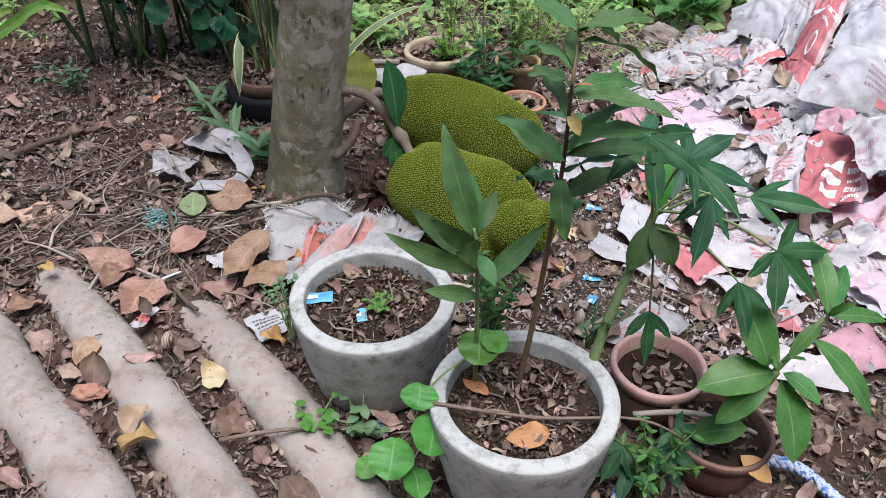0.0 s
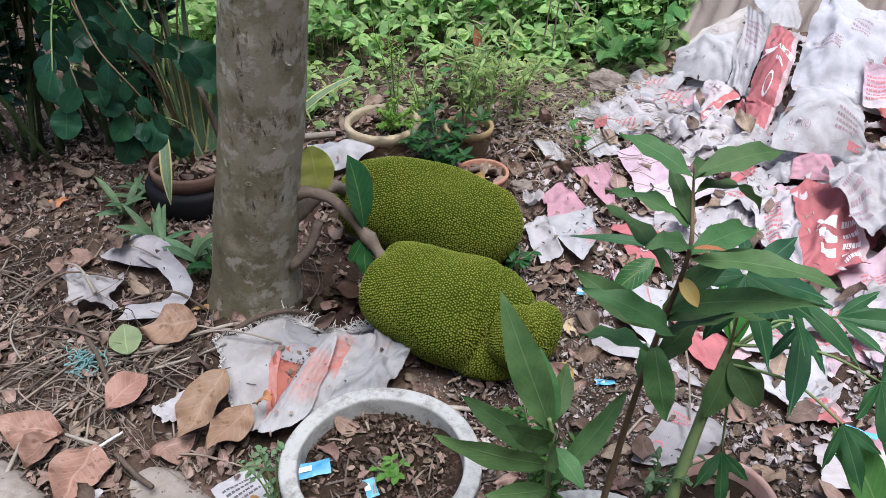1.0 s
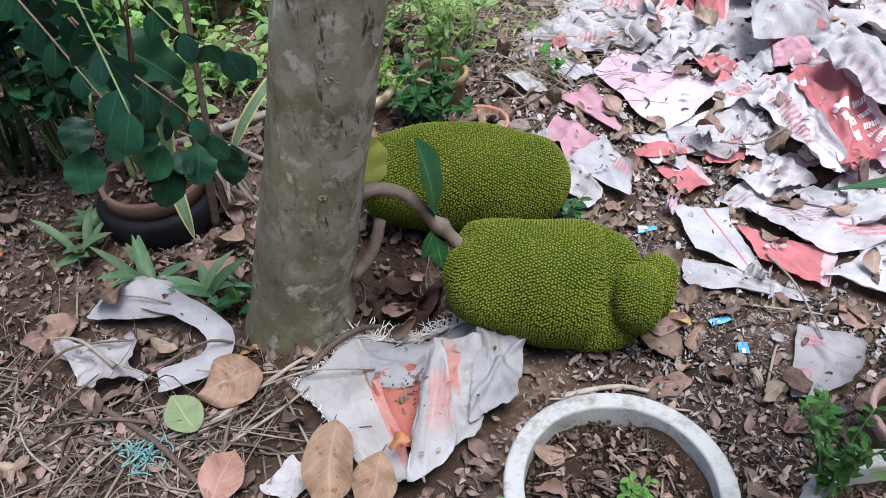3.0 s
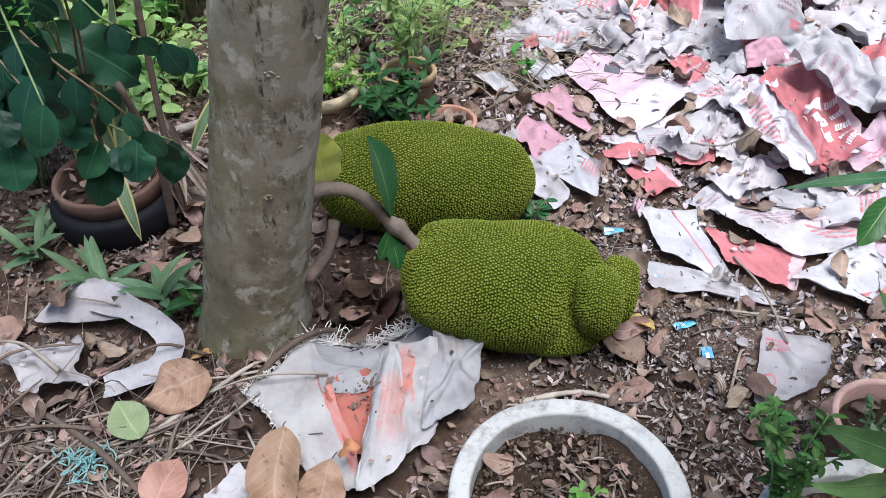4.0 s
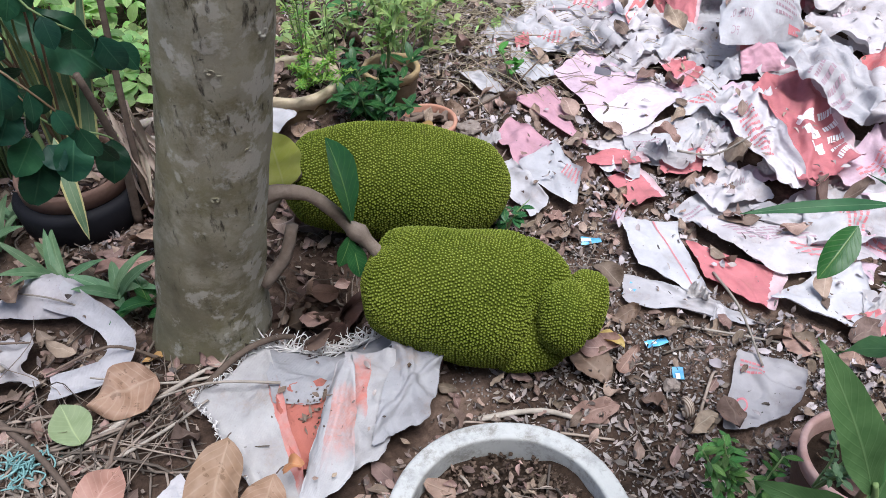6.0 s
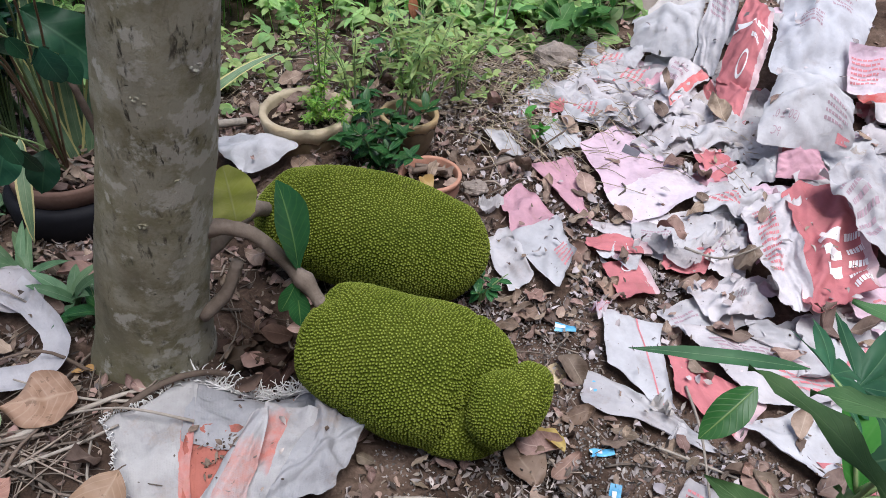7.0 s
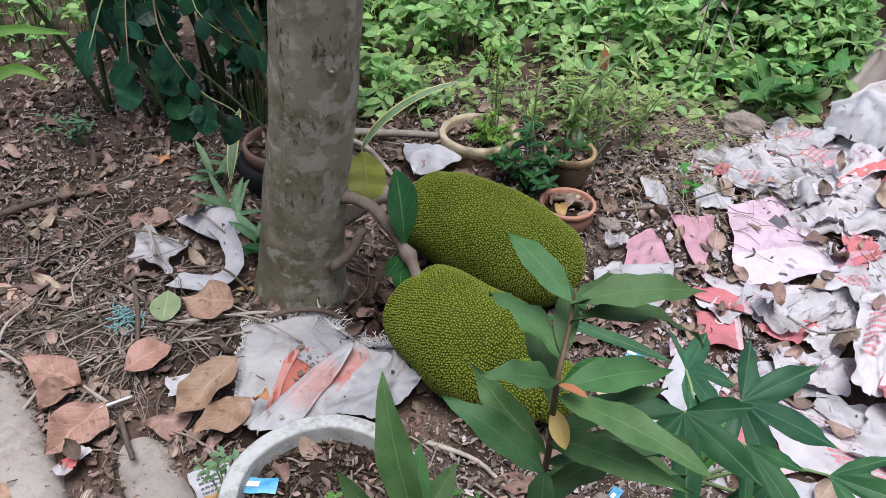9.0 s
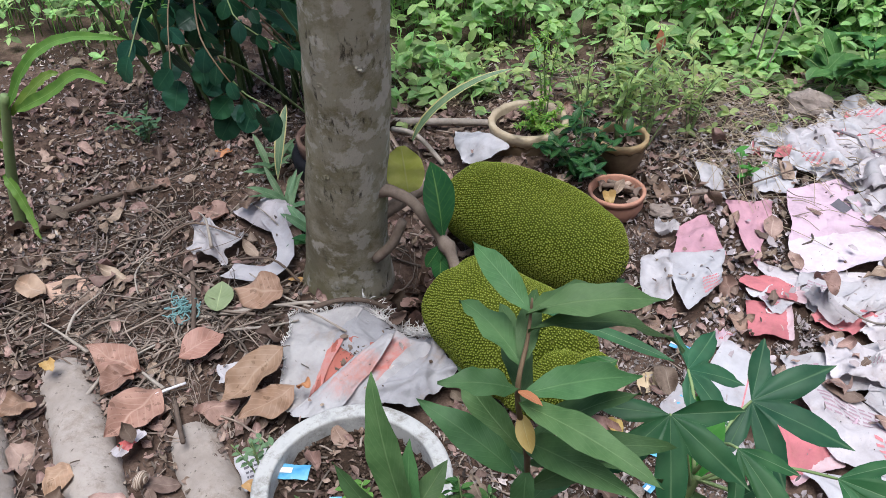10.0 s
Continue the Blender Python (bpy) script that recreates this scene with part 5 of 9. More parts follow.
# the long lying sack with the red edge
s = sack([(0.708, 1.765, 0.02), (0.957, 1.64, 0.021), (0.983, 1.499, 0.022), (0.765, 1.545, 0.02)], M_sw, "long white sack lying flat with faded small print", n=46, amp=0.014, seed=24.2, lift=0.030, ragged=0.04, creases=4, bulge=0.012)
s.bars(0.15, 0.12, 0.95, 0.42, 5, 12, M_print)
s.bars(0.45, 0.5, 0.98, 0.85, 4, 13, M_printred)
s = sack([(0.672, 1.725, 0), (0.79, 1.545, 0), (0.69, 1.475, 0), (0.635, 1.60, 0)], M_sred, "red lower edge of a long white sack", n=34, amp=0.012, seed=25.8, lift=0.018, ragged=0.05, creases=3)
s = sack([(0.7, 1.505, 0.02), (0.951, 1.536, 0.021), (0.909, 1.427, 0.021), (0.8, 1.375, 0.02)], M_sclean, "clean white folded end of a sack", n=36, amp=0.02, seed=26.6, lift=0.022, ragged=0.06, creases=4)
s = sack([(0.871, 1.76, 0.02), (0.996, 1.673, 0.022), (0.983, 1.585, 0.022), (0.84, 1.7, 0.02)], M_sgrey, "dull crumpled sack fold", n=34, amp=0.022, seed=27.5, lift=0.02, ragged=0.08)
s = sack([(0.575, 1.845, 0), (0.685, 1.785, 0), (0.60, 1.555, 0), (0.535, 1.70, 0)], M_sclean, "white sack strip with a thin red line", n=36, amp=0.012, seed=28.2, lift=0.022, ragged=0.05, creases=3)
s.stamp("printed_line", [([(0.62 + 0.2 * k / 8, k / 8, 0) for k in range(9)] + [(0.65 + 0.2 * k / 8, k / 8, 0) for k in range(9)], [(k, k + 1, k + 10, k + 9) for k in range(8)])], M_printred, "thin red line")
s = sack([(0.49, 1.705, 0), (0.61, 1.57, 0), (0.655, 1.47, 0), (0.445, 1.625, 0)], M_sgrey, "long grey plastic strip", n=34, amp=0.010, seed=29.9, lift=0.012, ragged=0.06, creases=4)
s = sack([(0.7, 1.835, 0.02), (0.904, 1.893, 0.02), (0.904, 1.738, 0.02), (0.72, 1.745, 0.02)], M_sgrey, "grey sack piece with a round red emblem", n=36, amp=0.016, seed=30.4, lift=0.014, ragged=0.08, creases=4)
s.ring((0.62, 0.4), 0.11)
s.ring((0.62, 0.4), 0.06)
s.bars(0.1, 0.3, 0.45, 0.55, 2, 15)
s = sack([(0.57, 1.43, 0.03), (0.645, 1.335, 0.02), (0.535, 1.27, 0.02), (0.435, 1.305, 0.02)], M_sfilm, "limp clear plastic bag with a red emblem", n=36, amp=0.022, seed=31.7, lift=0.022, ragged=0.06, creases=5, category="plastic bag")
s.ring((0.2, 0.7), 0.09)
s.bars(0.1, 0.1, 0.5, 0.3, 3, 17, M_printred)

# the pile: sacks thrown on one another
s = sack([(1.151, 3.02, 0.102), (1.389, 2.98, 0.187), (1.271, 2.78, 0.064), (1.137, 2.94, 0.037)], M_sclean, "white sack leaning on the pile", n=48, amp=0.0224, seed=36.5, lift=0.012, ragged=0.05, creases=8, bulge=0.05, drape=False)
s = sack([(1.225, 3.05, 0.128), (1.514, 3.2, 0.2), (1.399, 2.99, 0.17), (1.22, 3.0, 0.117)], M_sdirty, "dirty folded hem of a white sack", n=40, amp=0.0192, seed=38.9, lift=0.014, ragged=0.05, creases=7, bulge=0.02, drape=False)
s = sack([(1.428, 3.05, 0.265), (1.60, 3.05, 0.292), (1.53, 2.86, 0.216), (1.422, 2.88, 0.247)], M_sclean, "bright white folded sack on top of the pile", n=40, amp=0.0224, seed=38.1, lift=0.012, ragged=0.05, creases=8, bulge=0.03, drape=False)
s = sack([(1.394, 3.0, 0.268), (1.425, 2.86, 0.254), (1.278, 2.68, 0.07), (1.256, 2.76, 0.064)], M_sgrey, "narrow printed grey-white sack fold beside the red one", n=44, slack=1.015, amp=0.016, seed=37.2, lift=0.012, ragged=0.05, creases=7, bulge=0.01, drape=False)
s.bars(0.15, 0.15, 0.85, 0.45, 5, 31)
s = sack([(1.38, 2.78, 0.282), (1.421, 2.68, 0.258), (1.319, 2.52, 0.092), (1.254, 2.64, 0.077)], M_sred, "crumpled red sack with a white printed band", n=50, amp=0.0256, seed=35.1, lift=0.012, ragged=0.04, creases=9, bulge=0.035, drape=False)
s.stamp("printed_band", [([(i / 12, 0.40 + 0.08 * (k % 2) - 0.06 * i / 12, 0) for i in range(13) for k in range(2)], [(2 * i, 2 * i + 2, 2 * i + 3, 2 * i + 1) for i in range(12)])], M_printwhite, "white band")
s.bars(0.45, 0.52, 0.85, 0.6, 1, 23, M_printwhite)
s.ring((0.5, 0.82), 0.13, M_printwhite, 0.25)
s = sack([(1.576, 2.85, 0.351), (1.739, 2.66, 0.316), (1.541, 2.42, 0.13), (1.334, 2.53, 0.158)], M_sbluish, "big bluish grey-white sack slumped on the pile", n=56, amp=0.024, seed=34.6, lift=0.012, ragged=0.05, creases=9, bulge=0.06, drape=False)
s.bars(0.5, 0.3, 0.75, 0.5, 4, 21)
s.bars(0.2, 0.55, 0.5, 0.7, 4, 22, M_print)
s = sack([(1.545, 2.5, 0.233), (1.673, 2.45, 0.239), (1.621, 2.36, 0.149), (1.508, 2.4, 0.151)], M_spink, "pink printed fold of a sack", n=34, amp=0.0192, seed=34.1, lift=0.02, ragged=0.04, creases=7, drape=False)
s.bars(0.1, 0.2, 0.8, 0.8, 6, 41, M_printred)
s = sack([(1.332, 2.48, 0.211), (1.447, 2.31, 0.183), (1.449, 2.24, 0.061), (1.129, 2.24, 0.116)], M_sclean, "plump white cement sack with faded print", n=56, amp=0.014, seed=32.3, lift=0.014, ragged=0.04, creases=6, bulge=0.075, drape=False)
FIFTY = s
s = sack([(1.197, 2.79, 0.089), (1.266, 2.67, 0.063), (1.09, 2.57, 0.034), (1.096, 2.68, 0.057)], M_sedge, "printed white sack flap with a red lower edge", n=42, amp=0.0192, seed=42.3, lift=0.016, ragged=0.04, creases=7, drape=False, bulge=0.012)
s.bars(0.15, 0.15, 0.62, 0.75, 3, 25, M_print)
s = sack([(1.106, 2.55, 0.03), (1.224, 2.63, 0.043), (1.2, 2.49, 0.01), (1.156, 2.5, 0.016)], M_sdirty, "dirty white fold below the red sack", n=34, amp=0.0192, seed=42.9, lift=0.022, ragged=0.04, creases=6, drape=False, bulge=0.02)
s = sack([(1.234, 2.66, 0.03), (1.286, 2.69, 0.05), (1.244, 2.5, 0.006), (1.205, 2.5, 0.006)], M_sred, "deep red inside of an open sack", n=30, amp=0.016, seed=43.1, lift=0.012, ragged=0.05, creases=6, drape=False)
s = sack([(1.264, 2.65, 0.07), (1.307, 2.52, 0.075), (1.244, 2.45, 0.026), (1.221, 2.47, 0.017)], M_sred, "torn foot of the red sack", n=34, amp=0.0192, seed=43.5, lift=0.014, ragged=0.04, creases=6, drape=False, bulge=0.02)
s = sack([(1.14, 2.26, 0.009), (1.23, 2.25, 0.07), (1.201, 2.19, 0.035), (1.185, 2.21, 0.007)], M_sclean, "pointed white end of a rolled sack", n=34, amp=0.0096, seed=33.2, lift=0.012, ragged=0.05, creases=5, bulge=0.02, drape=False)
s = sack([(1.227, 2.25, 0.068), (1.318, 2.22, 0.087), (1.334, 2.15, 0.055), (1.199, 2.19, 0.035)], M_spink2, "pink middle of a rolled sack", n=38, amp=0.016, seed=33.8, lift=0.014, ragged=0.05, creases=6, bulge=0.025, drape=False)
s = sack([(0.922, 2.86, 0.011), (0.982, 2.88, 0.019), (1.046, 2.78, 0.01), (1.018, 2.76, 0.01)], M_sclean, "curled white sack hem in the rubbish", n=30, amp=0.0096, seed=41.2, lift=0.02, ragged=0.05, creases=5, bulge=0.02, drape=False)
FIFTY.words("(50 ± 0,", (0.24, 0.80), 0.10, radians(190), 1, None, 0.8)
FIFTY.words("PC", (0.18, 0.93), 0.10, radians(190), 1, None, 0.8)
FIFTY.bars(0.62, 0.5, 0.9, 0.8, 4, 19)
FIFTY.stamp("print_panel", [([(0.80 + 0.15 * (i // 2) / 5, 0.84 + 0.10 * (i % 2), 0) for i in range(12)], [(2 * k, 2 * k + 2, 2 * k + 3, 2 * k + 1) for k in range(5)])], M_printred, "faded red print panel")
s = sack([(0.825, 2.8, 0.02), (1.098, 2.894, 0.026), (1.208, 2.516, 0.029), (0.925, 2.51, 0.021)], M_sfilm, "crumpled clear plastic sheeting over dry leaves", n=60, amp=0.014, seed=39.4, lift=0.02, ragged=0.08, creases=8, scale=1.3)
s = sack([(0.68, 2.60, 0), (0.82, 2.585, 0), (0.78, 2.475, 0), (0.69, 2.475, 0)], M_sclean, "small white plastic sheet", n=28, amp=0.014, seed=40.2, lift=0.012, ragged=0.08)
s = sack([(0.977, 2.616, 0.022), (1.223, 2.644, 0.03), (1.167, 2.441, 0.028), (0.971, 2.382, 0.022)], M_sw, "torn white sack sheet with leaves on it", n=44, amp=0.03, seed=43.8, lift=0.022, ragged=0.1, creases=8, scale=1.3)
s = sack([(1.101, 1.768, 0.025), (1.383, 1.848, 0.033), (1.284, 1.531, 0.031), (1.093, 1.57, 0.025)], M_spink, "pink and white rumpled sack", n=44, amp=0.032, seed=44.6, lift=0.024, ragged=0.08, creases=6)
s.bars(0.2, 0.2, 0.7, 0.45, 4, 27, M_printred)
s = sack([(1.03, 1.495, 0.023), (1.145, 1.49, 0.027), (1.176, 1.337, 0.028), (1.058, 1.365, 0.024)], M_sclean, "torn bright white plastic scrap", n=30, amp=0.026, seed=45.5, lift=0.02, ragged=0.12)
s = sack([(0.81, 1.42, 0.02), (0.892, 1.391, 0.02), (0.904, 1.331, 0.02), (0.83, 1.345, 0.02)], M_sred, "small red plastic strip", n=24, amp=0.014, seed=46.9, lift=0.014, ragged=0.1)
s = sack([(0.904, 1.301, 0.02), (1.03, 1.352, 0.023), (1.072, 1.233, 0.024), (0.927, 1.192, 0.021)], M_spink2, "pink plastic scrap on soil", n=28, amp=0.02, seed=47.1, lift=0.014, ragged=0.12)
s = sack([(1.253, 1.548, 0.03), (1.546, 1.599, 0.035), (1.524, 1.301, 0.035), (1.222, 1.247, 0.029)], M_sedge, "white sack with red print half buried in leaves", n=40, amp=0.035, seed=48.3, lift=0.02, ragged=0.1, creases=6)
s = sack([(1.595, 2.377, 0.035), (1.891, 2.432, 0.035), (1.964, 2.072, 0.035), (1.612, 2.05, 0.035)], M_sw, "white rumpled sack on the outer pile", n=40, amp=0.05, seed=49.7, lift=0.03, ragged=0.08, creases=7)
s = sack([(1.705, 2.684, 0.035), (2, 2.651, 0.035), (1.979, 2.377, 0.035), (1.672, 2.377, 0.035)], M_sband, "red and white sack on the outer pile", n=40, amp=0.05, seed=50.2, lift=0.04, ragged=0.08, creases=7)
s = sack([(0.85, 2.66, 0.02), (0.995, 2.735, 0.023), (1.008, 2.638, 0.023), (0.881, 2.572, 0.02)], M_sclean, "white plastic fold in dry grass", n=26, amp=0.02, seed=51.8, lift=0.02, ragged=0.1)
s = sack([(0.52, 2.60, 0.0), (0.60, 2.56, 0.0), (0.62, 2.42, 0.0), (0.56, 2.46, 0.0)], M_sgrey, "grey plastic strip on the soil", n=26, amp=0.02, seed=52.6, lift=0.012, ragged=0.08)


# torn plastic heaped before the pile
rdp = random.Random(91)
for k, (x, y, r, m, lab) in enumerate((
    (0.93, 2.72, 0.13, M_sw, "crumpled white plastic sheet before the sack pile"), (1.08, 2.80, 0.15, M_sfilm, "crumpled clear film before the sack pile"), (1.00, 2.58, 0.12, M_sfilm, "crumpled clear film before the sack pile"),
    (1.13, 2.62, 0.13, M_sw, "crumpled white plastic sheet before the sack pile"), (0.86, 2.62, 0.10, M_sclean, "bright white torn plastic sheet"), (1.16, 2.44, 0.12, M_sgrey, "grey-white crumpled sack end on leaves"),
    (0.80, 2.74, 0.10, M_sgrey, "grey-white crumpled sack end on leaves"), (1.06, 2.93, 0.12, M_sclean, "bright white torn plastic sheet"), (1.00, 2.42, 0.10, M_sw, "crumpled white plastic sheet before the sack pile"),
    (1.10, 2.02, 0.11, M_sw, "white sack end crumpled on leaves"), (1.02, 1.62, 0.13, M_sgrey, "grey-white crumpled sack end on leaves"), (1.18, 1.45, 0.13, M_spink, "pink and white crumpled sack end"),
    (1.40, 1.70, 0.15, M_sw, "white sack end crumpled on leaves"), (1.05, 2.14, 0.09, M_sgrey, "grey-white crumpled sack end on leaves"), (0.86, 1.82, 0.09, M_sw, "white sack end crumpled on leaves"), (1.50, 2.30, 0.16, M_sclean, "bright white torn plastic sheet"),
)):
    a = rdp.uniform(0, 6.283)
    q = [(x + r * rdp.uniform(0.85, 1.25) * math.cos(a + i * 1.571), y + 0.85 * r * rdp.uniform(0.85, 1.25) * math.sin(a + i * 1.571), 0.02) for i in range(4)]
    t = sack(q, m, lab, n=36, amp=0.03, seed=70 + k * 2.3, lift=0.022, ragged=0.14, creases=7, scale=1.2, slack=1.13)
    if k % 3 == 1:
        t.bars(0.2, 0.3, 0.7, 0.6, 4, 50 + k, M_printred)

# scraps between and under the sacks
def scraps(count, seed):
    rd = random.Random(seed)
    kinds = [(M_sw, "crumpled white sack scrap on dry leaves", 5), (M_sgrey, "dull grey scrap of woven plastic", 5), (M_sclean, "bright white torn plastic scrap", 3), (M_sdirty, "muddy crumpled scrap of sack", 3), (M_spink, "faded pink and white sack scrap", 3), (M_spink2, "small rose-coloured sack scrap", 2), (M_sred, "torn red printed sack scrap", 2), (M_sfilm, "crumpled clear film among dry leaves", 4)]
    bag = [k for k in kinds for _ in range(k[2])]
    made = 0
    while made < count:
        x, y = rd.uniform(0.45, 1.85), rd.uniform(1.2, 3.0)
        w = ss(0.45, 1.0, x + 0.25 * lump(x, y, 3, 5)) * 0.9 + 0.12
        if (0.6 < x < 1.02 and 2.08 < y < 2.56) or y > 2.35 and x < 0.62 or y > 2.9 and x < 1.0 or rd.random() > w or (x < 0.6 and y < 1.35):
            continue
        a, L = rd.uniform(0, 6.283), rd.uniform(0.05, 0.2) * (0.6 + 0.5 * ss(0.5, 1.2, x))
        W = L * rd.uniform(0.35, 0.9)
        d, e = Vector((math.cos(a), math.sin(a), 0)) * L / 2, Vector((-math.sin(a), math.cos(a), 0)) * W / 2
        c = Vector((x, y, 0))
        q = [c - d * rd.uniform(0.6, 1.1) - e, c + d - e * rd.uniform(0.4, 1.1), c + d * rd.uniform(0.5, 1.1) + e, c - d + e * rd.uniform(0.4, 1.1)]
        m, lab, _ = rd.choice(bag)
        t = sack([tuple(v) for v in q], m, lab, n=16, amp=rd.uniform(0.012, 0.034), seed=60 + made * 1.37, lift=rd.uniform(0.006, 0.016), ragged=0.16, creases=4, group="sack scraps")
        if rd.random() < 0.3 and m not in (M_sred, M_sfilm):
            t.bars(0.2, 0.25, 0.8, 0.7, rd.randint(2, 4), made, rd.choice((M_print, M_printred)))
        made += 1


scraps(175, 77)


def confetti():
    rd = random.Random(78)
    bits = []
    while len(bits) < 1900:
        x, y = rd.uniform(0.3, 1.8), rd.uniform(1.2, 3.0)
        if rd.random() > ss(0.3, 0.9, x) or (x < 0.5 and y < 1.75) or (covered(x, y) and rd.random() < 0.97):
            continue
        L = rd.uniform(0.004, 0.03)
        bits.append(moved(pose(x, y, top_z(x, y) + rd.uniform(0.003, 0.016), rd.gauss(0, 25), rd.gauss(0, 25), rd.uniform(0, 360)), blade(L, L * rd.uniform(0.3, 0.8), "oval", 0.6, 0.3, 0.1, 0.2, 3, 2, rd.random() * 9)))
    v, f, u = join(bits)
    return tagged(link_mesh("plastic_flakes", v, f, M_flake, None, "", None, True, (0.9, 2.0, 0)), "tiny white and pink flakes of torn plastic", "plastic", "", "stuff")


M_flake = mottled("plastic_flake", [(0.3, (0.30, 0.25, 0.25)), (0.7, (0.58, 0.52, 0.54))], 9, 0.6, 0.3, 0.1, 0.001, 60, 0.5, 1.2, True)
confetti()


# ---- small rubbish ----
def wrapper(at, w, h, turn, material, label, seed):
    m = pose(at[0], at[1], at[2], 4, -5, turn)
    c = [m @ Vector(p) for p in ((-w, -h, 0), (w, -h, 0), (w, h, 0), (-w, h, 0))]
    n = 8
    V, F = [], []
    for i in range(n + 1):
        for j in range(n + 1):
            p = c[0].lerp(c[1], i / n).lerp(c[3].lerp(c[2], i / n), j / n)
            V.append(tuple(p + Vector((0, 0, 0.006 * noise.noise(p * 40 + Vector((seed, 0, 0))) + 0.004))))
    for i in range(n):
        for j in range(n):
            a = i * (n + 1) + j
            F.append((a, a + n + 1, a + n + 2, a + 1))
    ob = link_mesh("wrapper", V, F, material, at=at)
    part("stripe", [tuple(Vector(V[k]) + Vector((0, 0, 0.0015))) for k in (3, 6, 9 * 4 + 6, 9 * 4 + 3)], [(0, 3, 2, 1)], M_printwhite, ob, "white printed stripe")
    return tagged(ob, label, "wrapper", "small blue wrappers")


wrapper((-0.160, 1.212, 0.189), 0.030, 0.0135, 4, M_blue, "torn blue and white snack wrapper on pot soil", 1)
wrapper((-0.068, 1.162, 0.189), 0.010, 0.017, 12, M_blue, "small upright blue wrapper on pot soil", 2)
wrapper((0.490, 1.819, 0.004), 0.022, 0.009, -25, M_blue, "crushed blue wrapper among grit", 3)
wrapper((0.481, 1.655, 0.004), 0.020, 0.010, 30, M_blue, "torn blue wrapper by the jackfruit", 4)
wrapper((0.445, 1.515, 0.004), 0.022, 0.008, -10, M_blue, "blue plastic scrap under leaves", 5)
wrapper((0.435, 1.435, 0.006), 0.014, 0.010, 60, M_blue, "tiny blue plastic scrap", 6)
wrapper((-0.02, 1.06, 0.008), 0.016, 0.012, 40, M_blue, "blue wrapper at the pot's foot", 7)
wrapper((-0.135, 2.99, 0.012), 0.030, 0.014, 5, M_blue, "bright blue wrapper near the weeds", 8)
wrapper((0.90, 1.30, 0.02), 0.03, 0.008, -40, M_blue, "blue plastic strip beside sacks", 9)


def snail_shell(at):
    V, F = [], []
    K, S = 90, 10
    for i in range(K + 1):
        s = i / K
        a = s * 2.6 * 2 * math.pi
        g = math.exp(-2.2 * (1 - s))
        R, r, z = 0.013 * g, 0.0105 * g, 0.016 * (1 - g)
        for j in range(S):
            b = 2 * math.pi * j / S
            q = R + r * math.cos(b)
            V.append((at[0] + z - r * 0 + r * math.sin(b) * 1.0, at[1] + q * math.cos(a), at[2] + 0.018 + q * math.sin(a)))
    for i in range(K):
        for j in range(S):
            F.append((i * S + j, i * S + (j + 1) % S, (i + 1) * S + (j + 1) % S, (i + 1) * S + j))
    n = Nodes("striped_shell")
    w = n.node("TexWave", bands_direction="X")
    n.put(w.inputs["Vector"], n.co())
    w.inputs["Scale"].default_value, w.inputs["Distortion"].default_value = 90.0, 3.0
    m = n.done(n.mix(w.outputs["Fac"], (0.16, 0.1, 0.07), (0.5, 0.42, 0.34)), 0.45, 0.4)
    return tagged(link_mesh("snail_shell", V, F, m, at=at), "brown and cream striped empty snail shell", "shell")


snail_shell((0.395, 1.367, 0.0))
snail_shell((-0.50, 1.236, 0.03))


def string_knot(at):
    rd = random.Random(4)
    bits = []
    for k in range(24):
        p = Vector(at) + Vector((rd.gauss(0, 0.011), rd.gauss(0, 0.009), 0.016))
        P = [p]
        for _ in range(6):
            p = p + Vector((rd.gauss(0, 0.009), rd.gauss(0, 0.010), rd.uniform(-0.006, 0.008)))
            P.append(Vector((p.x, p.y, max(p.z, ground_z(p.x, p.y) + 0.004))))
        bits.append(tube(P, 0.0018, 0.0014, 5, 4))
    v, f, u = join(bits)
    return tagged(link_mesh("string_tangle", v, f, M_teal, at=at), "tangled teal plastic string on straw", "string", "", "stuff")


string_knot((-0.672, 1.715, 0.0))


def rock(at, r, seed, label, material=None):
    V, F, n, m = [], [], 14, 20
    for i in range(n + 1):
        th = math.pi * i / n
        for j in range(m):
            ph = 2 * math.pi * j / m
            d = Vector((math.sin(th) * math.cos(ph), math.sin(th) * math.sin(ph), math.cos(th)))
            k = 1 + 0.35 * noise.noise(d * 1.5 + Vector((seed, 0, 0))) + 0.12 * noise.noise(d * 5 + Vector((seed, 3, 0)))
            V.append((at[0] + d.x * r[0] * k, at[1] + d.y * r[1] * k, at[2] + r[2] * 0.6 + d.z * r[2] * k))
    for i in range(n):
        for j in range(m):
            F.append((i * m + j, i * m + (j + 1) % m, (i + 1) * m + (j + 1) % m, (i + 1) * m + j))
    return tagged(link_mesh("rock", V, F, material or M_rock, None, "", None, False, at), label, "stone", "loose stones")


rock((0.885, 2.97, 0.0), (0.075, 0.055, 0.045), 1, "pale angular rock in dry grass")
rock((1.06, 2.93, 0.0), (0.026, 0.02, 0.016), 2, "small grey stone by the sacks")
rock((0.44, 2.33, 0.0), (0.035, 0.025, 0.015), 3, "flat grey stone on soil")
rock((0.55, 2.43, 0.0), (0.03, 0.02, 0.014), 4, "small flat stone on soil")
rock((0.41, 1.42, 0.0), (0.016, 0.014, 0.01), 5, "small grey pebble on soil")
rock((-0.62, 1.10, 0.02), (0.035, 0.02, 0.014), 6, "broken red brick chip on the cement rolls", M_terra)


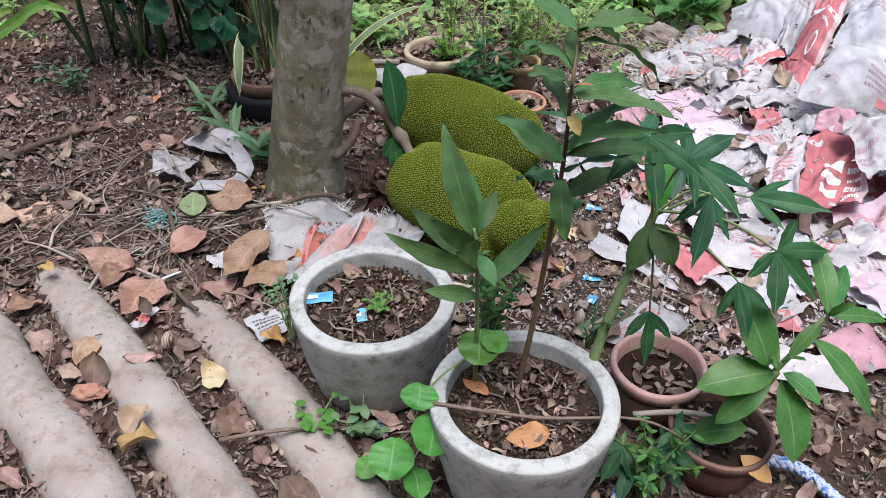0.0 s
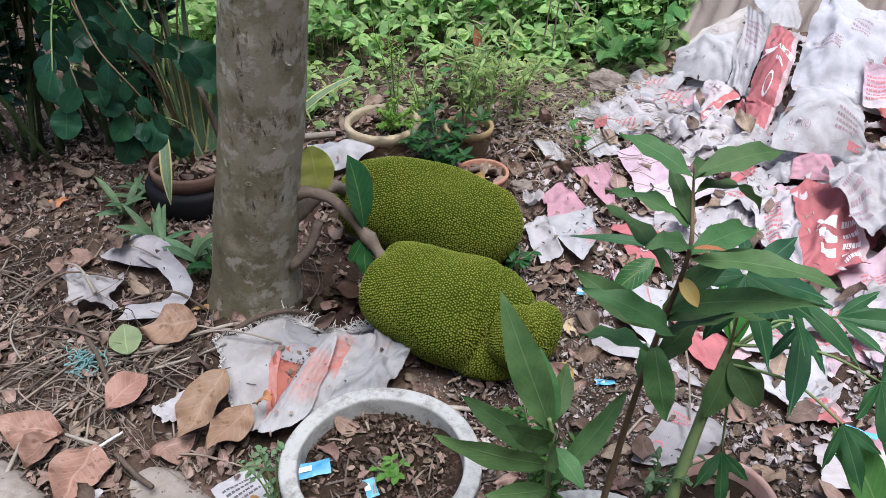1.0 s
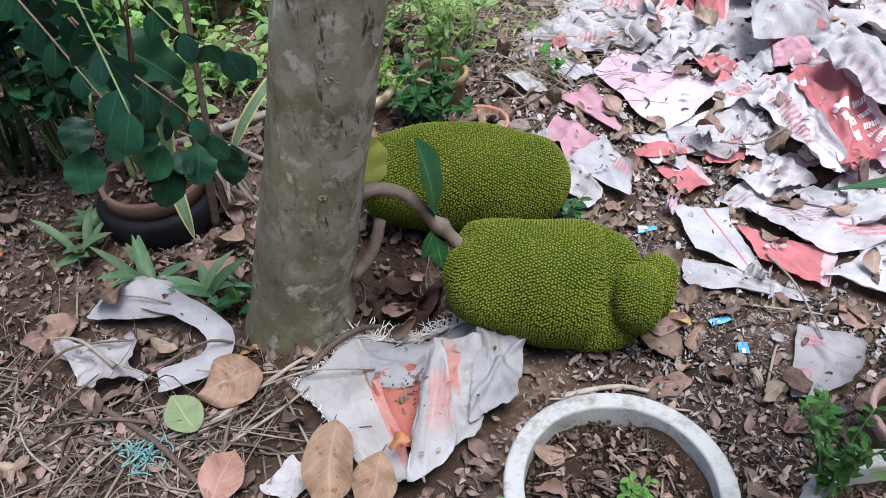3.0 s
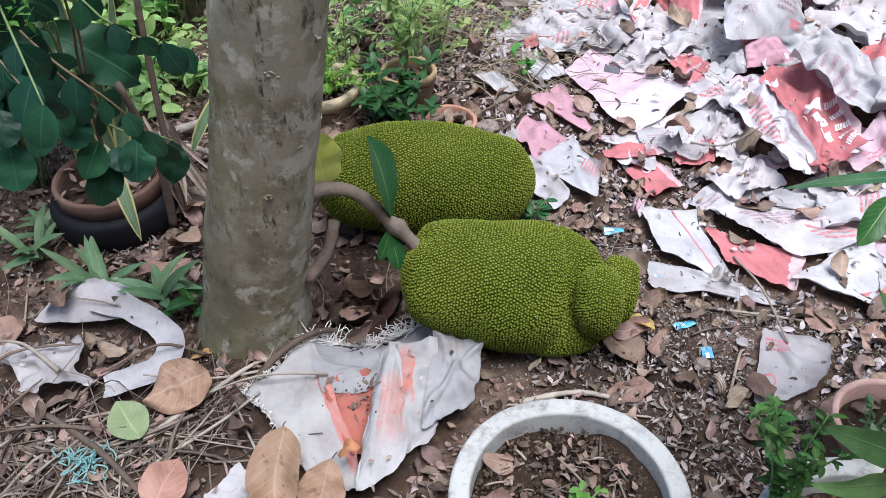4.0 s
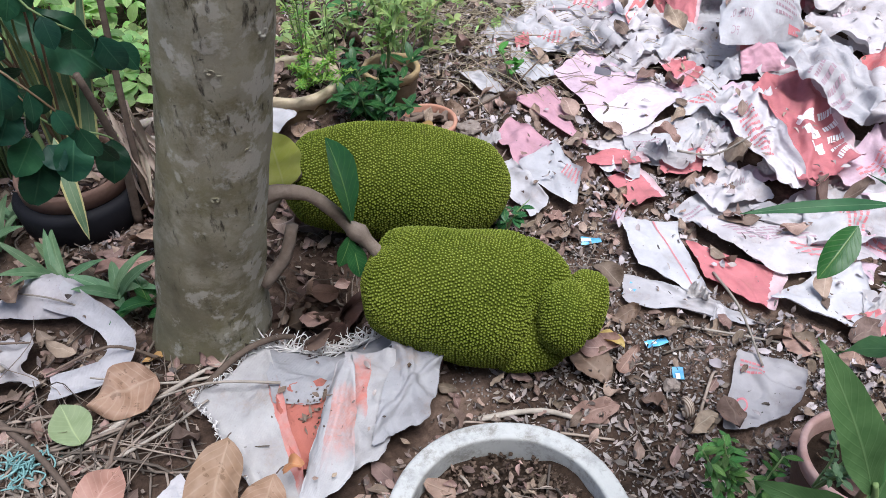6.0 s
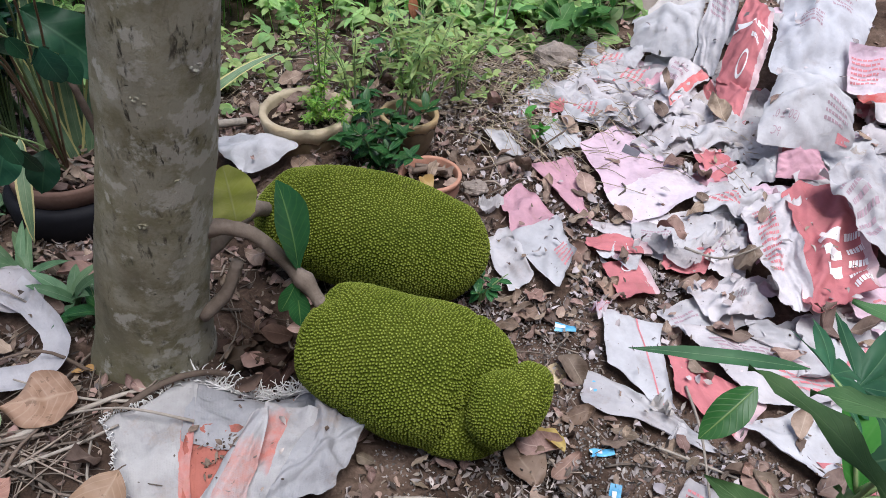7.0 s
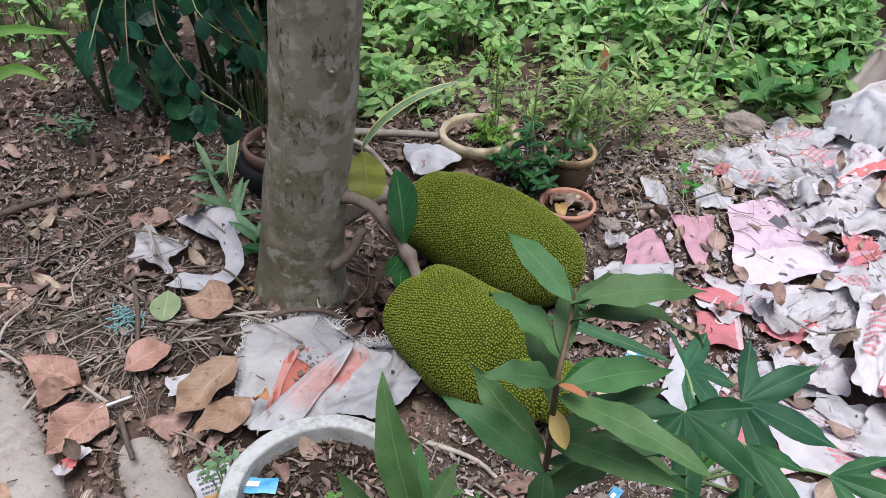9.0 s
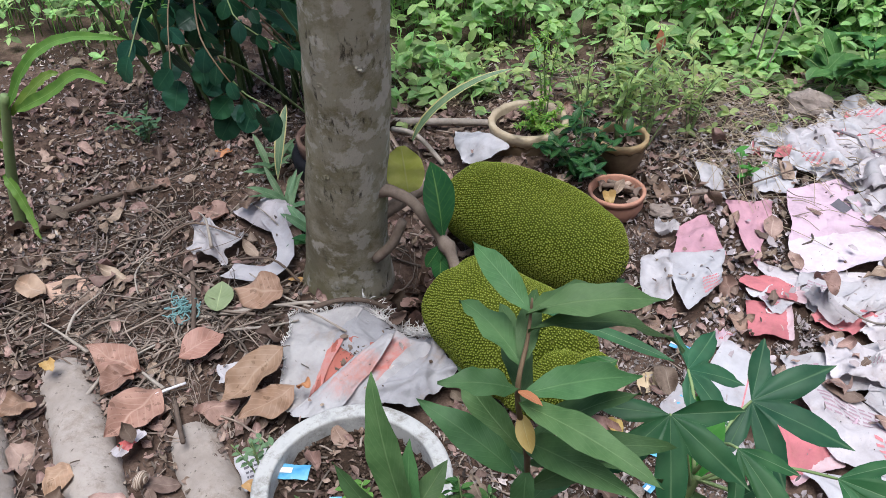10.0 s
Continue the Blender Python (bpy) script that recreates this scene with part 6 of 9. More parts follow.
# ---- leaning slab and dark wall behind the pile ----
def slab():
    foot = Vector((1.225, 3.28, -0.05))
    up = Vector((0.46, 0.33, 0.82)).normalized() * 1.6
    d = Vector((0.97, 0.24, 0)).normalized()
    nrm = d.cross(up).normalized()
    w, nx, ny = 1.5, 60, 40
    V, F = [], []
    for side in (0, 1):
        for i in range(nx + 1):
            for j in range(ny + 1):
                s = w * i / nx
                p = foot + d * s + up * (j / ny) + nrm * (0.06 * side)
                e = 0.004 * noise.noise(p * 9) + 0.002 * noise.noise(p * 40)
                # a rough groove runs up the sheet beside its edge
                e -= 0.022 * max(0.0, 1 - abs(s - 0.17 - 0.012 * noise.noise(p * 6)) / 0.03)
                e += 0.007 * math.sin(s * 62 + 2.0 * noise.noise(p * 3)) + 0.006 * noise.noise(Vector((s * 24, j * 0.12, 3)))
                if i == 0:
                    p = p + d * 0.008 * noise.noise(p * 14)
                V.append(tuple(p + nrm * e * (-1 if side == 0 else 1) * (-1 if side else -1)))
    N = (nx + 1) * (ny + 1)
    for i in range(nx):
        for j in range(ny):
            q = i * (ny + 1) + j
            F.append((q, q + 1, q + ny + 2, q + ny + 1))
            F.append((N + q, N + q + ny + 1, N + q + ny + 2, N + q + 1))
    for j in range(ny):
        F.append((j, N + j, N + j + 1, j + 1))
        q = nx * (ny + 1) + j
        F.append((q, q + 1, N + q + 1, N + q))
    for i in range(nx):
        q = i * (ny + 1)
        F.append((q, q + ny + 1, N + q + ny + 1, N + q))
        q += ny
        F.append((q, N + q, N + q + ny + 1, q + ny + 1))
    tagged(link_mesh("concrete_slab", V, F, M_slab, at=foot), "wide beige concrete slab leaning behind the sack pile", "slab")


slab()


def shade_walls():
    """Unseen plain walls added behind and beside the walk to block low sky light."""
    for name, box, high in (("wall_south", (-7.0, -1.9, 7.0, -1.7), 3.6), ("wall_west", (-7.2, -1.7, -7.0, 9.0), 1.6), ("wall_east", (6.0, -1.7, 6.2, 9.0), 2.6)):
        x0, y0, x1, y1 = box
        V = [(x, y, z) for z in (-0.1, high) for x, y in ((x0, y0), (x1, y0), (x1, y1), (x0, y1))]
        F = [(3, 2, 1, 0), (4, 5, 6, 7)] + [(i, (i + 1) % 4, 4 + (i + 1) % 4, 4 + i) for i in range(4)]
        tagged(link_mesh(name, V, F, M_wall, None, "", None, False), "plain dark unseen wall added to block sky light", "wall", "", "structure")


shade_walls()


def back_wall():
    V = []
    for x, y in ((1.35, 4.15), (4.2, 3.55), (4.24, 3.75), (1.39, 4.35)):
        V += [(x, y, -0.1), (x, y, 2.2)]
    F = [(0, 2, 3, 1), (2, 4, 5, 3), (4, 6, 7, 5), (6, 0, 1, 7), (1, 3, 5, 7), (0, 6, 4, 2)]
    tagged(link_mesh("wall_back", V, F, M_wall, None, "", None, False), "dark weathered wall behind the sack pile", "wall", "", "structure")


back_wall()


# ---- other pots ----
def clay_pot(name, at, r, h, material, label, seed, rim=None, scallop=None, soil=0.02, lip=0.008, foot=0.72, belly=0.0):
    x, y, z = at
    p = thing(name, at, label, "plant pot", "small pots")
    prof = [(r * foot, 0.0), (r * (foot + 0.03), 0.006), (r * (foot + 0.18) + belly, h * 0.42), (r * 0.95 + belly, h * 0.7), (r * 0.95 + belly * 0.7, h * 0.78)]
    v, f, u = lathe(prof + [(r * 0.90, h * 0.78), (r * 0.80, h * 0.5)], 40, at, 0.01, seed)
    part("body", v, f, material, p)
    prof = [(r * 0.945, h * 0.77), (r, h * 0.79), (r + lip * 0.4, h * 0.97), (r, h), (r - lip, h), (r - lip * 1.3, h * 0.95), (r * 0.86, h * 0.72)]
    v, f, u = lathe(prof, 48, at, 0.01, seed, scallop)
    part("rim", v, f[:-1], rim or material, p)
    v, f = soil_disc((x, y, z + h - soil), r * 0.88, seed, 0.008, 8, 28)
    part("soil", v, f, M_potsoil, p)
    return p


# glaze of the pot bodies, darkened to put the shade below the rims into it
M_shadeglaze = mottled("shaded_ochre_glaze", [(0.3, (0.07, 0.047, 0.028)), (0.7, (0.25, 0.175, 0.105))], 14, 0.6, 0.3, 0.3, 0.002, 90)
clay_pot("black_pot", (-0.500, 2.407, -0.075), 0.121, 0.197, M_black, "black plastic pot with a dusty terracotta rim", 3, M_clayrim, belly=0.030)
clay_pot("cream_pot", (0.046, 2.525, 0.0), 0.112, 0.152, M_shadeglaze, "cream-rimmed pot with a wavy scalloped edge", 4, M_cream, ((1, 2), 0.007, 14), 0.024, 0.012)
clay_pot("ochre_pot", (0.315, 2.555, 0.0), 0.076, 0.105, M_shadeglaze, "ochre pot hidden by green herbs", 5, M_ochre, ((1, 2), 0.005, 12), 0.03)
clay_pot("terracotta_pot", (0.318, 2.322, 0.0), 0.0755, 0.072, M_terra, "small terracotta pot full of dry twigs and leaves", 6, None, None, 0.025, 0.006, 0.8)
clay_pot("clay_pot", (0.512, 1.118, 0.0), 0.090, 0.125, M_brownpot, "low clay pot with a worn pinkish rim", 7, M_rimred, None, 0.035, 0.007, 0.8)
clay_pot("brown_pot", (0.60, 0.978, 0.0), 0.092, 0.105, M_brownpot, "dull brown plastic pot holding a leafy plant", 8, None, None, 0.02, 0.006, 0.78)


def pot_litter(at, r, n, seed):
    rd = random.Random(seed)
    bits = []
    for k in range(n):
        a, q = rd.uniform(0, 6.283), r * math.sqrt(rd.random())
        L = rd.uniform(0.015, 0.05)
        bits.append(moved(pose(at[0] + q * math.cos(a), at[1] + q * math.sin(a), at[2] + rd.uniform(0, 0.012), rd.gauss(0, 18), rd.gauss(0, 18), rd.uniform(0, 360)), dead_blade(rd, L, L * rd.uniform(0.3, 0.7))))
    v, f, u = join(bits)
    tagged(link_mesh("leaf_litter", v, f, M_litter, None, "", u, at=at), "broken dead leaves lying in a pot", "leaves", "", "stuff")


pot_litter((0.046, 2.525, 0.13), 0.085, 60, 2)
pot_litter((0.315, 2.555, 0.078), 0.05, 30, 3)
pot_litter((0.322, 2.335, 0.052), 0.05, 24, 4)
pot_litter((0.512, 1.118, 0.095), 0.065, 30, 5)
pot_litter((-0.500, 2.407, 0.106), 0.095, 60, 6)
pot_litter((0.60, 0.978, 0.088), 0.07, 30, 7)


# ---- seedlings in the second pot ----
def stem_part(parent, pts, r0, r1, material=None, name="stem", sides=8, seed=0.0, knots=()):
    v, f, u = tube(pts, r0, r1, sides, 5, 0.06, seed, knots)
    return part(name, v, f, material or M_stem, parent)


def tall_seedling():
    t = thing("tall_seedling", (0.225, 0.985, 0.2), "tall thin seedling with long narrow green leaves", "plant", "seedlings in the pot")
    S = [(0.225, 0.985, 0.19), (0.242, 0.99, 0.35), (0.252, 0.985, 0.52), (0.256, 0.965, 0.66), (0.250, 0.928, 0.79), (0.254, 0.95, 0.835), (0.255, 0.963, 0.868)]
    stem_part(t, S, 0.0055, 0.0009, M_redstem)
    k = 0
    for base, tip, w, b in (
        ((0.254, 0.960, 0.856), (0.197, 1.011, 0.881), 0.030, 0.5), ((0.256, 0.962, 0.856), (0.358, 0.985, 0.865), 0.036, 0.5), ((0.251, 0.94, 0.815), (0.187, 1.0, 0.825), 0.036, 0.5),
        ((0.252, 0.94, 0.815), (0.253, 1.01, 0.84), 0.026, 0.4), ((0.250, 0.925, 0.802), (0.192, 0.898, 0.828), 0.032, 0.4), ((0.252, 0.93, 0.79), (0.351, 0.985, 0.775), 0.038, 0.5),
        ((0.254, 0.95, 0.845), (0.392, 1.05, 0.755), 0.034, 0.5), ((0.252, 0.925, 0.785), (0.367, 0.86, 0.795), 0.034, 0.5), ((0.252, 0.925, 0.69), (0.158, 0.946, 0.746), 0.040, 0.5),
        ((0.254, 0.955, 0.70), (0.352, 0.86, 0.775), 0.036, 0.5), ((0.252, 0.95, 0.86), (0.33, 1.06, 0.80), 0.032, 0.5), ((0.256, 0.965, 0.68), (0.348, 0.985, 0.755), 0.036, 0.6),
        ((0.255, 0.97, 0.66), (0.173, 1.03, 0.705), 0.04, 0.5), ((0.253, 0.955, 0.74), (0.212, 1.07, 0.765), 0.036, 0.5), ((0.256, 0.965, 0.675), (0.397, 1.0, 0.67), 0.034, 0.6),
        ((0.256, 0.97, 0.645), (0.38, 0.96, 0.673), 0.036, 0.6), ((0.256, 0.97, 0.64), (0.266, 0.925, 0.56), 0.042, 0.5), ((0.256, 0.975, 0.60), (0.35, 1.06, 0.60), 0.04, 0.6),
        ((0.255, 0.975, 0.62), (0.20, 1.06, 0.58), 0.038, 0.6), ((0.254, 0.98, 0.56), (0.31, 1.08, 0.53), 0.04, 0.6),
    ):
        k += 1
        up = (0, -0.55, 1) if k in (1, 3, 4, 9, 11, 13, 14) else (0.0, -0.3, 1)
        leaf_part(t, base, tip, w * 0.84, M_lance, "blunt", b + 0.3, 0.2, 0.12, up, rng.uniform(-32, 32), k * 1.7)
    leaf_part(t, (0.251, 0.925, 0.80), (0.273, 0.905, 0.81), 0.011, M_orange, "lance", 0.3, 0.3, 0.02, (0, 0, 1), 0, 3, label="small withered orange leaf")
    leaf_part(t, (0.252, 0.94, 0.755), (0.265, 0.915, 0.735), 0.018, M_yellow, "oval", 0.4, 0.3, 0.02, (0, -1, 0.6), 0, 4, label="yellowing small leaf")
    return t


def young_shoot():
    t = thing("young_shoot", (0.140, 0.990, 0.200), "young shoot with upright soft green leaves", "plant", "seedlings in the pot")
    stem_part(t, [(0.150, 0.985, 0.190), (0.147, 0.957, 0.363), (0.142, 0.938, 0.522), (0.136, 0.941, 0.567)], 0.0042, 0.0025)
    for k, (base, tip, w) in enumerate((((0.140, 0.940, 0.547), (0.088, 1.007, 0.700), 0.046), ((0.142, 0.937, 0.537), (0.076, 0.895, 0.614), 0.034), ((0.144, 0.935, 0.532), (0.112, 0.870, 0.577), 0.042), ((0.144, 0.937, 0.522), (0.169, 0.890, 0.502), 0.028),
                                        ((0.144, 0.938, 0.512), (0.041, 0.980, 0.577), 0.036), ((0.141, 0.940, 0.552), (0.132, 0.985, 0.634), 0.03), ((0.144, 0.937, 0.492), (0.006, 0.945, 0.552), 0.036), ((0.140, 0.940, 0.562), (0.169, 0.995, 0.597), 0.03), ((0.146, 0.937, 0.461), (0.249, 0.995, 0.542), 0.036), ((0.146, 0.942, 0.439), (0.064, 0.927, 0.461), 0.03))):
        leaf_part(t, base, tip, w * 0.95, M_lance, "blunt", 0.5, 0.2, 0.06, (0.05, -1, 0.6), rng.uniform(-20, 20), k * 2.1)
    return t


def papaya_seedling():
    t = thing("papaya_seedling", (0.352, 1.01, 0.2), "papaya-like seedling with deeply lobed dark leaves", "plant", "seedlings in the pot")
    crown = Vector((0.435, 1.10, 0.475))
    stem_part(t, [(0.352, 1.01, 0.19), (0.372, 1.04, 0.28), (0.405, 1.075, 0.38), (0.43, 1.098, 0.46), (0.44, 1.103, 0.50)], 0.010, 0.0065, sides=10)
    for k, (c, tip, lobes, droop, up) in enumerate((
        ((0.387, 1.039, 0.668), (0.40, 0.950, 0.60), 5, 0.3, (0.05, -0.4, 1)), ((0.590, 1.115, 0.515), (0.70, 1.065, 0.535), 5, 0.3, (-0.1, -0.5, 1)), ((0.500, 1.20, 0.53), (0.625, 1.17, 0.51), 5, 0.35, (0, -0.6, 1)),
        ((0.514, 1.082, 0.54), (0.486, 0.995, 0.46), 3, 0.3, (0.1, -0.9, 0.6)), ((0.459, 1.085, 0.29), (0.457, 1.03, 0.205), 3, 0.25, (0, -1, 0.5)), ((0.56, 1.0, 0.43), (0.575, 0.93, 0.36), 3, 0.2, (-0.1, -0.7, 0.8)),
        ((0.415, 1.17, 0.60), (0.50, 1.20, 0.57), 5, 0.4, (0, -0.4, 1)), ((0.46, 1.05, 0.62), (0.530, 0.975, 0.58), 5, 0.4, (0, -0.3, 1)), ((0.62, 1.03, 0.47), (0.70, 0.98, 0.41), 5, 0.3, (0.1, -0.6, 0.8)),
    )):
        c = Vector(c)
        s0 = crown + Vector((0, 0, rng.uniform(-0.03, 0.03)))
        stalk = stem_part(t, [s0, s0.lerp(c, 0.55) + Vector((0, 0, 0.025)), c], 0.0026, 0.0016, M_stem, "leaf_stalk", 6)
        lobed_part(stalk, c, tip, M_papaya, 3 if k % 2 else lobes, droop, up, k * 3.0, 0.30, 0.25)
    leaf_part(t, (0.40, 1.18, 0.60), (0.236, 1.24, 0.600), 0.02, M_papaya, "lance", 0.3, 0.2, 0.05, (0, -0.5, 1), 0, 8)
    leaf_part(t, (0.335, 1.17, 0.60), (0.274, 1.15, 0.563), 0.036, M_jleaf, "oval", 0.4, 0.2, 0.02, (0, -0.5, 1), 0, 9)
    leaf_part(t, (0.44, 1.10, 0.5), (0.44, 1.16, 0.58), 0.05, M_heart, "round", 0.3, 0.2, 0.02, (0, -1, 0.5), 0, 2)
    leaf_part(t, (0.44, 1.10, 0.47), (0.40, 1.06, 0.40), 0.05, M_lance, "oval", 0.4, 0.2, 0.02, (0, -1, 0.5), 0, 5)
    leaf_part(t, (0.44, 1.10, 0.47), (0.47, 1.05, 0.42), 0.05, M_lance, "oval", 0.4, 0.2, 0.02, (0, -1, 0.5), 0, 6)
    return t


tall_seedling()
young_shoot()
papaya_seedling()


def leafy_plant():
    t = thing("leafy_plant", (0.625, 0.965, 0.08), "leafy green plant with broad soft leaves in the brown pot", "plant")
    stem_part(t, [(0.61, 0.975, 0.085), (0.625, 0.96, 0.18), (0.645, 0.95, 0.28)], 0.008, 0.006)
    stem_part(t, [(0.62, 0.965, 0.2), (0.66, 0.965, 0.29), (0.705, 0.98, 0.375)], 0.006, 0.004)
    for k, (b, e, w, sh) in enumerate((((0.641, 0.95, 0.278), (0.512, 0.93, 0.262), 0.09, "oval"), ((0.638, 0.95, 0.271), (0.55, 0.905, 0.20), 0.06, "oval"), ((0.654, 0.945, 0.265), (0.68, 0.86, 0.157), 0.085, "oval"), ((0.696, 0.97, 0.338), (0.806, 0.905, 0.222), 0.07, "lance"),
                                       ((0.655, 0.95, 0.279), (0.705, 0.90, 0.26), 0.05, "oval"), ((0.71, 0.98, 0.379), (0.70, 1.09, 0.455), 0.055, "oval"), ((0.714, 0.98, 0.379), (0.823, 1.0, 0.355), 0.045, "lance"), ((0.705, 0.985, 0.379), (0.775, 1.09, 0.40), 0.05, "lance"),
                                       ((0.629, 0.95, 0.291), (0.57, 1.02, 0.40), 0.085, "oval"), ((0.705, 0.98, 0.366), (0.655, 0.95, 0.31), 0.04, "lance"), ((0.621, 0.93, 0.16), (0.534, 0.95, 0.115), 0.075, "oval"), ((0.65, 0.95, 0.30), (0.66, 0.91, 0.35), 0.03, "lance"),
                                       ((0.64, 0.95, 0.30), (0.61, 0.92, 0.345), 0.03, "lance"), ((0.71, 0.98, 0.38), (0.73, 0.955, 0.43), 0.022, "lance"), ((0.71, 0.98, 0.38), (0.69, 0.96, 0.425), 0.022, "lance"), ((0.645, 0.95, 0.285), (0.60, 1.03, 0.33), 0.06, "oval"))):
        leaf_part(t, b, e, w * 0.8, M_broad, sh, 0.7, 0.22, 0.03, (0, -0.45, 1), rng.uniform(-15, 15), k * 1.3)
    leaf_part(t, (0.62, 0.92, 0.10), (0.665, 0.875, 0.085), 0.04, M_orange, "oval", 0.3, 0.2, 0.02, (0, -0.3, 1), 0, 3, label="orange dry leaf")
    return t


leafy_plant()


def heart_vine():
    t = thing("heart_vine", (0.05, 0.93, 0.0), "creeping vine with bright heart-shaped leaves between pots", "vine")
    stem_part(t, [(0.03, 0.98, 0.01), (0.045, 0.955, 0.12), (0.06, 0.93, 0.22), (0.1, 0.945, 0.27), (0.15, 0.97, 0.29)], 0.0028, 0.0018)
    stem_part(t, [(0.03, 0.96, 0.01), (0.02, 0.92, 0.1), (0.005, 0.89, 0.14)], 0.0028, 0.0018)
    for k, (b, e, w) in enumerate((((0.058, 0.935, 0.25), (0.054, 0.895, 0.208), 0.06), ((0.083, 0.91, 0.205), (0.075, 0.845, 0.155), 0.075), ((0.014, 0.905, 0.145), (0.006, 0.84, 0.095), 0.075), ((0.155, 0.98, 0.335), (0.152, 0.935, 0.275), 0.065), ((0.165, 0.98, 0.33), (0.19, 0.945, 0.295), 0.045), ((0.045, 0.88, 0.10), (0.06, 0.83, 0.06), 0.05), ((-0.03, 0.93, 0.06), (-0.05, 0.89, 0.03), 0.04))):
        leaf_part(t, b, (e[0], e[1], e[2] + 0.022), w * 1.1, M_heart, "round", 0.5, 0.12, 0.05, (0.05, -0.35, 1), rng.uniform(-20, 20), k)
    return t


heart_vine()


def sprig(name, at, h, n, material, leaf_l, leaf_w, label, seed, lean=(0, 0), branches=5, spread_r=0.5, shape="oval", category="plant", group=""):
    """A bushy little herb: a few stems, each with many small leaves as one mesh."""
    rd = random.Random(seed)
    t = thing(name, at, label, category, group)
    a0 = Vector(at)
    bits = []
    for b in range(branches):
        ang = 2 * math.pi * b / branches + rd.uniform(-0.5, 0.5)
        out = Vector((math.cos(ang), math.sin(ang), 0)) * spread_r * h * rd.uniform(0.3, 1.0)
        top = a0 + Vector((lean[0], lean[1], h * rd.uniform(0.7, 1.05))) + out
        P = [a0 + out * 0.05, a0.lerp(top, 0.5) + Vector((0, 0, h * 0.12)) - out * 0.1, top]
        stem_part(t, P, 0.0022, 0.001, M_stem, "stem", 5)
        L = smooth_line(P, 8)
        for k in range(max(3, n // branches)):
            f = rd.uniform(0.25, 1) * (len(L) - 1)
            p = L[int(f)].lerp(L[min(int(f) + 1, len(L) - 1)], f % 1)
            d = Vector((rd.uniform(-1, 1), rd.uniform(-1, 1), rd.uniform(-0.2, 0.8))).normalized()
            ln = leaf_l * rd.uniform(0.6, 1.2)
            bits.append(moved(aim(p, p + d), blade(ln, leaf_w * ln / leaf_l, shape, 0.4, 0.2, 0, 0, 4, 2)))
    v, f, u = join(bits)
    tagged(part("foliage", v, f, material, t, "", u), kind="stuff")
    return t


sprig("feathery_weed", (0.175, 1.055, 0.19), 0.22, 260, M_climb, 0.02, 0.008, "feathery weed sprouting at the pot's edge", 3, (0.0, 0.03), 6, 0.35)
sprig("fine_herb", (0.062, 2.515, 0.11), 0.12, 900, M_fine, 0.018, 0.004, "feathery bright green herb in the cream pot", 4, (0.03, -0.05), 9, 0.9)
sprig("fine_herb", (0.09, 2.56, 0.11), 0.30, 240, M_fine, 0.022, 0.005, "tall feathery yellow-green herb", 5, (-0.02, 0.02), 4, 0.25)
sprig("dark_herb", (0.205, 2.43, 0.0), 0.20, 210, M_jleaf, 0.048, 0.021, "dark glossy small-leaved herb behind the jackfruit", 6, (0.0, -0.02), 9, 0.8)
sprig("pepper_plant", (0.30, 2.545, 0.09), 0.30, 170, M_pepper, 0.05, 0.015, "slender herb with narrow leaves in the ochre pot", 7, (0.03, 0.03), 9, 0.55, "lance")
sprig("pepper_plant", (0.38, 2.66, 0.0), 0.34, 150, M_pepper, 0.05, 0.015, "slender bushy herb with narrow leaves", 8, (0.05, 0.08), 9, 0.55, "lance")
sprig("pepper_plant", (0.20, 2.72, 0.0), 0.28, 80, M_pepper, 0.045, 0.014, "slender herb with narrow leaves beside cream pot", 9, (-0.02, 0.05), 7, 0.5, "lance")
sprig("pepper_plant", (0.52, 2.78, 0.0), 0.24, 90, M_pepper, 0.045, 0.014, "slender herb growing from dry grass", 10, (0.02, 0.03), 7, 0.55, "lance")
sprig("small_weed", (-0.225, 1.225, 0.06), 0.16, 60, M_weed, 0.016, 0.009, "tiny green weed leaning on the pot", 11, (-0.02, 0.03), 5, 0.3)
sprig("small_weed", (-0.034, 1.18, 0.184), 0.045, 26, M_heart, 0.02, 0.012, "tiny green sprout in the pot", 12, (0, 0), 4, 0.6)
sprig("small_weed", (-0.15, 1.03, 0.0), 0.07, 16, M_heart, 0.03, 0.022, "small green clover weed by the cement roll", 13, (0, 0), 5, 0.8)
sprig("small_weed", (-0.06, 1.02, 0.0), 0.09, 34, M_weed, 0.025, 0.018, "small green weed at the pot's foot", 14, (0, -0.02), 6, 0.9)
sprig("small_weed", (0.455, 0.90, 0.0), 0.20, 150, M_climb, 0.022, 0.009, "feathery weed between the pots", 15, (0.03, -0.02), 7, 0.6)
sprig("small_weed", (-1.18, 2.45, 0.0), 0.10, 60, M_weed, 0.03, 0.016, "low green weed on bare soil", 16, (0, 0), 6, 1.0)
sprig("small_weed", (0.34, 1.93, 0.0), 0.07, 30, M_jleaf, 0.028, 0.016, "dark green weed beside the jackfruit", 17, (0, 0), 6, 0.9)
sprig("small_weed", (0.66, 2.52, 0.0), 0.10, 9, M_heart, 0.04, 0.022, "green weed among plastic scraps", 18, (0, 0), 4, 0.7)
sprig("small_weed", (0.36, 1.09, 0.19), 0.12, 60, M_weed, 0.018, 0.009, "tiny weed at the seedling's foot", 19, (0.02, -0.03), 6, 0.5)


